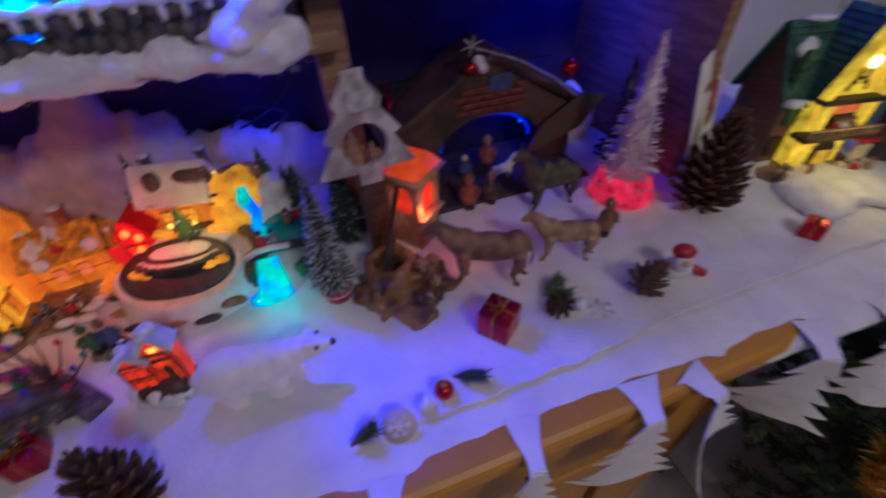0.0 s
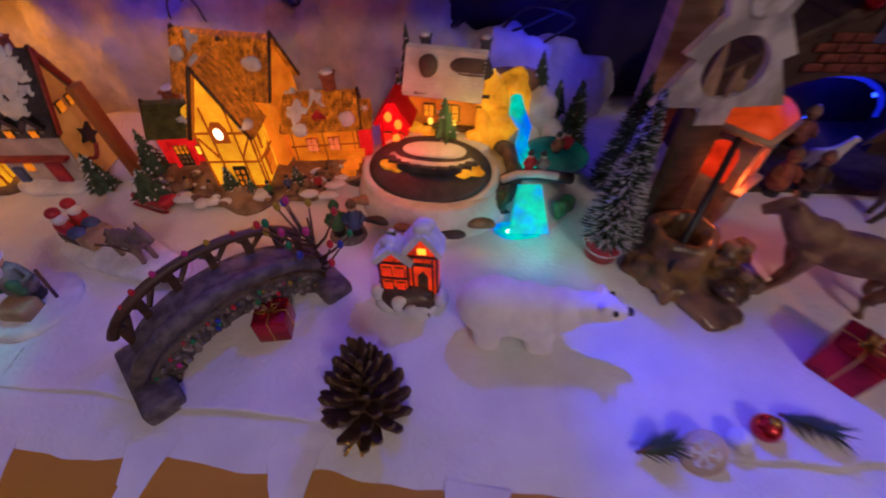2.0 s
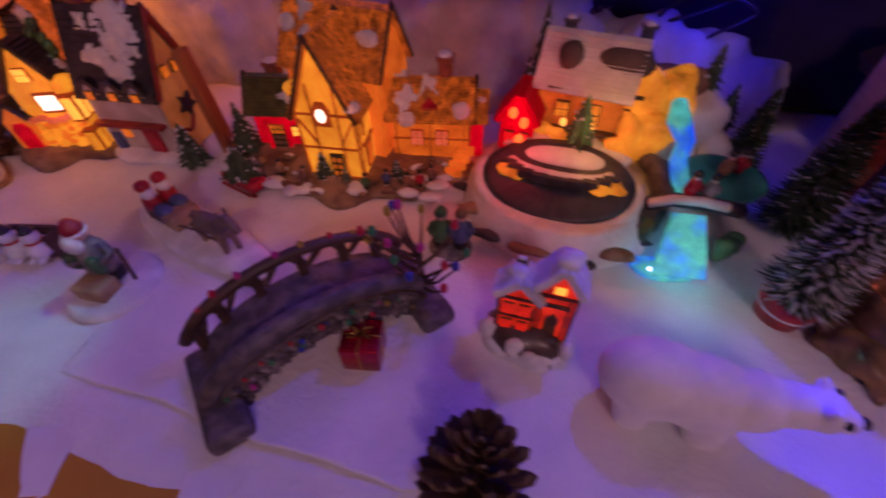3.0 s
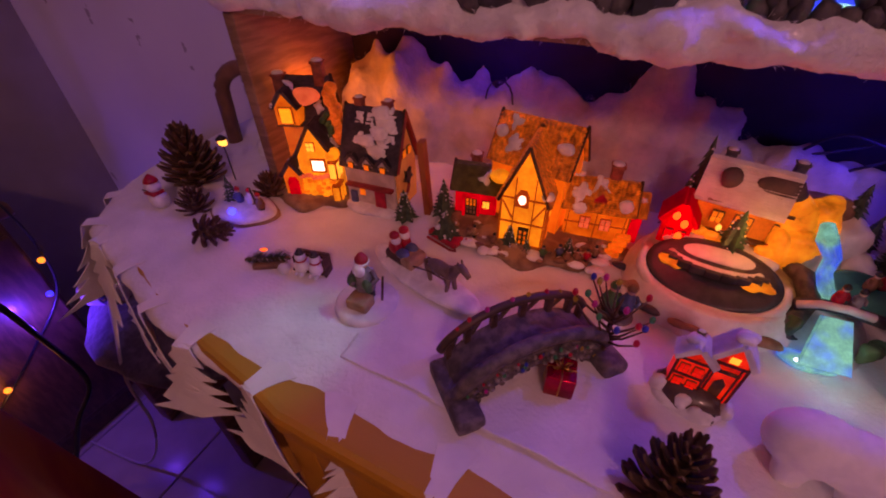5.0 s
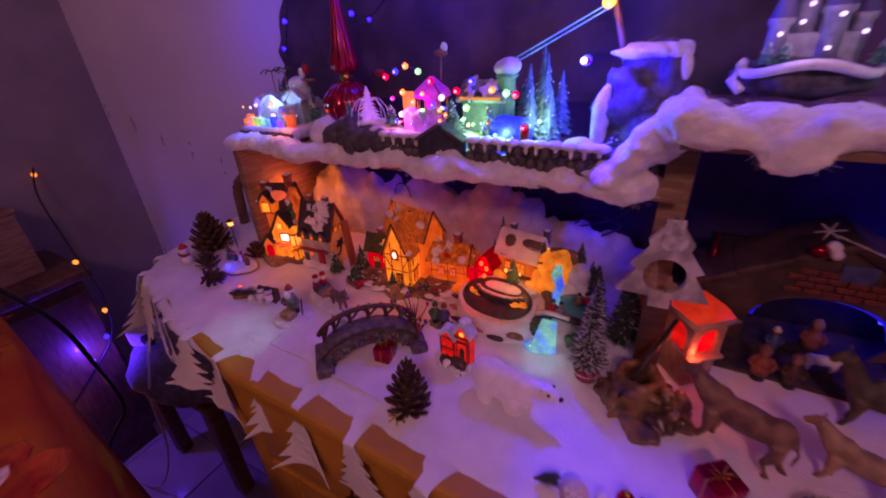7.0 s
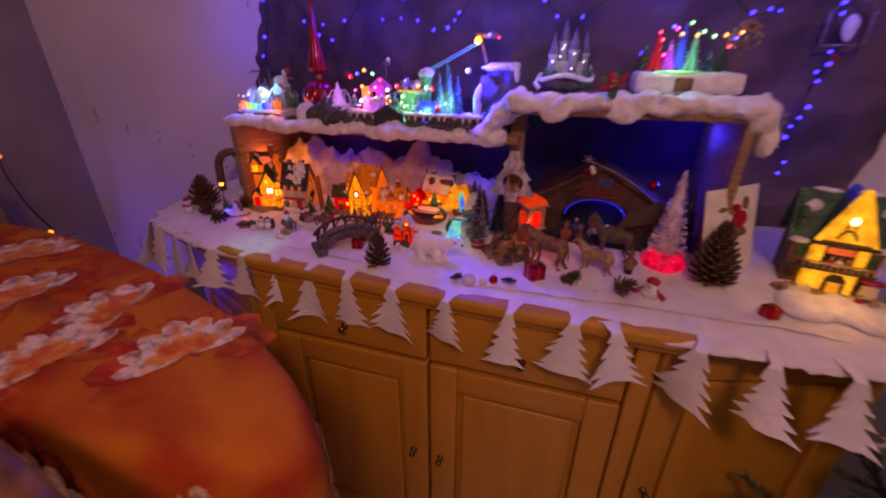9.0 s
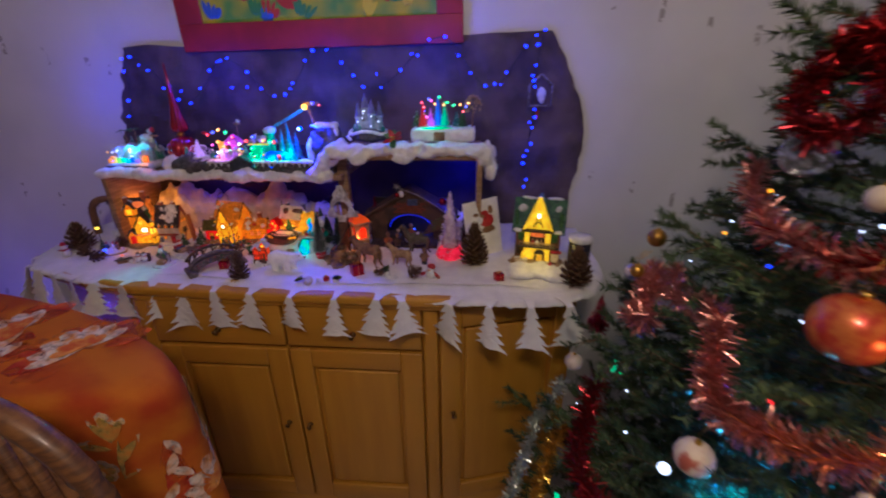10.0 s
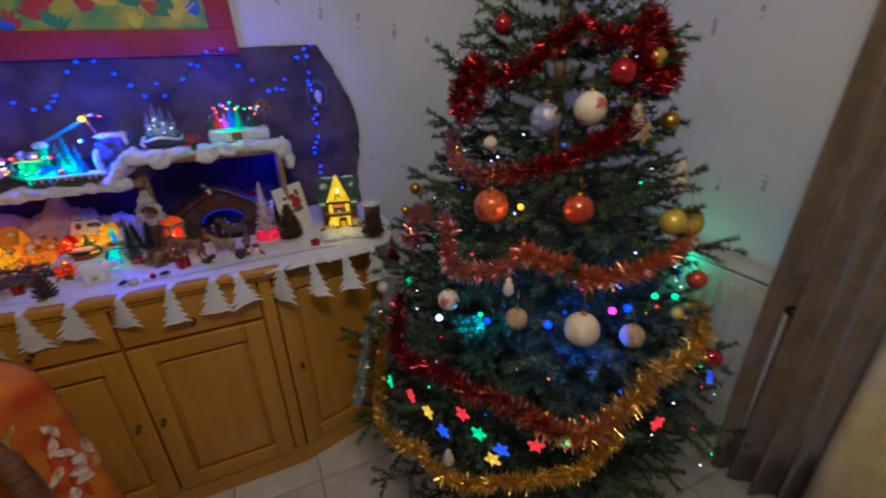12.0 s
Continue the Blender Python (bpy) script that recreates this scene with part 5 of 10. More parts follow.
def far_house():
    ob = thing("village_house", pose(-0.775, 0.385, Z0 - 0.002, 0, 0, 30), "unlit dark porcelain house outside the shelf end", "model house")
    gable_house(ob, "dim", pose(0, 0, 0.034), 0.050, 0.050, 0.100, 0.040, mat("dim_porcelain", (0.30, 0.24, 0.26), 0.5, second=(0.2, 0.15, 0.18), scale=60), DARK_ROOF, 4, 51, 0.004, False)
    Build().ball(GLAZE_SNOW, (0, 0, 0.016), (0.046, 0.042, 0.020), 3, rough=0.2).obj("ground_base", ob)
    window(ob, pose(0, -0.0265, 0.086), 0.018, 0.020, BLACK)
    Build().ball(RED_PAINT, (0.0, -0.027, 0.130), (0.010, 0.006, 0.014), 2).obj("sign", ob, "red round sign")


far_house()
b = Build()
b.tube(mat("bent_wood", (0.25, 0.12, 0.06), 0.5, second=(0.17, 0.08, 0.04), scale=30), [(-0.055 + 0.0, 0, 0)] + [(-0.05 * math.cos(a), 0, 0.09 + 0.045 * math.sin(a)) for a in (math.pi * k / 10 for k in range(11))] + [(0.05, 0, 0)], 0.013, 10)
tagged(b.obj("wooden_arch", at=pose(-0.845, 0.405, Z0 - 0.002, 0, 0, 25)), "bent brown wooden arch behind a pine cone", "ornament")


# ---- musical station with waterfall ----
FALL = glow("lit_water", (0.0, 0.62, 0.44), 1.0, 0.5, 90)
nt = FALL.node_tree
n = nt.nodes.new("ShaderNodeTexNoise")
n.inputs["Scale"].default_value = 34
nt.links.new(nt.nodes["Texture Coordinate"].outputs["Object"], n.inputs["Vector"])
ramp = nt.nodes.new("ShaderNodeValToRGB")
ramp.color_ramp.elements[0].position, ramp.color_ramp.elements[1].position = 0.46, 0.64
ramp.color_ramp.elements[0].color, ramp.color_ramp.elements[1].color = (0.0, 0.66, 0.40, 1), (0.0, 0.10, 1.0, 1)
nt.links.new(n.outputs["Fac"], ramp.inputs["Fac"])
nt.links.new(ramp.outputs["Color"], nt.nodes["Principled BSDF"].inputs["Emission Color"])
STATION_SNOW = mat("station_snow", (0.74, 0.73, 0.70), 0.45, second=(0.62, 0.60, 0.57), scale=60, bump=0.0012)
RED_LED, AMBER_LED = bulb("red_led", (1.0, 0.13, 0.004), 3.0), bulb("amber_led", (1.0, 0.55, 0.04), 2.2)
PATH_GREY = mat("painted_path", (0.055, 0.05, 0.055), 0.5, second=(0.03, 0.028, 0.032), scale=70)


def station():
    ob = thing("musical_village", pose(-0.075, 0.315, Z0 - 0.003, 0, 0, -6), "snowy resin station with an oval track, waterfall and coloured lights", "model house")
    b = Build()
    b.lathe(STATION_SNOW, [(1.0, 0.0), (0.99, 0.010), (0.94, 0.022), (0.84, 0.032), (0.70, 0.028), (0.45, 0.026), (0.05, 0.026)], 40, mx=pose(-0.026, -0.012, 0) @ Matrix.Diagonal((0.088, 0.094, 1, 1)))
    for c, s in ( ((0.060, 0.0, 0.004), (0.055, 0.075, 0.026)), ((-0.03, 0.045, 0.03), (0.060, 0.03, 0.035)), ((0.052, 0.045, 0.030), (0.040, 0.035, 0.040)), ((0.085, -0.03, 0.0), (0.03, 0.05, 0.014))):
        b.ball(STATION_SNOW, c, s, 4, rough=0.18, freq=22)
    b.ball(STATION_SNOW, (-0.030, 0.024, 0.034), (0.060, 0.036, 0.016), 4, rough=0.1, freq=22)
    b.ball(STATION_SNOW, (-0.030, -0.008, 0.038), (0.041, 0.026, 0.010), 4, rough=0.05, freq=22)
    smooth_blend(b.obj("snow_hill", ob), 0.003, 0.5, 2)
    o = Build()
    o.lathe(PATH_GREY, [(0.069, 0.0), (0.070, 0.003), (0.062, 0.004), (0.020, 0.003)], 36, mx=pose(-0.030, -0.038, 0.0400, 24, 0, 0) @ Matrix.Diagonal((0.90, 0.56, 1, 1)))
    o.obj("track_bed", ob, "dark oval track bed")
    # Pools of amber lamp light on the track bed, put in as emission.
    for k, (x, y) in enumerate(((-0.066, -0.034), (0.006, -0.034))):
        Build().ball(LIT_YELLOW, (x, y, 0.0425), (0.017 + 0.003 * k, 0.014, 0.0045), 4, rough=0.5, freq=90).obj("lit_patch", ob, "patch of amber light")
    rim = Build()
    rim.tube(STATION_SNOW, [(-0.030 + 0.066 * math.cos(a), -0.038 + 0.040 * math.sin(a), 0.037 + 0.017 * math.sin(a)) for a in (math.pi * (0.92 + 1.16 * k / 20) for k in range(21))], 0.0058, 10)
    rim.tube(STATION_SNOW, [(-0.030 + 0.042 * math.cos(a), -0.024 + 0.016 * math.sin(a), 0.046) for a in (math.pi * (1.05 + 0.9 * k / 10) for k in range(11))], 0.0045, 10)
    rim.obj("snow_rim", ob, "thick snow rim round the track")
    Build().ball(STATION_SNOW, (-0.030, -0.002, 0.0485), (0.056, 0.027, 0.0085), 4, rough=0.08, freq=30).obj("snow_terrace", ob, "snowy terrace before the inn")
    low_wall = Build().tube(PATH_GREY, [(-0.030 + 0.041 * math.cos(a), -0.022 + 0.017 * math.sin(a) - 0.005, 0.044) for a in (math.pi * (1.08 + 0.84 * k / 8) for k in range(9))], 0.0045, 8).obj("low_wall", ob, "dark low wall")
    for k in range(9):
        a = math.pi * (1.08 + 0.84 * k / 8)
        Build().box(PATH_GREY, (-0.030 + 0.043 * math.cos(a), -0.022 + 0.018 * math.sin(a) - 0.007, 0.046), (0.0135, 0.005, 0.0085), 0.001).obj("stone", low_wall)
    road = Build()
    road.tube(mat("cobbles", (0.12, 0.10, 0.08), 0.6, second=(0.06, 0.05, 0.045), scale=140, bump=0.002), [(0.030, 0.010, 0.050), (0.050, 0.0, 0.044), (0.058, -0.022, 0.034), (0.046, -0.045, 0.022), (0.026, -0.064, 0.012), (-0.004, -0.078, 0.004)], [0.006, 0.010, 0.010, 0.012, 0.010, 0.006], 10)
    road.obj("road", ob, "grey cobbled road")
    # The inn wall carries amber lamp light as weak emission.
    gable_house(ob, "inn", pose(-0.024, 0.046, 0.048, 0, 0, 84), 0.046, 0.072, 0.044, 0.036, glow("inn_wall", (1.0, 0.32, 0.01), 0.30, 0.05, 70), STATION_SNOW, 0, 61, 0.006, False)
    for x, z, w, h in ((-0.040, 0.074, 0.012, 0.014), (-0.016, 0.072, 0.018, 0.020), (0.010, 0.074, 0.012, 0.014)):
        window(ob, pose(x, 0.0225, z), w, h, LIT_YELLOW)
    Build().box(TIMBER, (-0.016, 0.016, 0.058), (0.060, 0.010, 0.003), 0.001).obj("balcony", ob, "dark balcony")
    Build().box(TIMBER, (-0.016, 0.0225, 0.092), (0.078, 0.003, 0.003), 0.0005).obj("eaves_beam", ob)
    for k in range(7):
        a = math.pi * (1.08 + 0.125 * k)
        Build().ball((PATH_GREY, BASE)[k % 2], (-0.026 + 0.084 * math.cos(a), -0.012 + 0.091 * math.sin(a), 0.012 + 0.005 * (k % 2)), (0.017, 0.006, 0.004), 3, rough=0.5, freq=70).obj("patch", ob, "bare painted patch")
    for s, x in ((0.85, 0.004), (0.38, -0.044)):
        Build().ball(mat("bare_roof", (0.09, 0.06, 0.05), 0.6, second=(0.05, 0.035, 0.03), scale=60), (0, 0, 0), (0.026 * s, 0.012, 0.0035), 3, rough=0.5, freq=50, mx=pose(x, 0.0325, 0.1155, 58, 0, 0)).obj("roof_gap", ob, "bare dark roof patch")
    for x in (-0.048, 0.014):
        chimney(ob, pose(x, 0.060, 0.108), 0.010, 0.026, SLATE)
    # Red lamp light on porch walls and roof is emission in their materials.
    gable_house(ob, "porch", pose(-0.074, 0.014, 0.040), 0.030, 0.034, 0.030, 0.022, glow("red_porch", (1.0, 0.006, 0.001), 0.42, 0.0, 75), glow("red_roof", (0.8, 0.006, 0.001), 0.16, 0.0, 80), 0, 62, 0.004, False, "red lit porch")
    for x, z, w, h in ((-0.080, 0.052, 0.009, 0.016), (-0.067, 0.054, 0.008, 0.012)):
        window(ob, pose(x, -0.0045, z), w, h, glow("red_pane", (1.0, 0.03, 0.002), 1.2, 0.4))
    for x, y, z in ((-0.078, -0.006, 0.078), (-0.070, -0.010, 0.056), (-0.068, -0.006, 0.070)):
        Build().ball(RED_LED, (x, y, z), (0.0040, 0.0036, 0.0054), 2).obj("lamp_bulb", ob, "red lamp")
    # Lumps that emit, for the amber lamp light on the snow.
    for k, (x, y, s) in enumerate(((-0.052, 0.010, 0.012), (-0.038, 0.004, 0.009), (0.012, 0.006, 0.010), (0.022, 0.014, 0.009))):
        Build().ball(LIT_YELLOW, (x, y, 0.058), (s, 0.008, 0.006), 3, rough=0.6, freq=80).obj("lit_patch", ob, "amber light on snow")
    for x, y, z in ((-0.036, 0.006, 0.070), (-0.024, 0.010, 0.074), (-0.012, 0.010, 0.066), (0.024, 0.040, 0.110)):
        Build().ball(AMBER_LED, (x, y, z), (0.0028, 0.0028, 0.004), 2).obj("lamp_bulb", ob, "amber lamp")
    # Amber light on the cliff is emission in its material.
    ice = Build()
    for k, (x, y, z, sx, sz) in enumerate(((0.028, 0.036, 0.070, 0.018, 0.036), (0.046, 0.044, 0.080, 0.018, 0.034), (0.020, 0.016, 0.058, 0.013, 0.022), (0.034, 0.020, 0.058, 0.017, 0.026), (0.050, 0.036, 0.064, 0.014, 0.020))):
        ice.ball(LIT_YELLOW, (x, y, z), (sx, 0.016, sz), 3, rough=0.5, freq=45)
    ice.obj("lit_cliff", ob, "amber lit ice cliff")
    rock = Build()
    rock.ball(STATION_SNOW, (0.078, 0.052, 0.058), (0.026, 0.020, 0.034), 3, rough=0.5, freq=40).ball(BROWN, (0.050, 0.062, 0.094), (0.030, 0.012, 0.014), 3, rough=0.6, freq=50).ball(STATION_SNOW, (0.098, 0.034, 0.040), (0.020, 0.024, 0.026), 3, rough=0.4, freq=40)
    rock.obj("cliff", ob, "pale rock cliff")
    f = Build()
    f.tube(FALL, [(0.050, 0.026, 0.092), (0.052, 0.012, 0.084), (0.062, 0.004, 0.070), (0.060, -0.006, 0.058), (0.066, -0.016, 0.046), (0.076, -0.028, 0.038)], [0.006, 0.009, 0.007, 0.0065, 0.007, 0.006], 10, mx=None)
    f.obj("upper_fall", ob, "glowing green upper waterfall")
    f = Build()
    f.prism(FALL, [(-0.011, 0.0), (0.011, 0.0), (0.019, -0.048), (-0.020, -0.048)], -0.003, 0.003, mx=pose(0.070, -0.056, 0.046, -42, 0, 8))
    f.obj("lower_fall", ob, "glowing green lower waterfall")
    Build().ball(FALL, (0.064, -0.080, 0.006), (0.024, 0.012, 0.004), 3, rough=0.3).obj("splash", ob, "glowing splash")
    Build().ball(bulb("cold_led", (0.5, 0.9, 1.0), 4.0), (0.058, -0.086, 0.010), (0.006, 0.003, 0.002), 2).obj("fall_bulb", ob, "bright lamp under the fall")
    Build().lathe(mat("dark_pond", (0.02, 0.30, 0.26), 0.12, second=(0.01, 0.20, 0.20), scale=40, coat=0.5), [(0.030, 0), (0.031, 0.003), (0.028, 0.0042)], 28, mx=pose(0.096, -0.006, 0.047, 16, 0, 0) @ Matrix.Diagonal((1.1, 0.8, 1, 1))).obj("pond", ob, "dark teal skating pond")
    br = Build()
    br.tube(PATH_GREY, [(0.044, -0.040, 0.036), (0.058, -0.042, 0.046), (0.076, -0.044, 0.050), (0.096, -0.040, 0.046), (0.112, -0.030, 0.038)], 0.006, 8)
    br.tube(STATION_SNOW, [(0.044, -0.044, 0.040), (0.058, -0.047, 0.050), (0.076, -0.049, 0.054), (0.096, -0.045, 0.050)], 0.004, 8)
    br.obj("stone_bridge", ob, "small dark bridge over the fall")
    for x, y, c in ((0.080, -0.040, GREY_STONE), (0.096, -0.004, BROWN), (0.106, 0.002, RED_PAINT), (0.014, 0.010, RED_PAINT), (0.068, -0.040, RED_PAINT)):
        figure(x, y, 0.026, c, BLACK, 20, z=0.048, parent=ob)
    small_fir(ob, -0.020, 0.002, 0.050, 0.050, 0.015, GREENP, 0.15, 4)
    small_fir(ob, -0.068, 0.056, 0.030, 0.120, 0.017, FIR, 0.1, 5)
    small_fir(ob, -0.076, 0.040, 0.030, 0.080, 0.014, FIR, 0.1, 9)
    small_fir(ob, 0.074, 0.062, 0.070, 0.058, 0.015, FIR, 0.1, 6)
    small_fir(ob, 0.096, 0.058, 0.060, 0.040, 0.012, FIR, 0.1, 7)
    for x, y in ((0.046, -0.056), (0.104, -0.060), (0.110, -0.052)):
        Build().ball(GREENP, (x, y, 0.022), (0.007, 0.007, 0.011), 3, rough=0.7, freq=90).obj("shrub", ob, "green shrub")
    p = Build()
    for x, y, s in ((-0.046, -0.066, 0.016), (-0.066, -0.055, 0.012), (-0.020, -0.070, 0.014)):
        p.ball(BASE, (x, y, 0.018), (s, 0.004, 0.006), 2, rough=0.5)
    p.obj("bare_ground", ob, "bare ground patch")


station()


# ---- tiny church house ----
def tiny_house():
    ob = thing("lit_tiny_house", pose(-0.118, 0.152, Z0 - 0.003, 0, 0, -4) @ Matrix.Diagonal((0.84, 0.52, 1.26, 1)), "tiny orange lit porcelain house on a snowy round base", "model house")
    Build().ball(mat("dark_brown_base", (0.05, 0.03, 0.028), 0.4, second=(0.09, 0.05, 0.04), scale=60, coat=0.3), (0, -0.004, 0.007), (0.033, 0.044, 0.013), 3, rough=0.2, freq=50).obj("ground_base", ob, "dark brown glazed base")
    Build().lathe(GLAZE_SNOW, [(0.034, 0.0), (0.0375, 0.003), (0.0365, 0.007), (0.031, 0.0095)], 40, at=(0, -0.006, 0), mx=Matrix.Diagonal((1, 1.30, 1, 1)), flute=5, depth=0.05).obj("snow_rim", ob, "white glazed rim")
    for x, y, s in ((-0.006, -0.036, 0.010), (-0.030, -0.018, 0.009), (0.031, -0.022, 0.009), (0.004, -0.046, 0.007)):
        Build().ball(GLAZE_SNOW, (x, y, 0.009), (s, s * 1.3, s * 0.8), 3, rough=0.4, freq=60).obj("snow_patch", ob, "glazed white snow patch")
    b = Build()
    for k in range(4):
        b.box(SLATE, (0.014, -0.044 + 0.007 * k, 0.004 + 0.003 * k), (0.016, 0.009, 0.006), 0.001)
    b.obj("steps", ob, "dark steps")
    gable_house(ob, "left", pose(-0.013, -0.006, 0.010), 0.028, 0.030, 0.032, 0.010, LIT_TINY, GLAZE_SNOW, 0, 71, 0.0035, False)
    gable_house(ob, "right", pose(0.014, 0.000, 0.010), 0.028, 0.032, 0.040, 0.014, LIT_TINY, GLAZE_SNOW, 0, 72, 0.0040, False)
    for x, y, z, sx, sz in ((-0.0265, -0.0215, 0.026, 0.0025, 0.034), (0.0005, -0.0215, 0.026, 0.0025, 0.034), (0.0275, -0.0165, 0.030, 0.0025, 0.040), (-0.013, -0.0215, 0.0275, 0.028, 0.0022), (-0.013, -0.0215, 0.042, 0.028, 0.0022), (0.014, -0.0165, 0.047, 0.028, 0.0022), (0.0045, -0.0165, 0.030, 0.002, 0.036), (0.0235, -0.0165, 0.030, 0.002, 0.036)):
        Build().box(TINY_BEAM, (x, y, z), (sx, 0.0024, sz), 0.0005).obj("beam", ob, "dark red beam")
    Build().box(LIT_WINDOW, (0.014, -0.0168, 0.052), (0.008, 0.002, 0.005), 0.0008).obj("gable_light", ob, "amber lit gable pane")
    for x, z in ((-0.018, 0.052), (0.016, 0.067)):
        Build().ball(GLAZE_SNOW, (x, 0.0, z), (0.009, 0.016, 0.004), 4, rough=0.35, freq=70).obj("roof_cap", ob, "lumpy snow cap")
    for x, y, z in ((-0.019, -0.0218, 0.034), (-0.007, -0.0218, 0.034), (-0.019, -0.0218, 0.020), (-0.007, -0.0218, 0.020)):
        window(ob, pose(x, y, z), 0.009, 0.009, LIT_ORANGE)
    Build().prism(TIMBER, [(-0.005, 0), (0.005, 0), (0.005, 0.013), (0, 0.018), (-0.005, 0.013)], -0.001, 0.001, mx=pose(0.014, -0.0165, 0.016)).obj("front_door", ob, "dark arched door")
    Build().box(TIMBER, (0.014, -0.0165, 0.040), (0.022, 0.002, 0.003)).obj("lintel", ob)
    chimney(ob, pose(-0.016, 0.010, 0.044), 0.006, 0.012, SLATE)


tiny_house()


# ---- frosted tree in a red pot, tall bristle trees behind ----
def bristles(b, z0, h, r0, count, frost, seed):
    """Fine bristles of a bottle-brush tree; a share of them has frosted tips."""
    r = spread(seed)
    for k in range(count):
        u = r.random() ** 1.25
        rr = (r0 * (1 - u) ** 0.85 + 0.002) * r.uniform(0.72, 1.08)
        a = r.uniform(0, 6.283)
        z = z0 + h * u
        out = Vector((math.cos(a), math.sin(a), 0))
        root, tip = Vector((0, 0.0015 * u, z - 0.004)), out * rr + Vector((0, 0, z + r.uniform(-.004, .004)))
        side = Vector((-math.sin(a), math.cos(a), r.uniform(-.6, .6))) * 0.0008
        mid = root.lerp(tip, 0.62)
        vs = [b.bm.verts.new(q) for q in (root, mid + side, mid - side)]
        b.bm.faces.new(vs)
        b._end(vs, FIR, None, False)
        ts = [b.bm.verts.new(q) for q in (mid + 1.3 * side, tip, mid - 1.3 * side)]
        b.bm.faces.new(ts)
        b._end(ts, FROST if r.random() < frost else FIR, None, False)


def potted_tree():
    ob = thing("potted_tree", pose(0.056, 0.203, Z0 - 0.002), "frosted bottle-brush fir tree in a red pot", "tree")
    Build().lathe(RED_PAINT, [(0.014, 0), (0.018, 0.018), (0.019, 0.026), (0.0175, 0.028), (0.004, 0.027)], 20).obj("pot", ob, "red pot")
    Build().lathe(GLAZE_SNOW, [(0.0180, 0.015), (0.0184, 0.0165)], 20).obj("pot_band", ob, "pale band round the pot")
    b = Build()
    b.tube(DARK_WOOD, [(0, 0, 0.02), (0, 0.004, 0.16)], [0.003, 0.001], 8)
    bristles(b, 0.030, 0.132, 0.0265, 3600, 0.48, 77)
    b.obj("bristles", ob, "dark green bristles with white frost")


potted_tree()
for k, (x, y, h, rr) in enumerate(((0.090, 0.300, 0.13, 0.030), (0.040, 0.330, 0.11, 0.026))):
    t = thing("bristle_tree", pose(x, y, Z0 - 0.002), "dark green bristle tree behind the frosted one", "tree", "dark bristle trees")
    b = Build()
    b.tube(DARK_WOOD, [(0, 0, 0), (0, 0, h)], [0.003, 0.001], 8)
    bristles(b, 0.014, h - 0.014, rr, 2200, 0.10, 20 + k)
    b.obj("bristles", t)


# ---- stone well with orange lantern ----
def well():
    ob = thing("stone_well", pose(0.130, 0.180, Z0 - 0.003), "glazed brown rock base with hollow well and steps", "ornament")
    b = Build()
    for c, s in (((-0.004, 0.010, 0.006), (0.050, 0.046, 0.014)), ((0.004, -0.036, 0.004), (0.024, 0.022, 0.011)), ((0.032, -0.006, 0.008), (0.026, 0.022, 0.014)), ((0.020, -0.024, 0.010), (0.016, 0.012, 0.012)),
                 ((0.040, 0.012, 0.016), (0.012, 0.012, 0.018)), ((0.022, 0.002, 0.020), (0.012, 0.010, 0.016)), ((-0.034, 0.000, 0.010), (0.016, 0.020, 0.014)), ((0.046, -0.016, 0.012), (0.008, 0.008, 0.010))):
        b.ball(STONE, c, s, 4, rough=0.45, freq=70)
    smooth_blend(b.obj("rock", ob), 0.0018, 0.4, 1)
    w = Build()
    w.lathe(STONE, [(0.032, 0.0), (0.033, 0.010), (0.031, 0.024), (0.029, 0.034), (0.026, 0.039), (0.020, 0.038), (0.018, 0.026), (0.017, 0.012), (0.004, 0.008)], 26, at=(-0.010, 0.020, 0.002), flute=5, depth=0.07)
    for v in w.bm.verts:
        v.co += 0.004 * noise.noise_vector(v.co * 60)
    w.obj("well_ring", ob, "hollow stone well ring")
    for k, (x, y, z) in enumerate(((0.012, -0.008, 0.030), (0.024, 0.004, 0.036), (0.040, 0.006, 0.034), (0.034, -0.014, 0.022), (0.010, -0.028, 0.018))):
        Build().box(TAN if k % 2 else STONE, (0, 0, 0), (0.014, 0.011, 0.009), 0.003, mx=pose(x, y, z, 10 * k, 14, 25 * k)).obj("stone", ob)


well()


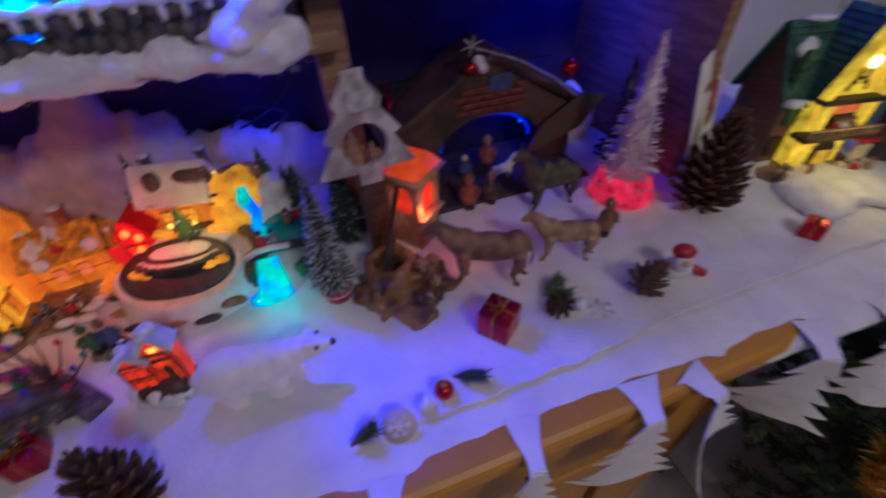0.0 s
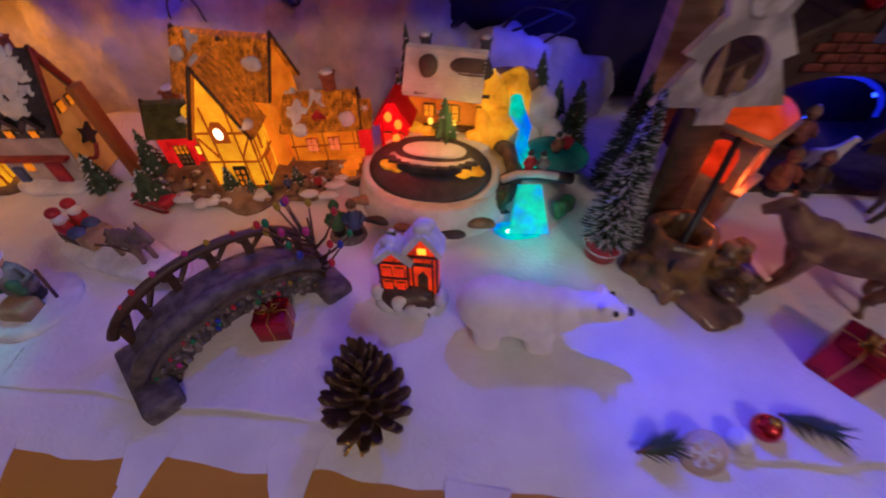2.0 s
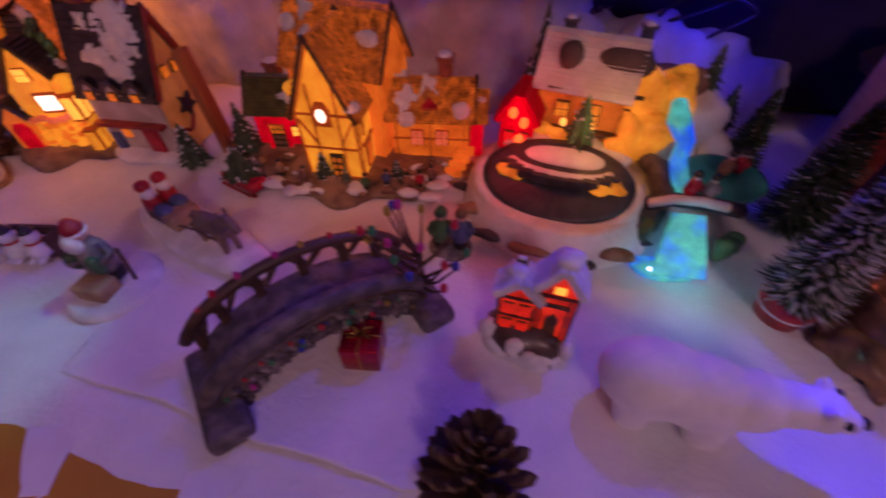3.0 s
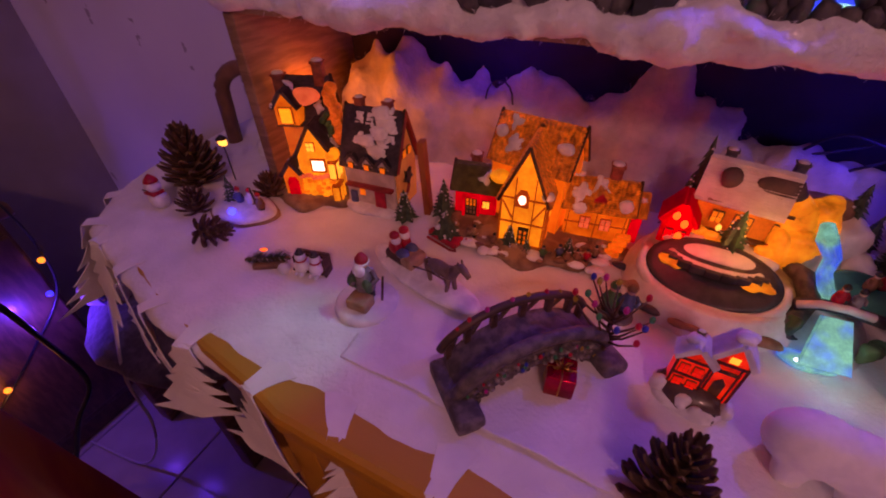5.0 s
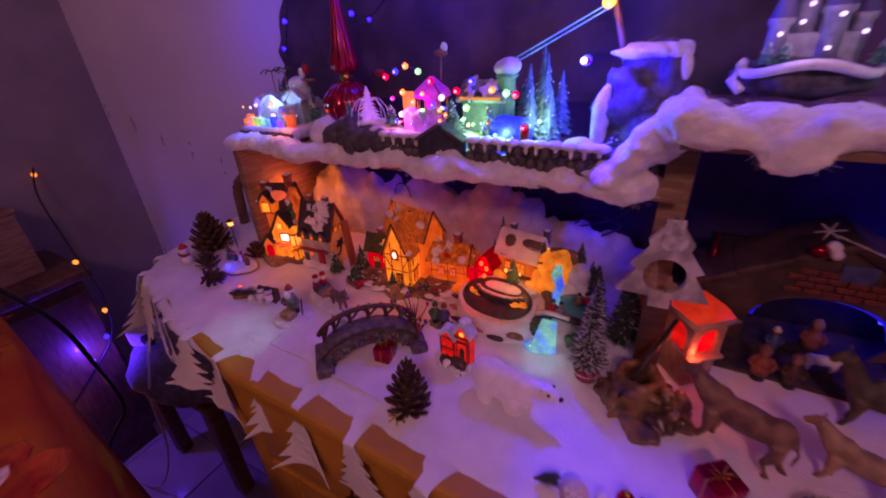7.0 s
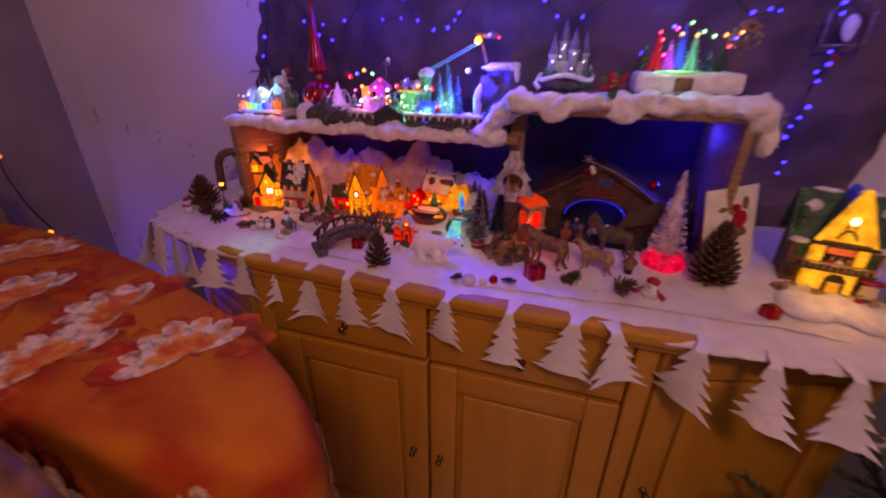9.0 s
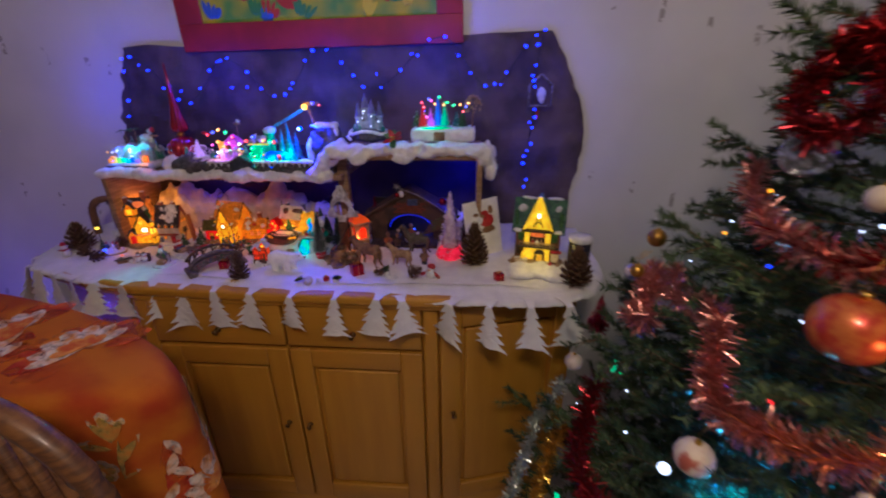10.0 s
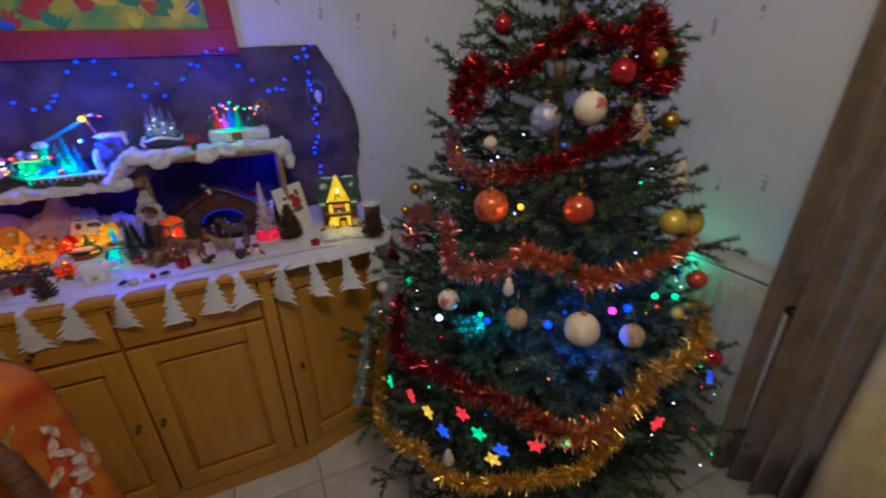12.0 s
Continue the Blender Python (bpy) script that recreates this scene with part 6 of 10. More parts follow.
def lantern():
    ob = thing("lantern_house", pose(0.174, 0.272, Z0 - 0.003, 0, 0, 40), "small orange lit lantern house with a domed roof", "lantern")
    pale = mat("pale_terracotta", (0.52, 0.33, 0.19), 0.6, second=(0.36, 0.21, 0.12), scale=60, bump=0.001)
    Build().box(pale, (0, 0, 0.026), (0.046, 0.046, 0.052), 0.004).obj("pedestal", ob)
    Build().box(LIT_ORANGE, (0, 0, 0.075), (0.034, 0.034, 0.050), 0.002).obj("lit_core", ob, "glowing orange panes")
    n = 12
    arch = [(0.014 * math.cos(math.pi * k / n), 0.030 + 0.014 * math.sin(math.pi * k / n)) for k in range(n + 1)]
    face = [(-0.023, 0), (-0.014, 0)] + arch[::-1] + [(0.014, 0), (0.023, 0), (0.023, 0.053), (-0.023, 0.053)]
    for a in (0, 90, 180, 270):
        Build().prism(pale, face, -0.024, -0.019, mx=pose(0, 0, 0.050, 0, 0, a)).obj("arched_side", ob, "pale side with an arched opening")
    Build().lathe(glow("orange_roof", (1.0, 0.085, 0.004), 0.62, 0.25, 30), [(0.039, 0.0), (0.038, 0.004), (0.031, 0.012), (0.022, 0.019), (0.011, 0.024), (0.002, 0.026)], 4, at=(0, 0, 0.107), mx=pose(0, 0, 0, 0, 0, 45)).obj("roof", ob, "glowing domed roof")
    Build().lathe(pale, [(0.030, 0), (0.043, 0.001), (0.045, 0.005), (0.039, 0.007)], 4, at=(0, 0, 0.102), mx=pose(0, 0, 0, 0, 0, 45)).obj("eave", ob, "pale eave")
    Build().box(pale, (0, -0.026, 0.050), (0.050, 0.010, 0.005), 0.002).obj("sill", ob, "pale sill")


lantern()
b = Build()
b.tube(BLACK, [(0.093, 0.158, Z0), (0.122, 0.198, Z0 + 0.052), (0.149, 0.240, Z0 + 0.104)], [0.0030, 0.0032, 0.0030], 8)
tagged(b.obj("black_stake", at=pose(0, 0, 0)), "thin black stake leaning on the rock base", "stake")


# ---- wooden tree plaque ----
def plaque():
    V = pose(0, 0, -0.050) @ Matrix.Diagonal((1.04, 1, 1.25, 1))
    ob = thing("tree_plaque", pose(0.125, 0.246, Z0 - 0.002, -3, 0, 4), "whitewashed wooden tree plaque with round cut-out on a post", "ornament")
    wood = mat("whitewash", (0.60, 0.56, 0.54), 0.7, second=(0.30, 0.27, 0.26), scale=42, bump=0.0006)
    bark = mat("frosted_bark", (0.30, 0.27, 0.26), 0.8, second=(0.60, 0.58, 0.58), scale=90, bump=0.002)
    half = [(0.012, 0.130), (0.012, 0.142), (0.052, 0.143), (0.030, 0.172), (0.040, 0.174), (0.020, 0.196), (0.028, 0.198), (0.006, 0.224)]
    outer = half + [(-x, z) for x, z in half[::-1]]
    n = 40
    b = Build()
    for y0, y1 in ((-0.004, 0.004),):
        def hit(a):
            best = 1.0
            dx, dz = math.cos(a), math.sin(a)
            for (xa, za), (xb, zb) in zip(outer, outer[1:] + outer[:1]):
                ex, ez = xb - xa, zb - za
                den = dx * ez - dz * ex
                if abs(den) < 1e-9:
                    continue
                t = (xa * ez - (za - 0.166) * ex) / den
                s = (xa * dz - (za - 0.166) * dx) / den
                if t > 0.02 and -1e-6 <= s <= 1 + 1e-6:
                    best = min(best, t)
            return (best * dx, 0.166 + best * dz)
        rim = [hit(6.283 * k / 120) for k in range(120)]
        inner = [(0.0235 * math.cos(6.283 * k / 120), 0.166 + 0.0190 * math.sin(6.283 * k / 120)) for k in range(120)]
        rings = [[b.bm.verts.new((x, y, z)) for x, z in pts] for y, pts in ((y0, rim), (y0, inner), (y1, inner), (y1, rim))]
        for a, c in zip(rings, rings[1:] + rings[:1]):
            for k in range(120):
                b.bm.faces.new((a[k], a[(k + 1) % 120], c[(k + 1) % 120], c[k]))
        b._end([v for q in rings for v in q], wood, None, False)
    b.obj("board", ob, at=V)
    t = Build()
    t.box(bark, (0, -0.0045, 0.212), (0.020, 0.003, 0.030), 0.001, mx=pose(0, 0, 0)).ball(bark, (0.002, -0.005, 0.207), (0.015, 0.002, 0.013), 3, rough=0.4)
    t.obj("bark_patch", ob, "frosted bark patch", at=V)
    Build().ball(BLUEP, (0, 0, 0.228), (0.006, 0.006, 0.007), 2).obj("top_bead", ob, "blue bead")
    c = Build()
    c.prism(TAN, [(-0.018, 0.145), (-0.004, 0.145), (-0.006, 0.160), (-0.009, 0.176), (-0.012, 0.182), (-0.015, 0.170)], -0.001, 0.001)
    c.prism(TAN, [(0.004, 0.145), (0.006, 0.145), (0.007, 0.152), (0.013, 0.152), (0.014, 0.145), (0.016, 0.145), (0.016, 0.158), (0.010, 0.160), (0.008, 0.168), (0.004, 0.164)], -0.001, 0.001)
    c.obj("cutout", ob, "pale fir and animal cut-out shapes", at=V)
    Build().box(DARK_WOOD, (0, 0.006, 0.060), (0.030, 0.016, 0.124), 0.002).obj("post", ob, "dark post")


plaque()


# ---- stable and its animals ----
def stable():
    ob = thing("stable", pose(0.328, 0.405, Z0 - 0.002) @ Matrix.Diagonal((1.15, 1, 1.16, 1)), "dark wooden nativity stable with bark roof and blue lights", "stable")
    rock = mat("stable_wood", (0.10, 0.055, 0.038), 0.7, second=(0.05, 0.028, 0.02), scale=30, bump=0.003)
    b = Build()
    n = 24
    arch = [(0.072 * math.cos(math.pi * k / n), 0.040 + 0.046 * math.sin(math.pi * k / n)) for k in range(n + 1)]
    outer = [(0.125, 0.0), (0.125, 0.078), (0.0, 0.150), (-0.125, 0.078), (-0.125, 0.0), (-0.072, 0.0)] + arch[::-1] + [(0.072, 0.0)]
    b.prism(rock, outer, -0.030, -0.018)
    b.obj("front_wall", ob)
    # Dark sheet added over the cotton to darken the ground at the stable.
    Build().box(mat("dark_floor", (0.07, 0.045, 0.03), 0.9, second=(0.035, 0.022, 0.018), scale=90, bump=0.003), (0.0, -0.030, 0.003), (0.240, 0.150, 0.008), 0.003).obj("stable_floor", ob, "dark sheet over the stable ground")
    Build().box(BLACK, (0, 0.050, 0.060), (0.25, 0.008, 0.12)).obj("back_wall", ob)
    for s in (-1, 1):
        Build().box(rock, (s * 0.121, 0.014, 0.040), (0.010, 0.068, 0.078)).obj("side_wall", ob)
        roof = Build().box(rock, (0, 0, 0), (0.166, 0.096, 0.004), 0.001, mx=pose(s * 0.0725, 0.010, 0.112, 0, s * 30, 0)).obj("roof", ob, "bark roof slope")
        for k in range(6):
            u = (k + 0.5) * 0.028
            Build().box(rock, (0, 0, 0), (0.030, 0.104, 0.009), 0.003, mx=pose(s * u * 0.866, 0.010, 0.160 - u * 0.5 + 0.001 * (k % 2), 0, s * 30, 0)).obj("plank", roof)
    w = Build()
    frosty = mat("frosted_branch", (0.42, 0.40, 0.42), 0.7, second=(0.28, 0.24, 0.24), scale=120, bump=0.001)
    w.tube(frosty, [(-0.028, -0.044, 0.172), (0.03, -0.045, 0.150), (0.08, -0.046, 0.122), (0.148, -0.048, 0.068)], [0.0010, 0.0013, 0.0013, 0.0018], 8)
    for k in range(6):
        w.tube(frosty, [(-0.032, -0.045, 0.175), (-0.032 + 0.013 * math.cos(1.047 * k + 0.3), -0.046, 0.175 + 0.011 * math.sin(1.047 * k + 0.3))], [0.0016, 0.0008], 6)
    w.obj("roof_snow", ob, "snowy branch along the roof")
    dark_brick = mat("dark_brick", (0.20, 0.05, 0.03), 0.7, second=(0.13, 0.03, 0.02), scale=120, bump=0.0015)
    for row in range(4):
        for k in range(5):
            x = -0.040 + 0.018 * k + (0.009 if row % 2 else 0)
            if row < 3 or not (-0.012 < x < 0.030):
                Build().box(dark_brick, (x, -0.032, 0.094 + 0.0085 * row), (0.0165, 0.004, 0.0072), 0.001).obj("brick", ob)
    Build().box(BLUEP, (0.010, -0.0325, 0.125), (0.030, 0.004, 0.020), 0.001).obj("gable_window", ob, "blue gable window")
    led = bulb("blue_led", (0.04, 0.10, 1.0), 4.0)
    for x, y, z in ((-0.030, -0.020, 0.083), (0.055, -0.008, 0.060), (0.010, 0.0, 0.030), (0.030, 0.010, 0.078)):
        Build().ball(led, (x, y, z), 0.0024, 2).obj("led", ob, "blue lamp")
    Build().tube(bulb("blue_tube", (0.02, 0.03, 0.9), 0.6), [(0.066 * math.cos(math.pi * k / 12), -0.014, 0.040 + 0.041 * math.sin(math.pi * k / 12)) for k in range(13)], 0.0022, 6).obj("light_tube", ob, "blue light tube")
    leaf = Build()
    leaf.prism(mat("dull_leaf", (0.06, 0.09, 0.03), 0.6, second=(0.10, 0.05, 0.03), scale=30), [(-0.05, 0), (-0.02, 0.022), (0.03, 0.030), (0.055, 0.012), (0.02, -0.006)], -0.001, 0.001, mx=pose(0.100, -0.050, 0.050, 0, -22, 0) @ Matrix.Scale(1.25, 4))
    leaf.obj("leaf", ob, "dull green leaf")


stable()


def beast(x, y, turn, L, m, label, hump=0, head_up=0.5, name="animal_figurine"):
    """A plain four-legged resin figurine: one mesh."""
    b = Build()
    h = 0.88 * L
    b.ball(m, (-0.02 * L, 0, 0.63 * h), (0.40 * L, 0.155 * L, 0.185 * L), 3)
    b.ball(m, (0.27 * L, 0, 0.68 * h), (0.17 * L, 0.14 * L, 0.20 * L), 3)
    b.ball(m, (-0.30 * L, 0, 0.66 * h), (0.16 * L, 0.15 * L, 0.18 * L), 3)
    b.tube(m, [(0.34 * L, 0, 0.72 * h), (0.47 * L, 0, (0.78 + 0.30 * head_up) * h), (0.55 * L, 0, (0.84 + 0.42 * head_up) * h)], [0.15 * L, 0.11 * L, 0.085 * L], 10)
    b.ball(m, (0.58 * L, 0, (0.84 + 0.44 * head_up) * h), (0.10 * L, 0.075 * L, 0.08 * L), 2)
    b.tube(m, [(0.60 * L, 0, (0.84 + 0.43 * head_up) * h), (0.72 * L, 0, (0.76 + 0.38 * head_up) * h)], [0.065 * L, 0.045 * L], 10)
    for s in (-1, 1):
        b.ball(m, (0.55 * L, s * 0.095 * L, (0.92 + 0.46 * head_up) * h), (0.022 * L, 0.055 * L, 0.03 * L), 2)
        for q, f in ((0.27, 0.04), (-0.33, -0.07)):
            b.tube(m, [(q * L, s * 0.09 * L, 0.60 * h), ((q + 0.4 * f) * L, s * 0.10 * L, 0.42 * h), ((q - 0.3 * f + 0.03 * s) * L, s * 0.095 * L, 0.22 * h), ((q + f + 0.05 * s) * L, s * 0.09 * L, 0.03 * h)], [0.105 * L, 0.072 * L, 0.042 * L, 0.036 * L], 8)
            b.ball(m, ((q + f + 0.06 * s) * L, s * 0.09 * L, 0.025 * h), (0.050 * L, 0.040 * L, 0.028 * L), 2)
    b.tube(m, [(-0.44 * L, 0, 0.74 * h), (-0.50 * L, 0, 0.5 * h), (-0.48 * L, 0, 0.3 * h)], 0.022 * L, 6)
    for k in range(hump):
        b.ball(m, (-0.12 * L + 0.26 * L * k, 0, 0.80 * h), (0.12 * L, 0.10 * L, 0.17 * L), 3)
    ob = b.obj(name, at=pose(x, y, Z0 - 0.003, 0, 0, turn))
    smooth_blend(ob, 0.0017, 0.5, 4)
    return tagged(ob, label, "figurine")


beast(0.227, 0.161, 157, 0.100, BROWN, "brown resin ox figurine on cotton snow", 0, 0.22)
beast(0.331, 0.160, 158, 0.078, TAN, "tan resin donkey figurine behind an ox", 0, 0.30)
beast(0.372, 0.262, 178, 0.088, mat("camel_resin", (0.10, 0.085, 0.055), 0.6, second=(0.06, 0.05, 0.03), scale=60), "dark olive resin camel figurine before a stable", 2, 0.9)
beast(0.335, 0.345, 10, 0.045, GLAZE_SNOW, "small white sheep figurine inside the stable")
for x, y, h, c, hat, l in ((0.402, 0.178, 0.056, BROWN, BROWN, "small dark brown kneeling resin figurine"), (0.262, 0.300, 0.060, BRICK, BROWN, "small robed resin figurine near a lantern"), (0.296, 0.300, 0.056, DARK_WOOD, BROWN, "small dark robed figurine"),
                           (0.330, 0.388, 0.060, BRICK, TAN, "small red robed figurine inside the stable"), (0.285, 0.372, 0.044, BLUEP, CREAM, "small blue robed figurine inside the stable")):
    figure(x, y, h, c, hat, 0, l, face=BROWN)


def ornaments_on_stable():
    for x, y, z, rr, m, l in ((0.290, 0.362, 1.124, 0.009, RED_FOIL, "small shiny red bauble on the stable roof"), (0.303, 0.364, 1.131, 0.008, FLUFF, "white pompon on the stable roof"), (0.306, 0.358, 1.124, 0.007, FLUFF, "white pompon on the stable roof"), (0.447, 0.366, 1.100, 0.013, RED_FOIL, "shiny red bauble near the shelf end")):
        tagged(Build().ball(m, (0, 0, 0), rr, 3, rough=0.0 if m is RED_FOIL else 0.15, freq=120).obj("bauble", at=pose(x, y, z)), l, "bauble")


ornaments_on_stable()
wool("cotton_bank", [((0.47, 0.49, 0.98), (0.04, 0.03, 0.05)), ((0.52, 0.44, 0.98), (0.03, 0.04, 0.05))], "white cotton tufts behind the stable", 0.006, 11)


# ---- tinsel cones ----
def tinsel_cone(x, y, z, h, r0, m, label, seed, dense=900, base=None):
    ob = thing("tinsel_tree", pose(x, y, z), label, "tree")
    if base:
        Build().lathe(base, [(r0 * 0.95, 0), (r0, 0.2 * r0), (r0 * 0.8, 0.7 * r0), (r0 * 0.5, 0.9 * r0)], 24).obj("lit_base", ob, "glowing acrylic base")
    r = spread(seed)
    b = Build()
    b.lathe(m, [(r0 * 0.72, 0), (r0 * 0.05, h * 0.97)], 18)
    for k in range(dense):
        u = r.random() ** 1.2
        rr = r0 * (1 - u) + 0.0025
        a = r.uniform(0, 6.283)
        zz = h * u + r.uniform(-.002, .003)
        p = Vector((rr * 0.7 * math.cos(a), rr * 0.7 * math.sin(a), zz))
        q = Vector((rr * 1.03 * math.cos(a + r.uniform(-.2, .2)), rr * 1.03 * math.sin(a + r.uniform(-.2, .2)), zz + r.uniform(-.003, .006)))
        s = Vector((-math.sin(a), math.cos(a), r.uniform(-1, 1))) * 0.0013
        vs = [b.bm.verts.new(v) for v in (p - s, p + s, q + s, q - s)]
        b.bm.faces.new(vs)
        b._end(vs, m, None, False)
    b.obj("tinsel", ob)
    return ob


ICE = mat("frosted_acrylic", (0.78, 0.66, 0.74), 0.25, second=(0.66, 0.52, 0.64), scale=80, bump=0.001, coat=0.5)
tinsel_cone(0.480, 0.245, Z0 - 0.002, 0.222, 0.046, ICE, "frosted acrylic cone tree glowing red at its foot", 3, 700, glow("red_glow_foot", (1.0, 0.020, 0.060), 0.9, 0.10, 70))
tinsel_cone(0.192, 0.430, Z0 - 0.002, 0.150, 0.026, mat("dark_red_tinsel", (0.28, 0.01, 0.05), 0.3, 0.6, second=(0.14, 0.005, 0.03), scale=90), "dark red tinsel cone tree behind the lantern", 4, 500)
tinsel_cone(0.530, 0.330, Z0 - 0.002, 0.160, 0.028, mat("brown_tinsel", (0.07, 0.04, 0.04), 0.4, 0.4, second=(0.03, 0.02, 0.02), scale=90), "dark brown bristle cone tree by the shelf end", 5, 500)


tinsel_cone(0.876, -0.090, 0.905, 0.095, 0.026, mat("wine_tinsel", (0.34, 0.012, 0.04), 0.3, 0.6, second=(0.18, 0.006, 0.03), scale=90), "dark red tinsel cone tree hung before the sideboard", 6, 500)


# ---- card, chalet, jar ----
def card():
    ob = thing("greeting_card", pose(0.602, 0.228, Z0 - 0.002, -10, -4, 31), "white greeting card with a red painted motif leaning upright", "card")
    Build().box(PAPER, (0, 0, 0.100), (0.128, 0.002, 0.190), 0.0006).obj("sheet", ob)
    b = Build()
    for m, x, z, sx, sz in ((RED_PAINT, 0.018, 0.125, 0.026, 0.020), (RED_PAINT, 0.010, 0.150, 0.014, 0.010), (TAN, 0.002, 0.142, 0.010, 0.008), (BROWN, 0.020, 0.098, 0.024, 0.012), (GLAZE_SNOW, -0.006, 0.130, 0.014, 0.012), (BROWN, -0.022, 0.150, 0.012, 0.006), (BROWN, 0.034, 0.160, 0.008, 0.014)):
        b.ball(m, (x, -0.0014, z), (sx, 0.0012, sz), 3, rough=0.3, freq=60)
    b.obj("motif", ob, "painted red and brown motif")


card()


LIT_CHALET = glow("lit_chalet_wall", (1.0, 0.60, 0.010), 0.95, 0.30, 60)


def chalet():
    ob = thing("lit_chalet", pose(0.760, 0.222, Z0 + 0.006, 0, 0, -12), "yellow lit chalet with a steep green roof and snowy balcony", "model house")
    wall_m = mat("chalet_wall", (0.20, 0.095, 0.045), 0.6, second=(0.12, 0.055, 0.03), scale=60, stretch=(1, 1, 6), bump=0.001)
    roof_m = mat("green_chalet_roof", (0.045, 0.15, 0.085), 0.45, second=(0.02, 0.07, 0.06), scale=60, bump=0.001)
    dark = mat("chalet_beam", (0.05, 0.03, 0.022), 0.6, second=(0.025, 0.016, 0.012), scale=60)
    gable_house(ob, "main", pose(0, 0.014, 0.010, 0, 0, 90), 0.086, 0.134, 0.098, 0.086, wall_m, roof_m, 0, 81, 0.012, False, "brown boarded walls")
    # Front gable, edge boards, columns and yellow figure carry lamp light as emission.
    gable_house(ob, "front", pose(0, -0.020, 0.010), 0.078, 0.056, 0.104, 0.098, LIT_CHALET, roof_m, 0, 82, 0.006, False, "yellow lit front gable")
    y = -0.0495
    L, ang = math.hypot(0.039, 0.098), math.degrees(math.atan2(0.039, 0.098))
    for s in (-1, 1):
        Build().box(LIT_CHALET, (0, 0, 0), (0.007, 0.012, L + 0.008), 0.001, mx=pose(s * 0.0215, y - 0.004, 0.165, 0, -s * ang, 0)).obj("barge_board", ob, "glowing yellow edge board")
        Build().box(LIT_CHALET, (s * 0.031, y - 0.006, 0.092), (0.012, 0.010, 0.040), 0.002).obj("lit_column", ob, "glowing balcony column")
        Build().box(GREENP, (s * 0.050, -0.031, 0.090), (0.018, 0.005, 0.036), 0.001).obj("shutter", ob, "green shutter")
        Build().box(dark, (s * 0.056, -0.0315, 0.040), (0.016, 0.004, 0.030), 0.001).obj("side_window", ob, "dark side window")
        for k in range(5):
            Build().ball(GREENP, (s * 0.0665, -0.026 + 0.002 * (k % 2), 0.112 + 0.013 * k), (0.007, 0.006, 0.009), 2, rough=0.5, freq=150).obj("garland_tuft", ob, "green garland tuft")
    Build().box(dark, (0, y - 0.006, 0.114), (0.096, 0.018, 0.006), 0.0015).obj("gable_beam", ob, "dark beam under the gable")
    Build().box(dark, (0, y - 0.009, 0.066), (0.110, 0.026, 0.006), 0.0015).obj("balcony_floor", ob, "dark balcony floor")
    bal = Build().box(TAN, (0, y - 0.021, 0.080), (0.104, 0.003, 0.003), 0.001).obj("balcony_rail", ob, "tan balcony rail")
    for k in range(11):
        Build().box(TAN, (-0.050 + 0.010 * k, y - 0.021, 0.074), (0.0022, 0.0024, 0.012)).obj("baluster", bal)
    Build().box(dark, (0, y - 0.001, 0.090), (0.046, 0.004, 0.036), 0.001).obj("balcony_window", ob, "dark balcony window")
    Build().box(glow("rose_pane", (1.0, 0.20, 0.04), 0.55, 0.2, 90), (0, y - 0.003, 0.100), (0.040, 0.003, 0.013), 0.001).obj("pane", ob, "rosy lit pane")
    for x, c in ((-0.012, RED_PAINT), (0.0, GLAZE_SNOW), (0.012, BROWN)):
        figure(x, y - 0.013, 0.024, c, BROWN, 0, z=0.069, parent=ob)
    Build().ball(LIT_BULB, (0, y - 0.004, 0.160), (0.006, 0.004, 0.008), 2).obj("bulb_glow", ob, "bright bulb in the gable")
    Build().tube(dark, [(0.013 * math.cos(a), y - 0.001, 0.124 + 0.016 * math.sin(a)) for a in (math.pi * k / 10 for k in range(11))], 0.0018, 6).obj("gable_arch", ob, "dark arched frame")
    for x in (-0.006, 0.006):
        Build().box(dark, (x, y - 0.001, 0.142), (0.0016, 0.003, 0.020)).obj("gable_strut", ob)
    Build().prism(dark, [(-0.016, 0.0), (0.016, 0.0), (0.016, 0.030), (0.008, 0.040), (-0.008, 0.040), (-0.016, 0.030)], y - 0.002, y + 0.001, mx=pose(0.010, 0, 0.012)).obj("doorway", ob, "dark arched doorway")
    Build().box(glow("door_pane", (1.0, 0.55, 0.02), 0.5, 0.2, 90), (0.010, y - 0.003, 0.026), (0.020, 0.002, 0.022), 0.001).obj("door", ob, "dim lit door")
    for x, y2, s in ((-0.036, 0.004, (0.024, 0.018, 0.014)), (-0.056, -0.002, (0.014, 0.014, 0.010)), (0.036, 0.002, (0.012, 0.012, 0.010))):
        Build().box(CREAM, (x, y - 0.018 + y2, 0.012 + s[2] / 2), s, 0.003).obj("stone_step", ob, "cream stone step")
    Build().cone(LIT_CHALET, (-0.040, y - 0.014, 0.026), 0.006, 0.002, 0.022, 10).obj("candle_figure", ob, "glowing small figure")
    Build().box(CREAM, (0.056, y - 0.014, 0.034), (0.024, 0.004, 0.026), 0.001, mx=None).obj("sign_board", ob, "cream sign board")
    Build().box(RED_PAINT, (0.058, y - 0.012, 0.054), (0.030, 0.014, 0.006), 0.002, mx=None).obj("sign_roof", ob, "red sign roof")
    for x, c in ((0.044, RED_PAINT), (0.066, TAN), (-0.066, BROWN)):
        figure(x, y - 0.028, 0.026, c, BROWN, 10, z=0.008, parent=ob)
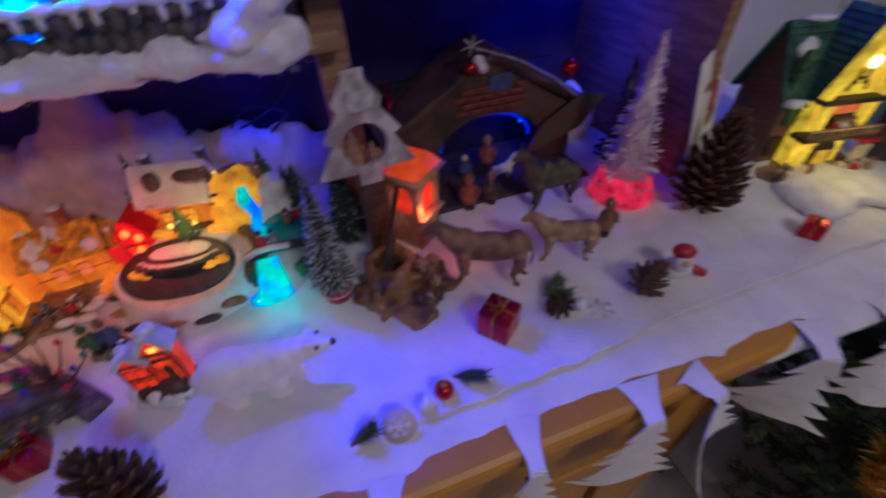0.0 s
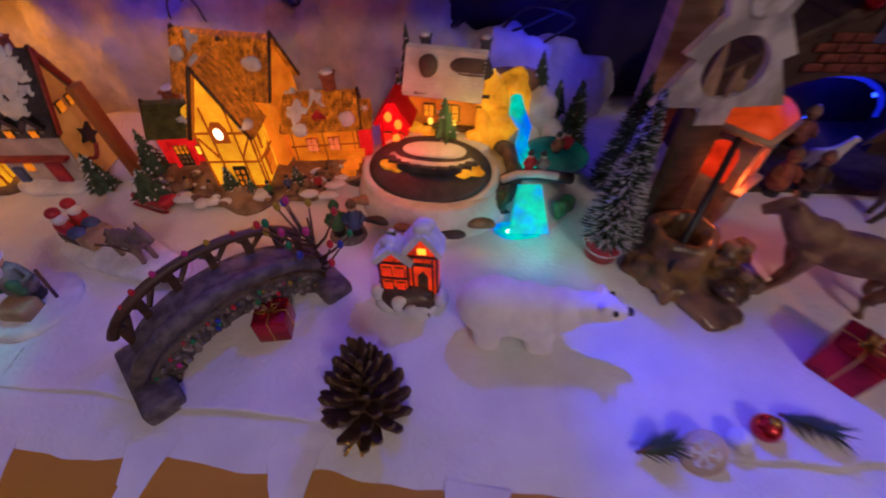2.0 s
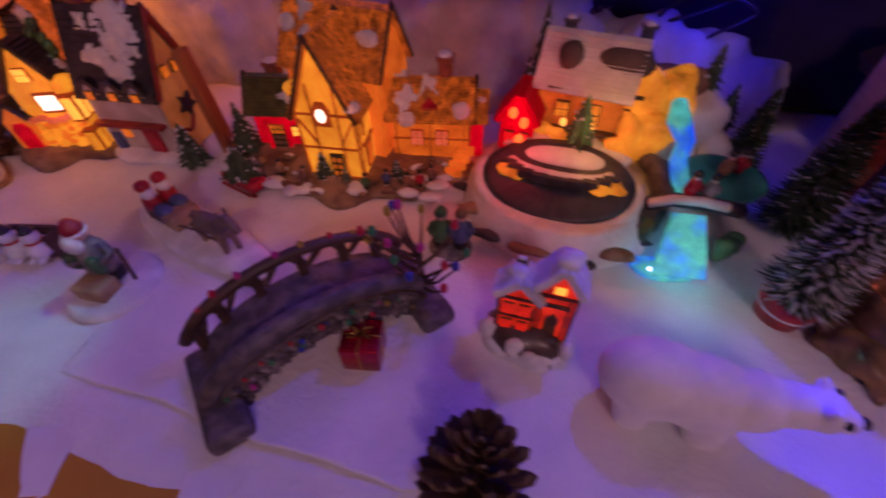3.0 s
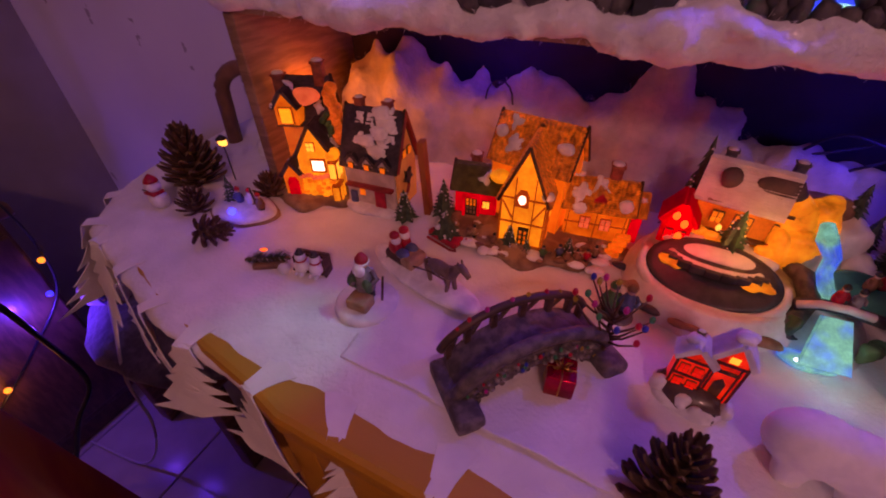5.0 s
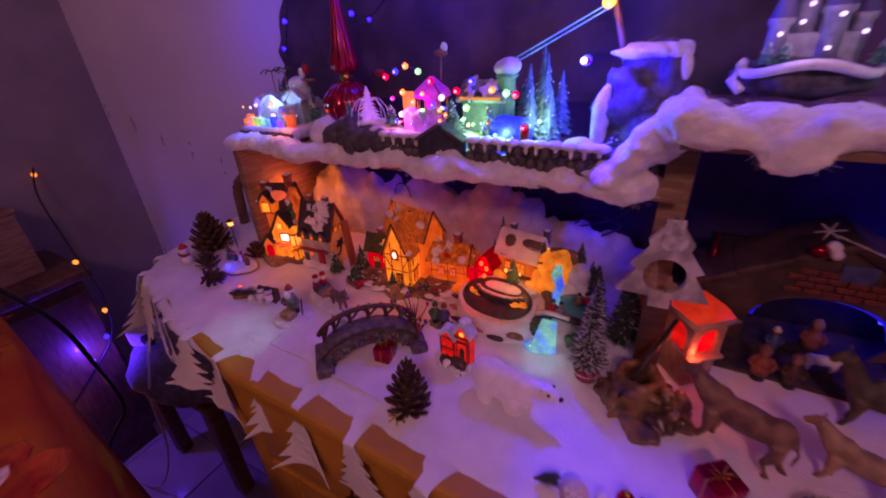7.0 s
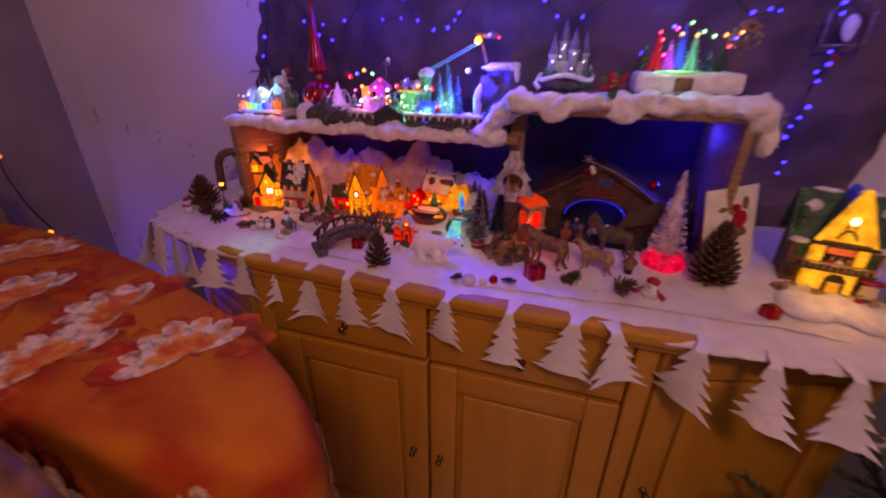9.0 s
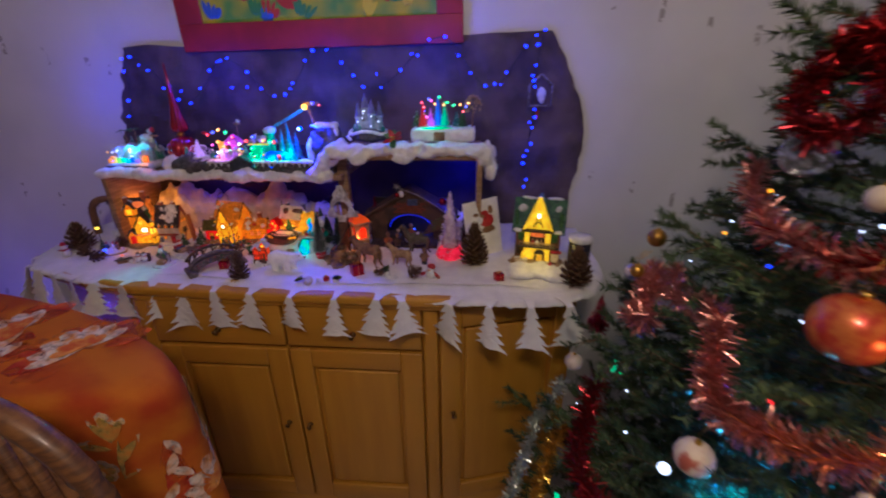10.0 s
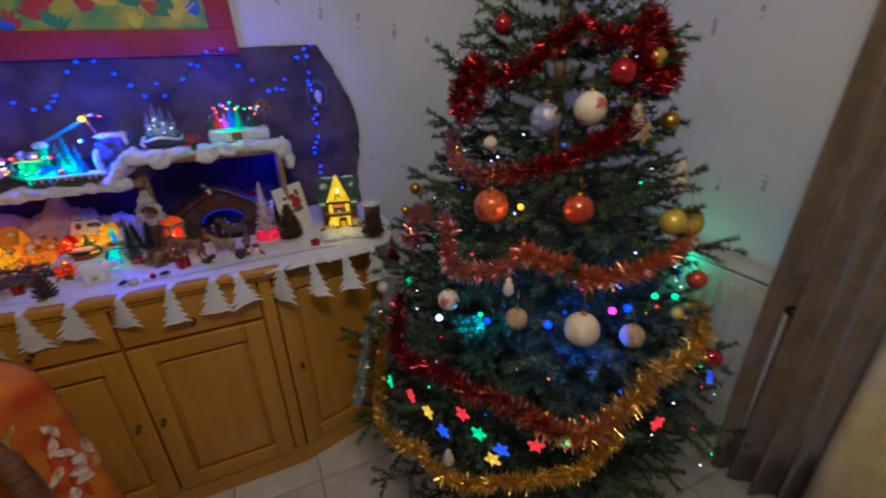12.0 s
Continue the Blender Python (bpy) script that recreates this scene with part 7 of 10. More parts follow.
    for x, yy, z, sx, sz in ((-0.062, -0.036, 0.106, 0.016, 0.006), (0.060, -0.036, 0.106, 0.014, 0.006), (-0.052, -0.004, 0.164, 0.012, 0.016), (0.054, 0.000, 0.166, 0.010, 0.014), (0.0, -0.045, 0.212, 0.010, 0.005), (-0.030, 0.014, 0.196, 0.022, 0.005), (0.036, 0.014, 0.197, 0.022, 0.005)):
        Build().ball(GLAZE_SNOW, (x, yy, z), (sx, 0.007, sz), 3, rough=0.5, freq=70).obj("snow_patch", ob, "painted snow patch")
    Build().ball(BASE, (0, -0.02, 0.004), (0.092, 0.078, 0.013), 3, rough=0.2).obj("ground_base", ob)


chalet()
jar = thing("candle_jar", pose(0.872, 0.150, Z0 - 0.002), "dark glass candle jar with white lid", "candle jar")
Build().lathe(mat("dark_glass", (0.05, 0.05, 0.08), 0.12, second=(0.03, 0.03, 0.05), scale=20, coat=0.6), [(0.030, 0), (0.032, 0.004), (0.032, 0.095), (0.030, 0.100)], 28).obj("jar", jar)
Build().lathe(GLAZE_SNOW, [(0.033, 0.100), (0.034, 0.104), (0.032, 0.116), (0.006, 0.119)], 28).obj("lid", jar, "white snowy lid")


# ---- small things along the front ----
def sprig(x, y, turn, L, label, seed=0):
    r = spread(seed)
    ob = thing("fir_sprig", pose(x, y, snow_z(x, y) + 0.002, 0, 0, turn), label, "sprig")
    b = Build()
    b.tube(BROWN, [(0, 0, 0.003), (L * 0.5, 0, 0.010), (L, 0, 0.008)], [0.0016, 0.0012, 0.0006], 6)
    b.obj("stem", ob)
    b = Build()
    for k in range(240):
        u = r.uniform(0.05, 1.0)
        a = r.uniform(0, 6.283)
        p = Vector((u * L, 0, 0.004 + 0.014 * u * (1 - 0.6 * u)))
        q = p + Vector((0.012, 0.011 * math.cos(a), max(-0.004, 0.011 * math.sin(a)))) * r.uniform(.7, 1.2)
        s = Vector((0, -math.sin(a), math.cos(a))) * 0.0010
        vs = [b.bm.verts.new(v) for v in (p - s, p + s, q)]
        b.bm.faces.new(vs)
        b._end(vs, NEEDLE, None, False)
    b.obj("needles", ob, "green needles")
    return ob


sprig(0.142, 0.052, -30, 0.026, "green artificial fir sprig beside a red bauble", 1)
sprig(0.038, 0.024, 10, 0.018, "small dark green sprig half under cotton", 3)
sprig(0.272, 0.108, 20, 0.022, "green fir sprig with a tiny white cone", 4)
sprig(0.276, 0.106, -30, 0.018, "green fir sprig with a tiny white cone", 5)
pine_cone(0.288, 0.090, Z0 + 0.006, 0.026, 0.012, "tiny frosted cone beside a fir sprig", (0, 70, 200), 30)
tagged(Build().ball(GLAZE_SNOW, (0, 0, 0), 0.008, 3, rough=0.1).obj("pompon", at=pose(0.302, 0.082, Z0 + 0.006)), "small white pompon beside a fir sprig", "pompon")
ball = thing("bauble", pose(0.128, 0.042, Z0 + 0.007), "small shiny red bauble lying on cotton", "bauble")
Build().ball(mat("red_chrome", (0.6, 0.01, 0.02), 0.12, 0.8, coat=0.6), (0, 0, 0), 0.0095, 3).obj("globe", ball)
Build().lathe(GOLD, [(0.003, 0.008), (0.003, 0.012)], 10).obj("cap", ball, "gold cap")
tagged(Build().ball(FLUFF, (0, 0, 0), 0.008, 3, rough=0.2, freq=150).obj("pompon", at=pose(0.108, 0.034, Z0 + 0.006)), "white cotton pompon beside a red bauble", "pompon")
disc = thing("wooden_disc", pose(0.080, 0.026, Z0 + 0.006, 42, 0, -10), "whitewashed round wooden disc with snowflake in cotton", "ornament")
Build().lathe(mat("pale_wood", (0.62, 0.52, 0.46), 0.7, second=(0.5, 0.40, 0.35), scale=30), [(0.0145, 0), (0.0152, 0.0016), (0.0145, 0.0032)], 32).obj("disc", disc)
b = Build()
for a in range(6):
    b.box(GLAZE_SNOW, (0.005, 0, 0.0036), (0.010, 0.0016, 0.001), mx=pose(0, 0, 0, 0, 0, 60 * a))
    b.box(GLAZE_SNOW, (0.008, 0, 0.0036), (0.0016, 0.006, 0.001), mx=pose(0, 0, 0, 0, 0, 60 * a))
b.obj("snowflake", disc, "white snowflake")


def flat_santa():
    ob = thing("santa_ornament", pose(0.432, 0.084, Z0 - 0.002, 0, 0, -20), "small red and white winter figure lying by a cone", "ornament")
    b = Build()
    b.ball(GLAZE_SNOW, (0, 0, 0.012), (0.018, 0.014, 0.013), 3).ball(GLAZE_SNOW, (0, -0.006, 0.024), (0.012, 0.010, 0.010), 3).ball(SKINNY, (0, -0.012, 0.029), (0.006, 0.004, 0.005), 2).ball(RED_PAINT, (0.002, 0.002, 0.036), (0.013, 0.010, 0.009), 3)
    for s in (-1, 1):
        b.tube(RED_PAINT, [(s * 0.010, 0, 0.018), (s * 0.022, -0.004, 0.012), (s * 0.030, -0.006, 0.008)], 0.005, 8)
    b.obj("body", ob)


flat_santa()


def snowflake(x, y, turn, size=0.016):
    b = Build()
    for a in range(6):
        b.box(GLAZE_SNOW, (size / 2, 0, 0.0015), (size, 0.0022, 0.002), mx=pose(0, 0, 0, 0, 0, 60 * a)).box(GLAZE_SNOW, (size * 0.7, 0, 0.0015), (0.002, size * 0.45, 0.002), mx=pose(0, 0, 0, 0, 0, 60 * a))
    tagged(b.obj("snowflake", at=pose(x, y, snow_z(x, y), 0, 0, turn)), "small white glitter snowflake lying on cotton", "snowflake")


snowflake(0.322, 0.070, 15)


# ---- figures on the open snow ----
def sleigh_plate():
    ob = thing("horse_sleigh", pose(-0.396, 0.184, Z0, 0, 0, -19), "resin horse sleigh with red riders on a white base", "model sleigh")
    b = Build()
    b.ball(GLAZE_SNOW, (0, 0, 0.007), (0.082, 0.024, 0.009), 4, rough=0.08, freq=30)
    b.obj("snow_base", ob)
    s = Build()
    s.box(DARK_WOOD, (-0.026, -0.010, 0.012), (0.050, 0.003, 0.003), 0.001).box(DARK_WOOD, (-0.026, 0.010, 0.012), (0.050, 0.003, 0.003), 0.001)
    s.box(TAN, (-0.014, 0, 0.024), (0.018, 0.026, 0.014), 0.003).box(DARK_WOOD, (-0.036, 0, 0.020), (0.030, 0.024, 0.012), 0.004)
    s.obj("sleigh", ob, "wooden sleigh")
    for y in (-0.007, 0.007):
        f = Build()
        f.ball(RED_PAINT, (-0.036, y, 0.034), (0.009, 0.007, 0.010), 2).ball(GLAZE_SNOW, (-0.034, y, 0.044), 0.006, 2).ball(RED_PAINT, (-0.036, y, 0.050), (0.006, 0.006, 0.005), 2).ball(BLUEP, (-0.024, y, 0.030), (0.010, 0.007, 0.006), 2)
        f.obj("rider", ob, "red coated rider")
    h = Build()
    m = mat("grey_horse", (0.22, 0.16, 0.13), 0.6, second=(0.14, 0.10, 0.08), scale=60)
    h.ball(m, (0.030, 0, 0.036), (0.019, 0.0075, 0.0085), 3).ball(m, (0.044, 0, 0.038), (0.008, 0.007, 0.009), 3).tube(m, [(0.046, 0, 0.040), (0.054, 0, 0.050), (0.059, 0, 0.054)], [0.0065, 0.005, 0.004], 8)
    h.tube(m, [(0.056, 0, 0.055), (0.062, 0, 0.052), (0.069, 0, 0.046)], [0.0046, 0.004, 0.0028], 8).tube(m, [(0.012, 0, 0.040), (0.007, 0, 0.034), (0.006, 0, 0.022)], [0.002, 0.003, 0.0015], 6)
    for x, f in ((0.017, -0.003), (0.043, 0.003)):
        for y in (-0.0045, 0.0045):
            h.tube(m, [(x, y, 0.034), (x + f * 0.3, y, 0.024), (x + f * (1.4 if y > 0 else -0.6), y, 0.010)], [0.0046, 0.0028, 0.0020], 6)
    for y in (-0.003, 0.003):
        h.ball(m, (0.056, y, 0.059), (0.0014, 0.0012, 0.003), 1)
    h.obj("horse", ob, "grey brown horse")
    for y in (-0.009, 0.009):
        Build().tube(DARK_WOOD, [(-0.010, y, 0.022), (0.020, y, 0.032), (0.046, y, 0.034)], 0.0009, 6).obj("shaft", ob, "thin dark shaft")


sleigh_plate()


def sled_tree():
    ob = thing("sled", pose(-0.402, 0.262, Z0 - 0.002, 0, 0, -20), "small red sled loaded with a decorated fir tree", "model sled")
    b = Build()
    b.box(RED_PAINT, (0, 0, 0.010), (0.046, 0.020, 0.010), 0.003)
    for y in (-0.010, 0.010):
        b.tube(RED_PAINT, [(-0.024, y, 0.002), (0.016, y, 0.002), (0.026, y, 0.006), (0.026, y, 0.014)], 0.0016, 6)
    b.obj("sled_body", ob)
    small_fir(ob, 0, 0, 0.012, 0.036, 0.018, FIR, 0.3, 12)
    Build().ball(GLAZE_SNOW, (-0.004, -0.010, 0.028), 0.004, 2).obj("ornament", ob, "white ornament")


sled_tree()


def skaters(x, y, label, cs):
    ob = thing("skaters", pose(x, y, Z0 - 0.003), label, "figurine")
    Build().lathe(GREY_STONE, [(0.019, 0), (0.018, 0.004), (0.004, 0.005)], 20).obj("base", ob)
    for k, c in enumerate(cs):
        figure(-0.008 + 0.016 * k, 0.002 * k, 0.042, c, BROWN if k else GREENP, 15, z=0.004, parent=ob)


skaters(-0.188, 0.222, "pair of skating figurines in green and blue coats", (GREENP, BLUEP))


def disc_figure():
    ob = thing("bench_figure", pose(-0.434, 0.126, Z0 - 0.001) @ Matrix.Scale(1.35, 4), "seated grey coated figurine with white beard and red hat", "figurine")
    Build().lathe(GLAZE_SNOW, [(0.026, 0), (0.025, 0.004), (0.022, 0.006), (0.004, 0.0065)], 28).obj("base", ob)
    Build().box(TAN, (0, -0.008, 0.010), (0.018, 0.014, 0.010), 0.002).obj("bench", ob, "tan bench")
    figure(-0.002, 0.004, 0.044, GREY_STONE, RED_PAINT, 20, z=0.005, parent=ob)
    Build().ball(GLAZE_SNOW, (-0.002, -0.001, 0.036), (0.005, 0.004, 0.006), 3, rough=0.2).obj("beard", ob, "white beard")
    Build().ball(GLAZE_SNOW, (-0.002, 0.004, 0.0415), (0.0062, 0.0062, 0.0016), 3).obj("hat_brim", ob, "white hat brim")
    for x in (-0.008, 0.005):
        Build().ball(GREENP, (x, -0.003, 0.024), (0.004, 0.004, 0.006), 3, rough=0.4, freq=120).obj("garland", ob, "green garland piece")
    Build().tube(DARK_WOOD, [(0.012, 0.004, 0.006), (0.014, 0.006, 0.030)], 0.001, 6).obj("pole", ob)


disc_figure()


def snowmen_bench():
    ob = thing("snowman_bench", pose(-0.520, 0.142, Z0 - 0.002, 0, 0, 10) @ Matrix.Scale(0.92, 4), "two small snowmen sitting on a dark bench", "figurine")
    b = Build()
    for z in (0.010, 0.022, 0.028):
        b.box(DARK_WOOD, (0, 0.010 if z > 0.015 else 0, z), (0.044, 0.004 if z > 0.015 else 0.018, 0.004), 0.001)
    for x in (-0.020, 0.020):
        b.box(DARK_WOOD, (x, 0.004, 0.014), (0.003, 0.018, 0.028), 0.001)
    b.obj("bench", ob, "dark slatted bench")
    for x in (-0.010, 0.010):
        s = Build()
        s.ball(GLAZE_SNOW, (x, -0.005, 0.016), (0.0095, 0.010, 0.011), 3).ball(GLAZE_SNOW, (x, -0.004, 0.030), 0.0070, 3).lathe(BLACK, [(0.0062, 0.0350), (0.0062, 0.0360), (0.0036, 0.0364), (0.0036, 0.0405)], 12, at=(x, -0.003, 0)).lathe(RED_PAINT, [(0.0060, 0.0235), (0.0072, 0.0250), (0.0062, 0.0265)], 14, at=(x, -0.004, 0)).ball(GLAZE_SNOW, (x - 0.004, -0.014, 0.010), (0.003, 0.005, 0.003), 2).ball(GLAZE_SNOW, (x + 0.004, -0.014, 0.010), (0.003, 0.005, 0.003), 2)
        s.obj("snowman", ob, "white snowman with black hat")


snowmen_bench()


def basket():
    ob = thing("wheelbarrow_tree", pose(-0.575, 0.130, Z0 - 0.002, 0, 0, 30), "small green fir lying on a snowy barrow", "figurine")
    small, r = Build(), spread(41)
    small.tube(BROWN, [(-0.026, 0, 0.014), (0.026, 0, 0.014)], [0.002, 0.001], 6)
    for k in range(420):
        u, a = r.uniform(-0.026, 0.020), r.uniform(0, 6.283)
        foot = Vector((u, 0, 0.014))
        tip = foot + Vector((0.008, 0.012 * math.cos(a), max(-0.010, 0.012 * math.sin(a)))) * r.uniform(.7, 1.2)
        side = Vector((0, -math.sin(a), math.cos(a))) * 0.0010
        vs = [small.bm.verts.new(v) for v in (foot - side, foot + side, tip)]
        small.bm.faces.new(vs)
        small._end(vs, NEEDLE if k % 4 else FROST, None, False)
    small.obj("fir_tree", ob, "green fir bundle")
    Build().box(BROWN, (0, 0, 0.006), (0.036, 0.016, 0.008), 0.002).obj("barrow", ob)
    Build().ball(RED_LED, (0.0, -0.002, 0.029), (0.0045, 0.002, 0.002), 2).obj("ribbon", ob, "red bow")
    Build().ball(GLAZE_SNOW, (0.020, -0.012, 0.006), 0.008, 2).obj("snowball", ob, "snowball")


basket()


def pond_scene():
    ob = thing("pond_scene", pose(-0.690, 0.205, Z0 - 0.001), "oval snowy base with tiny snowmen and a blue lamp", "figurine")
    Build().ball(GLAZE_SNOW, (0, 0, 0.007), (0.050, 0.034, 0.009), 4, rough=0.1).obj("snow_base", ob)
    Build().ball(BASE, (0, 0, 0.004), (0.054, 0.037, 0.007), 3, rough=0.15, freq=40).obj("rim", ob, "brown stone rim")
    small_fir(ob, -0.026, 0.006, 0.010, 0.044, 0.012, FIR, 0.5, 31)
    for x, y, c in ((-0.008, 0.004, BLUEP), (0.010, 0.008, GLAZE_SNOW), (0.030, 0.004, BROWN)):
        figure(x, y, 0.030, c, RED_PAINT, 0, z=0.010, parent=ob)
    Build().ball(bulb("pond_led", (0.02, 0.06, 1.0), 5.0), (0.006, -0.024, 0.019), 0.0055, 2).obj("lamp_bulb", ob, "blue lamp")
    Build().tube(DARK_WOOD, [(0.030, 0.0, 0.010), (0.018, 0.004, 0.044)], 0.0014, 6).obj("pole", ob)


pond_scene()


def snowman(x, y, label):
    b = Build()
    b.ball(GLAZE_SNOW, (0, 0, 0.014), (0.014, 0.013, 0.015), 3).ball(GLAZE_SNOW, (0, 0, 0.036), 0.010, 3).box(RED_PAINT, (0, -0.002, 0.027), (0.020, 0.018, 0.004), 0.001).lathe(RED_PAINT, [(0.010, 0.043), (0.008, 0.047), (0.002, 0.054)], 12)
    b.tube(DARK_WOOD, [(-0.013, 0, 0.022), (-0.020, -0.006, 0.028)], 0.001, 5)
    tagged(b.obj("snowman", at=pose(x, y, Z0 - 0.002)), label, "figurine")


snowman(-0.815, 0.168, "small white snowman with red scarf on cotton")
lant = thing("street_lamp", pose(-0.775, 0.268, Z0 - 0.002), "tiny dark street lamp with amber light", "lamp")
Build().tube(BLACK, [(0, 0, 0), (0, 0, 0.062)], 0.0011, 8).obj("pole", lant)
Build().box(bulb("amber_lamp", (1.0, 0.6, 0.05), 3.0), (0, 0, 0.068), (0.012, 0.008, 0.010), 0.002).obj("lamp_glass", lant, "amber lamp glass")
Build().cone(BLACK, (0, 0, 0.073), 0.009, 0.002, 0.006, 8).obj("cap", lant)
cable = Build()
cable.tube(BLACK, curve([(0.060, 0.500, 1.00), (0.020, 0.470, 1.04), (0.050, 0.455, 1.075), (0.000, 0.470, 1.085), (-0.03, 0.47, 1.055), (0.05, 0.475, 1.09), (0.11, 0.49, 1.17)]), 0.0018, 8)
tagged(cable.obj("cable"), "loose black lamp cable behind the station", "cable")
cable = Build()
cable.tube(BLACK, [(-0.425, 0.47, 1.05)] + [(-0.405 - 0.020 * math.cos(a), 0.455, 1.075 + 0.026 * math.sin(a)) for a in (math.pi * k / 8 for k in range(9))] + [(-0.385, 0.47, 1.05)], 0.0013, 8)
tagged(cable.obj("cable"), "loose black cable loop among cotton wool", "cable")


# ---- lit village on the lower shelf ----
SHELF1, SHELF2 = 1.214, 1.318
LED_COLOURS = ((1.0, 0.010, 0.020), (0.02, 0.05, 1.0), (1.0, 0.36, 0.010), (0.01, 1.0, 0.22), (0.72, 0.80, 1.0), (1.0, 0.04, 0.5))
LEDS = [bulb("led_shell", c, 2.4) for c in LED_COLOURS]
LED_CORES = [bulb("led_core", tuple(0.75 * v + 0.25 for v in c), 5.0) for c in LED_COLOURS]
TEAL = mat("teal_bristle", (0.05, 0.28, 0.24), 0.6, second=(0.02, 0.14, 0.14), scale=90)
PALE_TEAL = mat("pale_plaster", (0.45, 0.60, 0.62), 0.5, second=(0.30, 0.45, 0.48), scale=80)


def led(parent, k, x, y, z, s=0.0032):
    return Build().ball(LEDS[k], (x, y, z), s, 2).ball(LED_CORES[k], (x, y - 0.70 * s, z), 0.46 * s, 2).obj("led", parent)


def lake_village():
    ob = thing("lake_village", pose(-0.625, 0.375, SHELF1), "turquoise lit miniature lake village on a snowy base", "model village")
    Build().box(GLAZE_SNOW, (0, -0.005, 0.012), (0.150, 0.120, 0.024), 0.008).obj("snow_base", ob)
    b = Build()
    r = spread(41)
    for k in range(16):
        b.box(SLATE, (-0.072 + 0.0096 * k, -0.066, 0.010), (0.0088, 0.006, r.uniform(.010, .016)), 0.002)
    b.obj("stone_edge", ob, "dark stone edge")
    for k in range(17):
        x, y = -0.062 + 0.0078 * k, r.uniform(-0.035, 0.045)
        if k % 2:
            gable_house(ob, "hut", pose(x, y, 0.022, 0, 0, r.uniform(-40, 40)), 0.026, 0.026, r.uniform(.018, .034), 0.014, PALE_TEAL, GLAZE_SNOW, 1, 90 + k, 0.003, False)
        else:
            small_fir(ob, x, y, 0.022, r.uniform(0.05, 0.10), 0.016, TEAL, 0.3, 50 + k)
    for x, y, w, h, turn in ((-0.004, -0.020, 0.040, 0.044, 25), (-0.040, -0.012, 0.032, 0.036, -10), (0.040, 0.000, 0.034, 0.050, 12)):
        hut = gable_house(ob, "house", pose(x, y, 0.022, 0, 0, turn), w, w, h, 0.016, PALE_TEAL, GLAZE_SNOW, 1, int(900 * h), 0.005, False, "pale teal house")
        window(hut, pose(0, -w / 2 - 0.001, h * 0.45), 0.010, 0.012, LEDS[4])
    dome = Build().ball(PALE_TEAL, (0.030, 0.020, 0.088), (0.022, 0.018, 0.020), 3, rough=0.3, freq=50).ball(GLAZE_SNOW, (0.030, 0.018, 0.098), (0.020, 0.017, 0.013), 3, rough=0.3, freq=50)
    dome.obj("snowy_dome", ob, "snowy grey dome")
    for k, (x, c) in enumerate(((-0.066, (1.0, 0.30, 0.02)), (-0.048, (1.0, 0.55, 0.12)), (-0.034, (0.25, 0.9, 0.10)), (-0.018, (0.0, 0.9, 0.35)), (0.000, (0.0, 0.55, 0.9)), (0.016, (0.02, 0.12, 1.0)), (0.032, (0.30, 0.16, 1.0)))):
        Build().box(glow("lit_stall", c, 1.3, 0.4, 90), (x, -0.052, 0.030 + 0.003 * (k % 2)), (0.011, 0.010, 0.014 + 0.004 * (k % 3)), 0.002).obj("stall", ob, "coloured lit stall")
    for k in range(22):
        led(ob, (1, 1, 3, 2, 4, 1)[k % 6], r.uniform(-.072, .06), r.uniform(-.058, -.02), r.uniform(.030, .075), r.uniform(0.0020, 0.0032))
    Build().box(glow("orange_booth", (1.0, 0.25, 0.03), 1.2), (-0.060, -0.045, 0.036), (0.014, 0.012, 0.018), 0.002).obj("booth", ob, "orange lit booth")
    Build().box(glow("orange_booth_dim", (1.0, 0.22, 0.03), 0.8), (0.058, -0.045, 0.036), (0.014, 0.012, 0.022), 0.002).obj("booth", ob, "orange lit booth")
    for x, h in ((-0.056, 0.120), (-0.018, 0.125)):
        p = Build()
        p.tube(TAN, [(x, 0.03, 0.02), (x, 0.03, h)], 0.0012, 6)
        for a in range(6):
            p.tube(GREENP, [(x, 0.03, h), (x + 0.014 * math.cos(a), 0.03 + 0.014 * math.sin(a), h + 0.004), (x + 0.024 * math.cos(a), 0.03 + 0.024 * math.sin(a), h - 0.004)], 0.0012, 5)
        p.obj("palm", ob, "thin lamp-lit tree")
    s = Build()
    s.box(TAN, (0.052, 0.02, 0.105), (0.036, 0.014, 0.004), 0.001).ball(RED_PAINT, (0.056, 0.02, 0.125), (0.008, 0.006, 0.010), 2).ball(GLAZE_SNOW, (0.044, 0.02, 0.118), (0.008, 0.006, 0.010), 2).tube(TAN, [(0.052, 0.02, 0.02), (0.052, 0.02, 0.105)], 0.0016, 6)
    s.obj("swing", ob, "tan raised swing")


lake_village()


def finial():
    ob = thing("tree_topper", pose(-0.462, 0.390, SHELF1 - 0.004), "tall shiny red glass tree topper standing upright", "tree topper")
    m = mat("red_glass_gloss", (0.50, 0.012, 0.03), 0.15, 0.5, second=(0.32, 0.008, 0.02), scale=30, coat=0.8)
    Build().lathe(m, [(0.010, 0), (0.024, 0.010), (0.044, 0.038), (0.051, 0.062), (0.048, 0.080), (0.030, 0.100), (0.012, 0.110)], 64, flute=18, depth=0.05).obj("globe", ob, "ribbed red globe")
    Build().lathe(GOLD, [(0.010, 0.110), (0.011, 0.116), (0.009, 0.121)], 20).obj("collar", ob, "gold collar")
    Build().lathe(m, [(0.012, 0.121), (0.024, 0.130), (0.025, 0.142), (0.018, 0.17), (0.010, 0.22), (0.005, 0.27), (0.002, 0.34)], 48, flute=12, depth=0.10).obj("spire", ob, "pointed red spire")


finial()


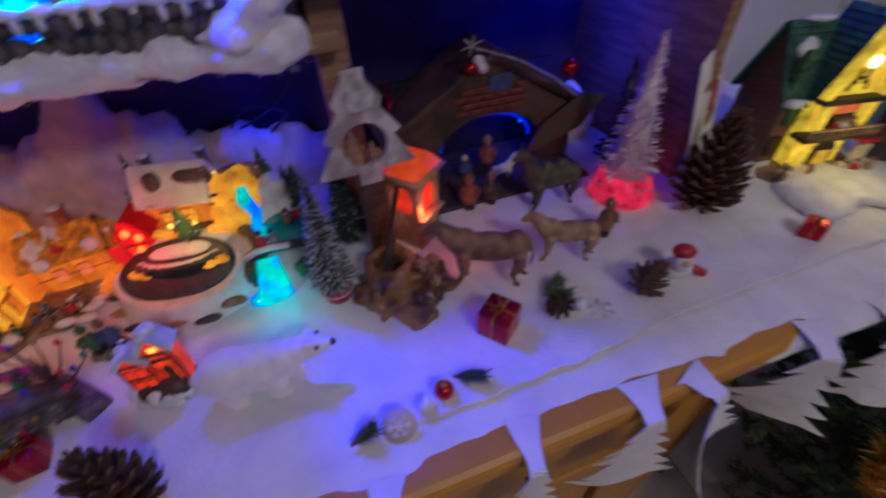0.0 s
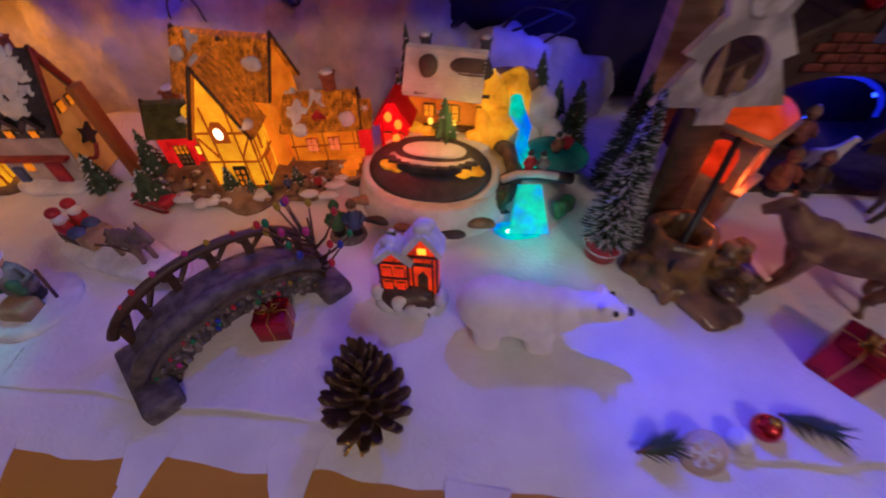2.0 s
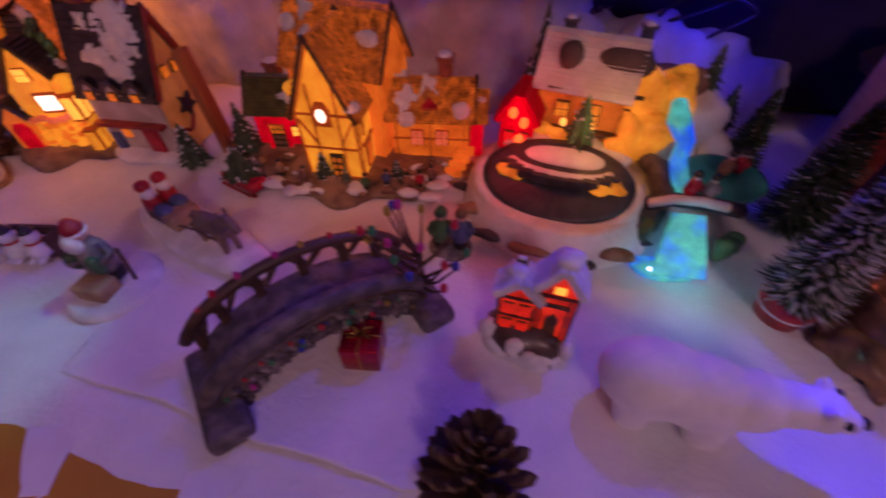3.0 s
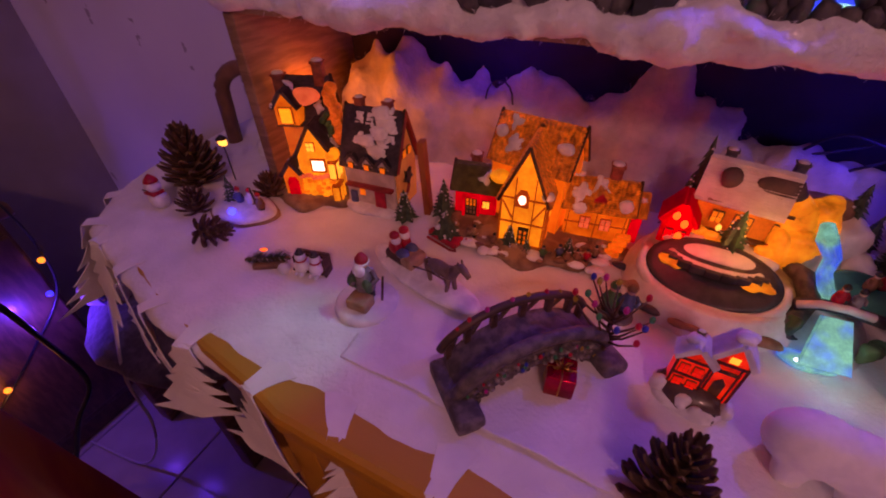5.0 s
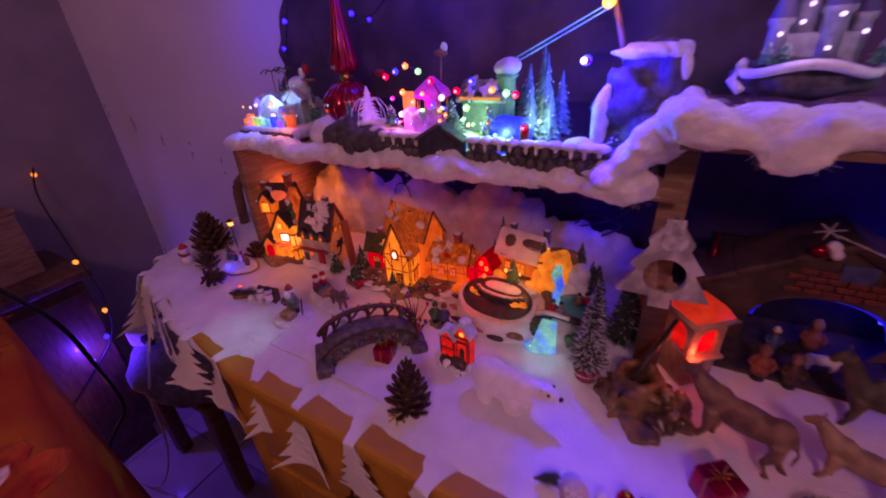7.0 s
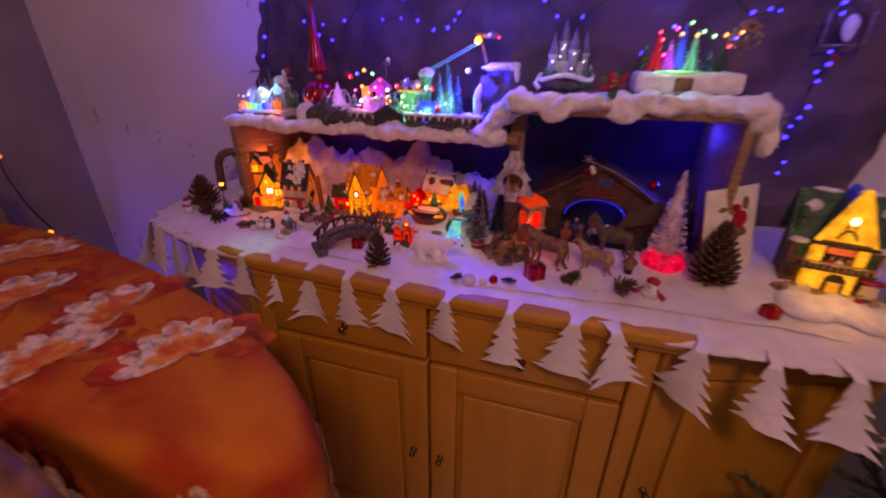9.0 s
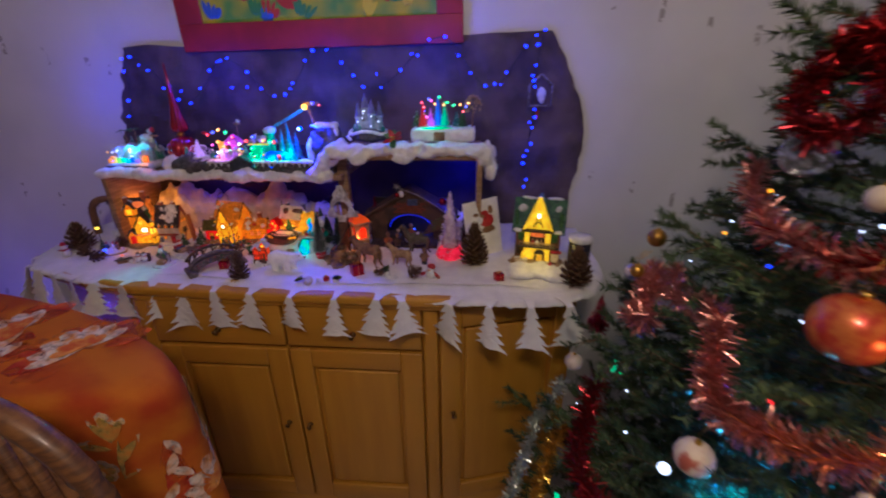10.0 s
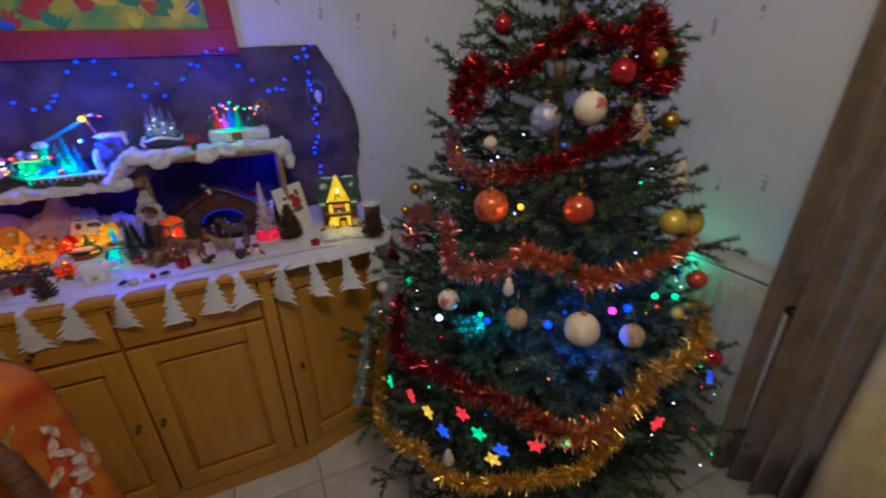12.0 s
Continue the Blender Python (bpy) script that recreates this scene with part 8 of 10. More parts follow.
def fountain():
    ob = thing("fountain_scene", pose(-0.368, 0.330, SHELF1 - 0.004), "rocky snowy base with a white lit fountain tree", "model fountain")
    for c, s in (((-0.03, -0.006, 0.02), (0.050, 0.040, 0.036)), ((0.03, -0.008, 0.016), (0.050, 0.038, 0.032)), ((-0.062, -0.01, 0.014), (0.03, 0.034, 0.028))):
        Build().ball(SLATE, c, s, 3, rough=0.5, freq=50).obj("rock", ob, "dark rock")
    b = Build()
    for c, s in (((-0.03, 0.005, 0.048), (0.050, 0.030, 0.008)), ((0.035, 0.0, 0.038), (0.040, 0.028, 0.008)), ((0.06, -0.028, 0.020), (0.030, 0.008, 0.008)), ((0.03, -0.033, 0.010), (0.022, 0.008, 0.008))):
        b.ball(GLAZE_SNOW, c, s, 3, rough=0.5, freq=40)
    b.obj("snow", ob, "snow crust")
    white_lit = glow("lit_frost", (0.70, 0.45, 1.0), 0.6, 0.4, 90)
    small_fir(ob, -0.002, 0.0, 0.046, 0.062, 0.020, white_lit, 0.0, 61, "lit_tree")
    f = Build()
    for a in range(8):
        c, s = math.cos(a * 0.785), math.sin(a * 0.785)
        f.tube(white_lit, [(0.004 * c, 0.004 * s, 0.085), (0.018 * c, 0.018 * s, 0.086), (0.030 * c, 0.030 * s, 0.070), (0.034 * c, 0.034 * s, 0.046)], 0.0007, 5)
    f.obj("water_jet", ob, "pale lit water jets")
    for x, h in ((-0.042, 0.040), (0.048, 0.036)):
        small_fir(ob, x, -0.004, 0.044, h, 0.012, TEAL, 0.4, int(1000 * h))


fountain()


def fair():
    ob = thing("fairground", pose(-0.255, 0.365, SHELF1 - 0.002), "fairground model with carousel and strings of coloured lights", "model fairground")
    Build().box(GLAZE_SNOW, (0.01, 0, 0.018), (0.14, 0.11, 0.040), 0.012).obj("snow_base", ob)
    c = Build()
    c.lathe(glow("carousel_glow", (0.9, 0.12, 0.85), 0.45, 0.15, 70), [(0.030, 0.040), (0.030, 0.046), (0.012, 0.050), (0.012, 0.080), (0.032, 0.086), (0.030, 0.094), (0.004, 0.116)], 16, at=(-0.006, 0, 0))
    c.obj("carousel", ob, "pink lit carousel")
    for a in range(8):
        Build().tube(GOLD, [(-0.006 + 0.026 * math.cos(a * .785), 0.026 * math.sin(a * .785), 0.045), (-0.006 + 0.026 * math.cos(a * .785), 0.026 * math.sin(a * .785), 0.088)], 0.0012, 6).obj("pole", ob)
    Build().box(glow("gate_glow", (1.0, 0.45, 0.06), 1.0), (-0.040, -0.020, 0.080), (0.020, 0.010, 0.030), 0.003).obj("gate", ob, "amber lit gate")
    arch = [(-0.075, 0.118, 0), (-0.055, 0.126, 1), (-0.035, 0.134, 2), (-0.012, 0.126, 3), (0.010, 0.112, 0), (0.028, 0.088, 4), (0.036, 0.062, 2), (0.012, 0.056, 3), (-0.050, 0.060, 4), (-0.030, 0.066, 4), (-0.014, 0.064, 4), (0.004, 0.060, 2), (0.030, 0.042, 3), (0.010, 0.040, 3), (-0.044, 0.095, 2)]
    for x, z, k in arch:
        led(ob, k, x, -0.030, z, 0.0050)
    for x, z, k in ((-0.060, 0.086, 5), (-0.020, 0.082, 2), (0.016, 0.078, 1), (-0.026, 0.050, 5), (0.020, 0.050, 0), (-0.056, 0.050, 1), (-0.002, 0.094, 2), (0.028, 0.070, 2)):
        led(ob, k, x, -0.038, z, 0.0036)
    rr = spread(73)
    for k in range(16):
        led(ob, rr.choice((0, 1, 2, 3, 4, 5)), rr.uniform(-0.060, 0.050), rr.uniform(-0.055, -0.030), rr.uniform(0.044, 0.075), rr.uniform(0.0022, 0.0034))
    Build().tube(BLACK, [(x, -0.027, z) for x, z, k in arch[:6]], 0.0012, 6).obj("light_string", ob)
    Build().ball(RED_PAINT, (-0.088, -0.026, 0.124), (0.010, 0.006, 0.006), 2).tube(BROWN, [(-0.080, -0.027, 0.122), (-0.074, -0.027, 0.119)], 0.002, 6).obj("flying_sleigh", ob, "tiny dark flying sleigh")
    s = Build().ball(BROWN, (0.014, 0.0, 0.150), (0.012, 0.008, 0.006), 2).ball(GLAZE_SNOW, (0.020, 0.0, 0.158), (0.006, 0.005, 0.007), 2).tube(TAN, [(0.012, 0, 0.110), (0.014, 0, 0.148)], 0.0012, 6)
    s.obj("rider", ob, "tiny raised rider")
    booth_m = glow("booth_glow", (0.65, 0.25, 1.0), 0.6, 0.2, 90)
    for k, (x, y, h) in enumerate(((-0.030, -0.034, 0.024), (-0.008, -0.040, 0.020), (0.016, -0.036, 0.026))):
        gable_house(ob, "booth", pose(x, y, 0.036), 0.018, 0.016, h, 0.009, booth_m, GLAZE_SNOW, 0, 140 + k, 0.002, False)
    for x, y, h in ((0.048, -0.035, 0.052), (0.056, 0.01, 0.045)):
        small_fir(ob, x, y, 0.036, h, 0.016, TEAL, 0.3, int(h * 999))


fair()


def green_lodge():
    ob = thing("green_lodge", pose(-0.165, 0.372, SHELF1 + 0.010), "green lit lodge with a snowy roof and coloured lamps", "model house")
    # Green lamp light on walls and turret is emission in their materials.
    gw = glow("lodge_green_wall", (0.0, 0.24, 0.19), 0.75, 0.25, 45)
    gable_house(ob, "lodge", pose(0, 0, 0.024, 0, 0, 90), 0.050, 0.064, 0.050, 0.022, gw, mat("lodge_roof", (0.06, 0.10, 0.10), 0.6, second=(0.45, 0.50, 0.52), scale=50, bump=0.002), 5, 96, 0.008, False)
    Build().box(glow("lodge_eave", (1.0, 0.55, 0.06), 1.0), (0, -0.030, 0.074), (0.066, 0.006, 0.005), 0.001).obj("eave_light", ob, "amber eave light")
    Build().lathe(glow("turret_green", (0.0, 0.40, 0.18), 0.30, 0.3, 45), [(0.013, 0.03), (0.013, 0.10), (0.018, 0.104), (0.010, 0.112)], 16, at=(0.034, -0.006, 0)).obj("turret", ob, "green turret")
    Build().ball(GLAZE_SNOW, (0.034, -0.006, 0.116), (0.021, 0.019, 0.013), 3, rough=0.2).obj("turret_snow", ob, "snow cap")
    for x, z, k in ((-0.036, 0.086, 0), (-0.010, 0.100, 1), (0.022, 0.088, 2), (0.044, 0.084, 3), (-0.020, 0.062, 3), (0.058, 0.082, 0)):
        led(ob, k, x, -0.036, z, 0.0054)
    rr = spread(74)
    for k in range(12):
        led(ob, rr.choice((0, 1, 2, 3, 3)), rr.uniform(-0.030, 0.100), rr.uniform(-0.062, -0.040), rr.uniform(0.026, 0.050), rr.uniform(0.0020, 0.0030))
    # Blue and green lamp light on slope and ground, put in as emission.
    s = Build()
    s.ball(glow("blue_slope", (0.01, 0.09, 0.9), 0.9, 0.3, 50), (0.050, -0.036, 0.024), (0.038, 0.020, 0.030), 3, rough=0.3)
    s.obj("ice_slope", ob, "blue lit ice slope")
    Build().box(glow("green_patch", (0.02, 0.9, 0.20), 0.8, 0.4, 60), (0.020, -0.034, 0.018), (0.110, 0.030, 0.008), 0.003).obj("lawn", ob, "patch of green light on the ground")
    for k, (x, y, h) in enumerate(((-0.030, -0.052, 0.050), (-0.046, -0.040, 0.062), (0.020, -0.040, 0.060), (0.074, -0.010, 0.085), (0.090, 0.010, 0.125), (0.062, 0.018, 0.11), (0.104, -0.012, 0.080), (0.080, 0.026, 0.135), (0.112, 0.014, 0.10), (0.050, 0.030, 0.085))):
        small_fir(ob, x, y, 0.012, h, 0.018, TEAL, 0.1, 70 + k)
    t = Build()
    t.box(RED_PAINT, (0.084, -0.064, 0.030), (0.012, 0.010, 0.034), 0.002)
    t.obj("signal_post", ob, "red signal post")
    for z, k in ((0.044, 0), (0.024, 3)):
        led(ob, k, 0.084, -0.071, z, 0.004)
    led(ob, 0, 0.078, -0.075, 0.006, 0.004)


green_lodge()


def dark_barn():
    ob = thing("rail_fence", pose(-0.165, 0.298, SHELF1 - 0.004), "dark barn front and stone fence with dripping snow", "model fence")
    gable_house(ob, "barn", pose(-0.045, 0, 0.0), 0.075, 0.016, 0.034, 0.022, mat("dark_slate_wall", (0.05, 0.06, 0.09), 0.6, second=(0.03, 0.035, 0.05), scale=60), SLATE, 0, 97, 0.004, False)
    b = Build()
    for x, z, sx, sz in ((-0.049, 0.010, 0.0045, 0.008), (-0.043, 0.011, 0.0035, 0.009), (-0.046, 0.006, 0.007, 0.004)):
        b.ball(GLAZE_SNOW, (x, -0.0085, z), (sx, 0.002, sz), 3, rough=0.4, freq=90)
    b.obj("snow_patch", ob, "white snow patch on the barn front")
    r = spread(12)
    for k in range(30):
        x, up = 0.004 + 0.0135 * (k // 2) + 0.006 * (k % 2), k % 2
        Build().ball(SLATE, (x, r.uniform(-.003, .003), 0.011 + 0.017 * up + r.uniform(-.002, .003)), (r.uniform(.007, .0095), 0.009, r.uniform(.009, .012)), 2, rough=0.5, freq=90).obj("stone", ob)
    for k in range(8):
        Build().ball(SLATE, (-0.094 - 0.0125 * (k // 2), r.uniform(-.003, .003), 0.011 + 0.017 * (k % 2)), (0.009, 0.009, 0.011), 2, rough=0.5, freq=90).obj("stone", ob)
    for k in range(18):
        b = Build()
        x = -0.15 + 0.02 * k
        if -0.09 < x < -0.005:
            continue
        b.ball(GLAZE_SNOW, (x, -0.002, 0.038), (0.013, 0.011, 0.006), 2, rough=0.3).ball(GLAZE_SNOW, (x + r.uniform(-.004, .004), -0.008, 0.031), (0.003, 0.003, r.uniform(.004, .010)), 2)
        b.obj("snow_drip", ob, "dripping snow on the fence")


dark_barn()


def mountain():
    ob = thing("mountain", pose(0.050, 0.372, SHELF1 - 0.004), "dark resin mountain with snow cap and lit cable car", "model mountain")
    b = Build()
    for c, s in (((0.0, 0, 0.06), (0.048, 0.040, 0.090)), ((0.03, 0.0, 0.09), (0.030, 0.030, 0.060)), ((-0.02, -0.02, 0.02), (0.032, 0.03, 0.04)), ((0.02, -0.03, 0.03), (0.04, 0.025, 0.05))):
        b.ball(SLATE, c, s, 4, rough=0.45, freq=34)
    b.obj("rock", ob)
    b = Build()
    for c, s in (((0.0, 0, 0.146), (0.042, 0.030, 0.010)), ((0.038, -0.004, 0.146), (0.022, 0.02, 0.012)), ((0.050, -0.016, 0.130), (0.008, 0.008, 0.018)), ((-0.038, -0.030, 0.065), (0.012, 0.010, 0.050)), ((-0.052, -0.038, 0.030), (0.026, 0.014, 0.012)), ((-0.022, -0.046, 0.012), (0.024, 0.012, 0.010))):
        b.ball(GLAZE_SNOW, c, s, 3, rough=0.5, freq=45)
    b.obj("snow", ob, "white snow cap")
    small_fir(ob, -0.012, -0.055, 0.0, 0.062, 0.017, FIR, 0.2, 88)
    c = Build()
    for d in (0, 0.006):
        c.tube(glow("cable_glow", (0.05, 0.55, 0.8), 0.5), [(-0.19, -0.01, 0.125 + d), (-0.045, -0.005, 0.198 + d)], 0.0011, 6)
    c.obj("cableway", ob, "lit cableway lines")
    t = Build()
    t.tube(BROWN, [(-0.020, 0.004, 0.13), (-0.045, 0.0, 0.215)], 0.004, 8).box(BROWN, (-0.03, 0, 0.214), (0.05, 0.012, 0.010), 0.002)
    t.obj("pylon", ob, "brown cableway pylon")
    Build().ball(bulb("yellow_star", (1.0, 0.55, 0.03), 4.0), (-0.048, -0.010, 0.204), 0.0085, 2).obj("star_lamp", ob, "bright yellow lamp")
    led(ob, 1, -0.020, -0.012, 0.216, 0.005)
    led(ob, 0, 0.002, -0.012, 0.210, 0.0035)
    Build().ball(bulb("blue_star", (0.015, 0.06, 1.0), 6.0), (-0.064, -0.032, 0.139), 0.0066, 2).ball(bulb("blue_star_core", (0.45, 0.75, 1.0), 8.0), (-0.066, -0.036, 0.139), 0.0044, 2).obj("star_lamp", ob, "bright blue lamp")


mountain()


# ---- castle and fir village on the upper shelf ----
def castle():
    ob = thing("castle", pose(0.212, 0.350, SHELF2 - 0.002) @ Matrix.Scale(0.88, 4), "white lit fairy castle on a snowy rock base", "model castle")
    b = Build()
    b.ball(SLATE, (0, 0, 0.012), (0.070, 0.045, 0.024), 3, rough=0.3, freq=40)
    b.obj("rock", ob, "dark rock")
    rim = Build()
    rim.tube(GLAZE_SNOW, [(0.066 * math.cos(a), -0.010 + 0.042 * math.sin(a), 0.026 + 0.006 * math.sin(3 * a)) for a in (math.pi * (0.9 + 1.2 * k / 16) for k in range(17))], 0.006, 8)
    rim.tube(GLAZE_SNOW, [(-0.066, -0.02, 0.03), (-0.074, -0.024, 0.012), (-0.062, -0.034, 0.0)], 0.006, 8)
    rim.obj("snow_rim", ob, "white snowy rim")
    stone_m = mat("castle_wall", (0.34, 0.36, 0.46), 0.5, second=(0.24, 0.26, 0.34), scale=70)
    for x, y, h, rr in ((-0.036, 0.0, 0.070, 0.011), (-0.012, 0.012, 0.100, 0.012), (0.014, 0.0, 0.080, 0.013), (0.040, 0.010, 0.072, 0.010)):
        t = Build().lathe(stone_m, [(rr, 0.028), (rr, h), (rr * 1.25, h + 0.003), (rr * 1.25, h + 0.009)], 14, at=(x, y, 0)).obj("tower", ob)
        Build().cone(mat("spire_roof", (0.14, 0.12, 0.26), 0.5), (x, y, h + 0.009), rr * 1.2, 0.0006, 0.050, 14).obj("spire", t, "dark pointed spire")
    Build().box(stone_m, (0, 0.004, 0.045), (0.080, 0.022, 0.034), 0.002).obj("curtain_wall", ob)
    for x, z in ((-0.036, 0.062), (-0.014, 0.092), (-0.018, 0.074), (0.016, 0.080), (0.040, 0.062), (0.012, 0.046), (-0.010, 0.098)):
        led(ob, 4, x, -0.016, z, 0.0026)
    Build().ball(mat("mill_pond", (0.30, 0.42, 0.55), 0.2), (0.012, -0.036, 0.030), (0.028, 0.010, 0.004), 2).obj("pond", ob, "pale pond")
    for x in (-0.045, -0.028, 0.058):
        small_fir(ob, x, -0.026, 0.028, 0.028, 0.010, TEAL, 0.3, int(abs(x) * 900))


castle()


def poinsettia():
    ob = thing("red_flower_pick", pose(0.312, 0.242, SHELF2 + 0.004), "red fabric flower pick with dark leaves and berries", "flower")
    r = spread(15)
    for k in range(14):
        a, e = r.uniform(0, 360), r.uniform(-60, 40)
        red = k % 2 == 0
        Build().prism(RED_PAINT if red else GREENP, [(0, 0), (0.010, 0.008), (0.024, 0.005), (0.032, 0), (0.022, -0.007), (0.009, -0.007)], -0.0008, 0.0008, mx=pose(0, -0.008 if red else 0, 0.010, e, 0, a * 0.2 - 30) @ pose(0, 0, 0, 0, a, 0)).obj("petal" if red else "leaf", ob)
    b = Build()
    for k in range(6):
        b.ball(GOLD, (r.uniform(-.006, .006), -0.014, 0.010 + r.uniform(-.006, .006)), 0.003, 2)
    b.obj("flower_heart", ob, "golden berries")


poinsettia()


def fir_village():
    ob = thing("fir_village", pose(0.455, 0.350, SHELF2 - 0.003), "snowy block with colour-lit fir trees and a gilded tree", "model village")
    Build().box(FLUFF, (0.0, 0, 0.018), (0.200, 0.120, 0.040), 0.012).obj("snow_block", ob, "white snowy block")
    Build().box(BROWN, (-0.010, -0.060, 0.016), (0.034, 0.006, 0.026), 0.003).obj("cave_door", ob, "brown cave door")
    # Green lamp light on the snow block, put in as an emissive lump.
    Build().ball(glow("green_lit_snow", (0.02, 0.9, 0.3), 0.5, 0.3, 70), (-0.020, -0.038, 0.038), (0.045, 0.022, 0.004), 3, rough=0.3).obj("lit_ground", ob, "patch of green light on the ground")
    lit = [glow("fir_red", (1.0, 0.03, 0.05), 0.16), glow("fir_magenta", (0.8, 0.05, 0.7), 0.22), glow("fir_blue", (0.04, 0.14, 1.0), 0.22), glow("fir_teal", (0.03, 0.6, 0.45), 0.15)]
    for k, (x, y, h, m) in enumerate(((-0.085, 0.0, 0.060, FIR), (-0.064, -0.01, 0.080, lit[0]), (-0.040, -0.014, 0.066, lit[1]), (-0.018, 0.0, 0.100, lit[2]), (0.004, -0.010, 0.085, lit[3]), (0.060, -0.004, 0.060, FIR), (0.040, 0.014, 0.05, TEAL))):
        small_fir(ob, x, y, 0.034, h, 0.017, m, 0.1, 120 + k)
    for k, (x, z, c) in enumerate(((-0.066, 0.112, 0), (-0.060, 0.098, 0), (-0.044, 0.122, 1), (-0.036, 0.118, 5), (-0.026, 0.108, 2), (-0.012, 0.128, 3), (0.002, 0.106, 2), (0.012, 0.112, 3), (0.032, 0.104, 3), (0.052, 0.106, 2), (0.070, 0.100, 1), (0.078, 0.110, 2), (-0.052, 0.070, 5), (0.062, 0.086, 0))):
        led(ob, c, x, -0.020, z, 0.0040)
    f = Build()
    r = spread(61)
    f.tube(BROWN, [(0.090, 0.0, 0.036), (0.092, 0, 0.085)], 0.003, 8)
    for k in range(90):
        a, e = r.uniform(0, 6.28), r.uniform(-0.6, 1.4)
        q = (0.092 + 0.026 * math.cos(a) * math.cos(e), 0.020 * math.sin(a) * math.cos(e), 0.100 + 0.030 * math.sin(e))
        f.ball(TAN, q, 0.004, 1)
    f.obj("gilded_tree", ob, "round pale gilded tree")


fir_village()


# ---- garland of blue lamps ----
def light_garland():
    ob = thing("light_garland", pose(0, 0.500, 0), "dark wire garland with small blue lamps on the wall", "light garland")
    peaks = ((-0.73, 1.36), (-0.668, 1.585), (-0.48, 1.425), (-0.31, 1.565), (-0.14, 1.43), (0.03, 1.60), (0.20, 1.465), (0.44, 1.62), (0.60, 1.465), (0.775, 1.635), (0.745, 1.50), (0.755, 1.36), (0.735, 1.24), (0.745, 1.12))
    pts = []
    for (xa, za), (xb, zb) in zip(peaks, peaks[1:]):
        for k in range(8):
            u = k / 8
            w = 0.5 - 0.5 * math.cos(math.pi * u)
            pts.append((xa + (xb - xa) * u, -0.006 * math.sin(9 * u), za + (zb - za) * w))
    Build().tube(BLACK, pts, 0.0016, 6).obj("wire", ob, "dark wire")
    lampm = bulb("garland_blue", (0.012, 0.022, 1.0), 9.0)
    r = spread(19)
    for k in range(1, len(pts), 2):
        x, y, z = pts[k]
        Build().ball(lampm, (x + r.uniform(-.012, .012), y - 0.008, z + r.uniform(-.012, .012)), 0.0038 if k % 3 else 0.0048, 2).obj("lamp", ob)
    for k in range(10):
        Build().ball(lampm, (r.uniform(-0.72, 0.74), -0.008, r.uniform(1.36, 1.58)), 0.0030, 2).obj("lamp", ob)


light_garland()
wl = thing("window_ornament", pose(0.772, 0.498, 1.405), "small pale house-shaped frame ornament hanging on the wall", "ornament")
b = Build()
fr = [(-0.038, 0.0), (0.038, 0.0), (0.038, 0.065), (0.0, 0.100), (-0.038, 0.065)]
for (xa, za), (xb, zb) in zip(fr, fr[1:] + fr[:1]):
    b.tube(GREY_STONE, [(xa, 0, za), (xb, 0, zb)], 0.0035, 6)
b.obj("frame", wl)
Build().ball(GLAZE_SNOW, (0.004, 0, 0.034), (0.014, 0.008, 0.026), 3, rough=0.3).obj("hanging_figure", wl, "pale plain shape")
Build().box(RED_PAINT, (-0.006, -0.004, -0.030), (0.008, 0.003, 0.028), 0.001).obj("tag", wl, "red tag")


# ---- Christmas tree ----
TREE = (1.30, -0.40)


def tree_radius(z):
    return 0.74 * max(0.0, 1 - z / 2.15)


def on_tree(angle, z, out=0.0):
    a = radians(angle)
    rr = tree_radius(z) + out
    return (TREE[0] + rr * math.cos(a), TREE[1] + rr * math.sin(a), z)


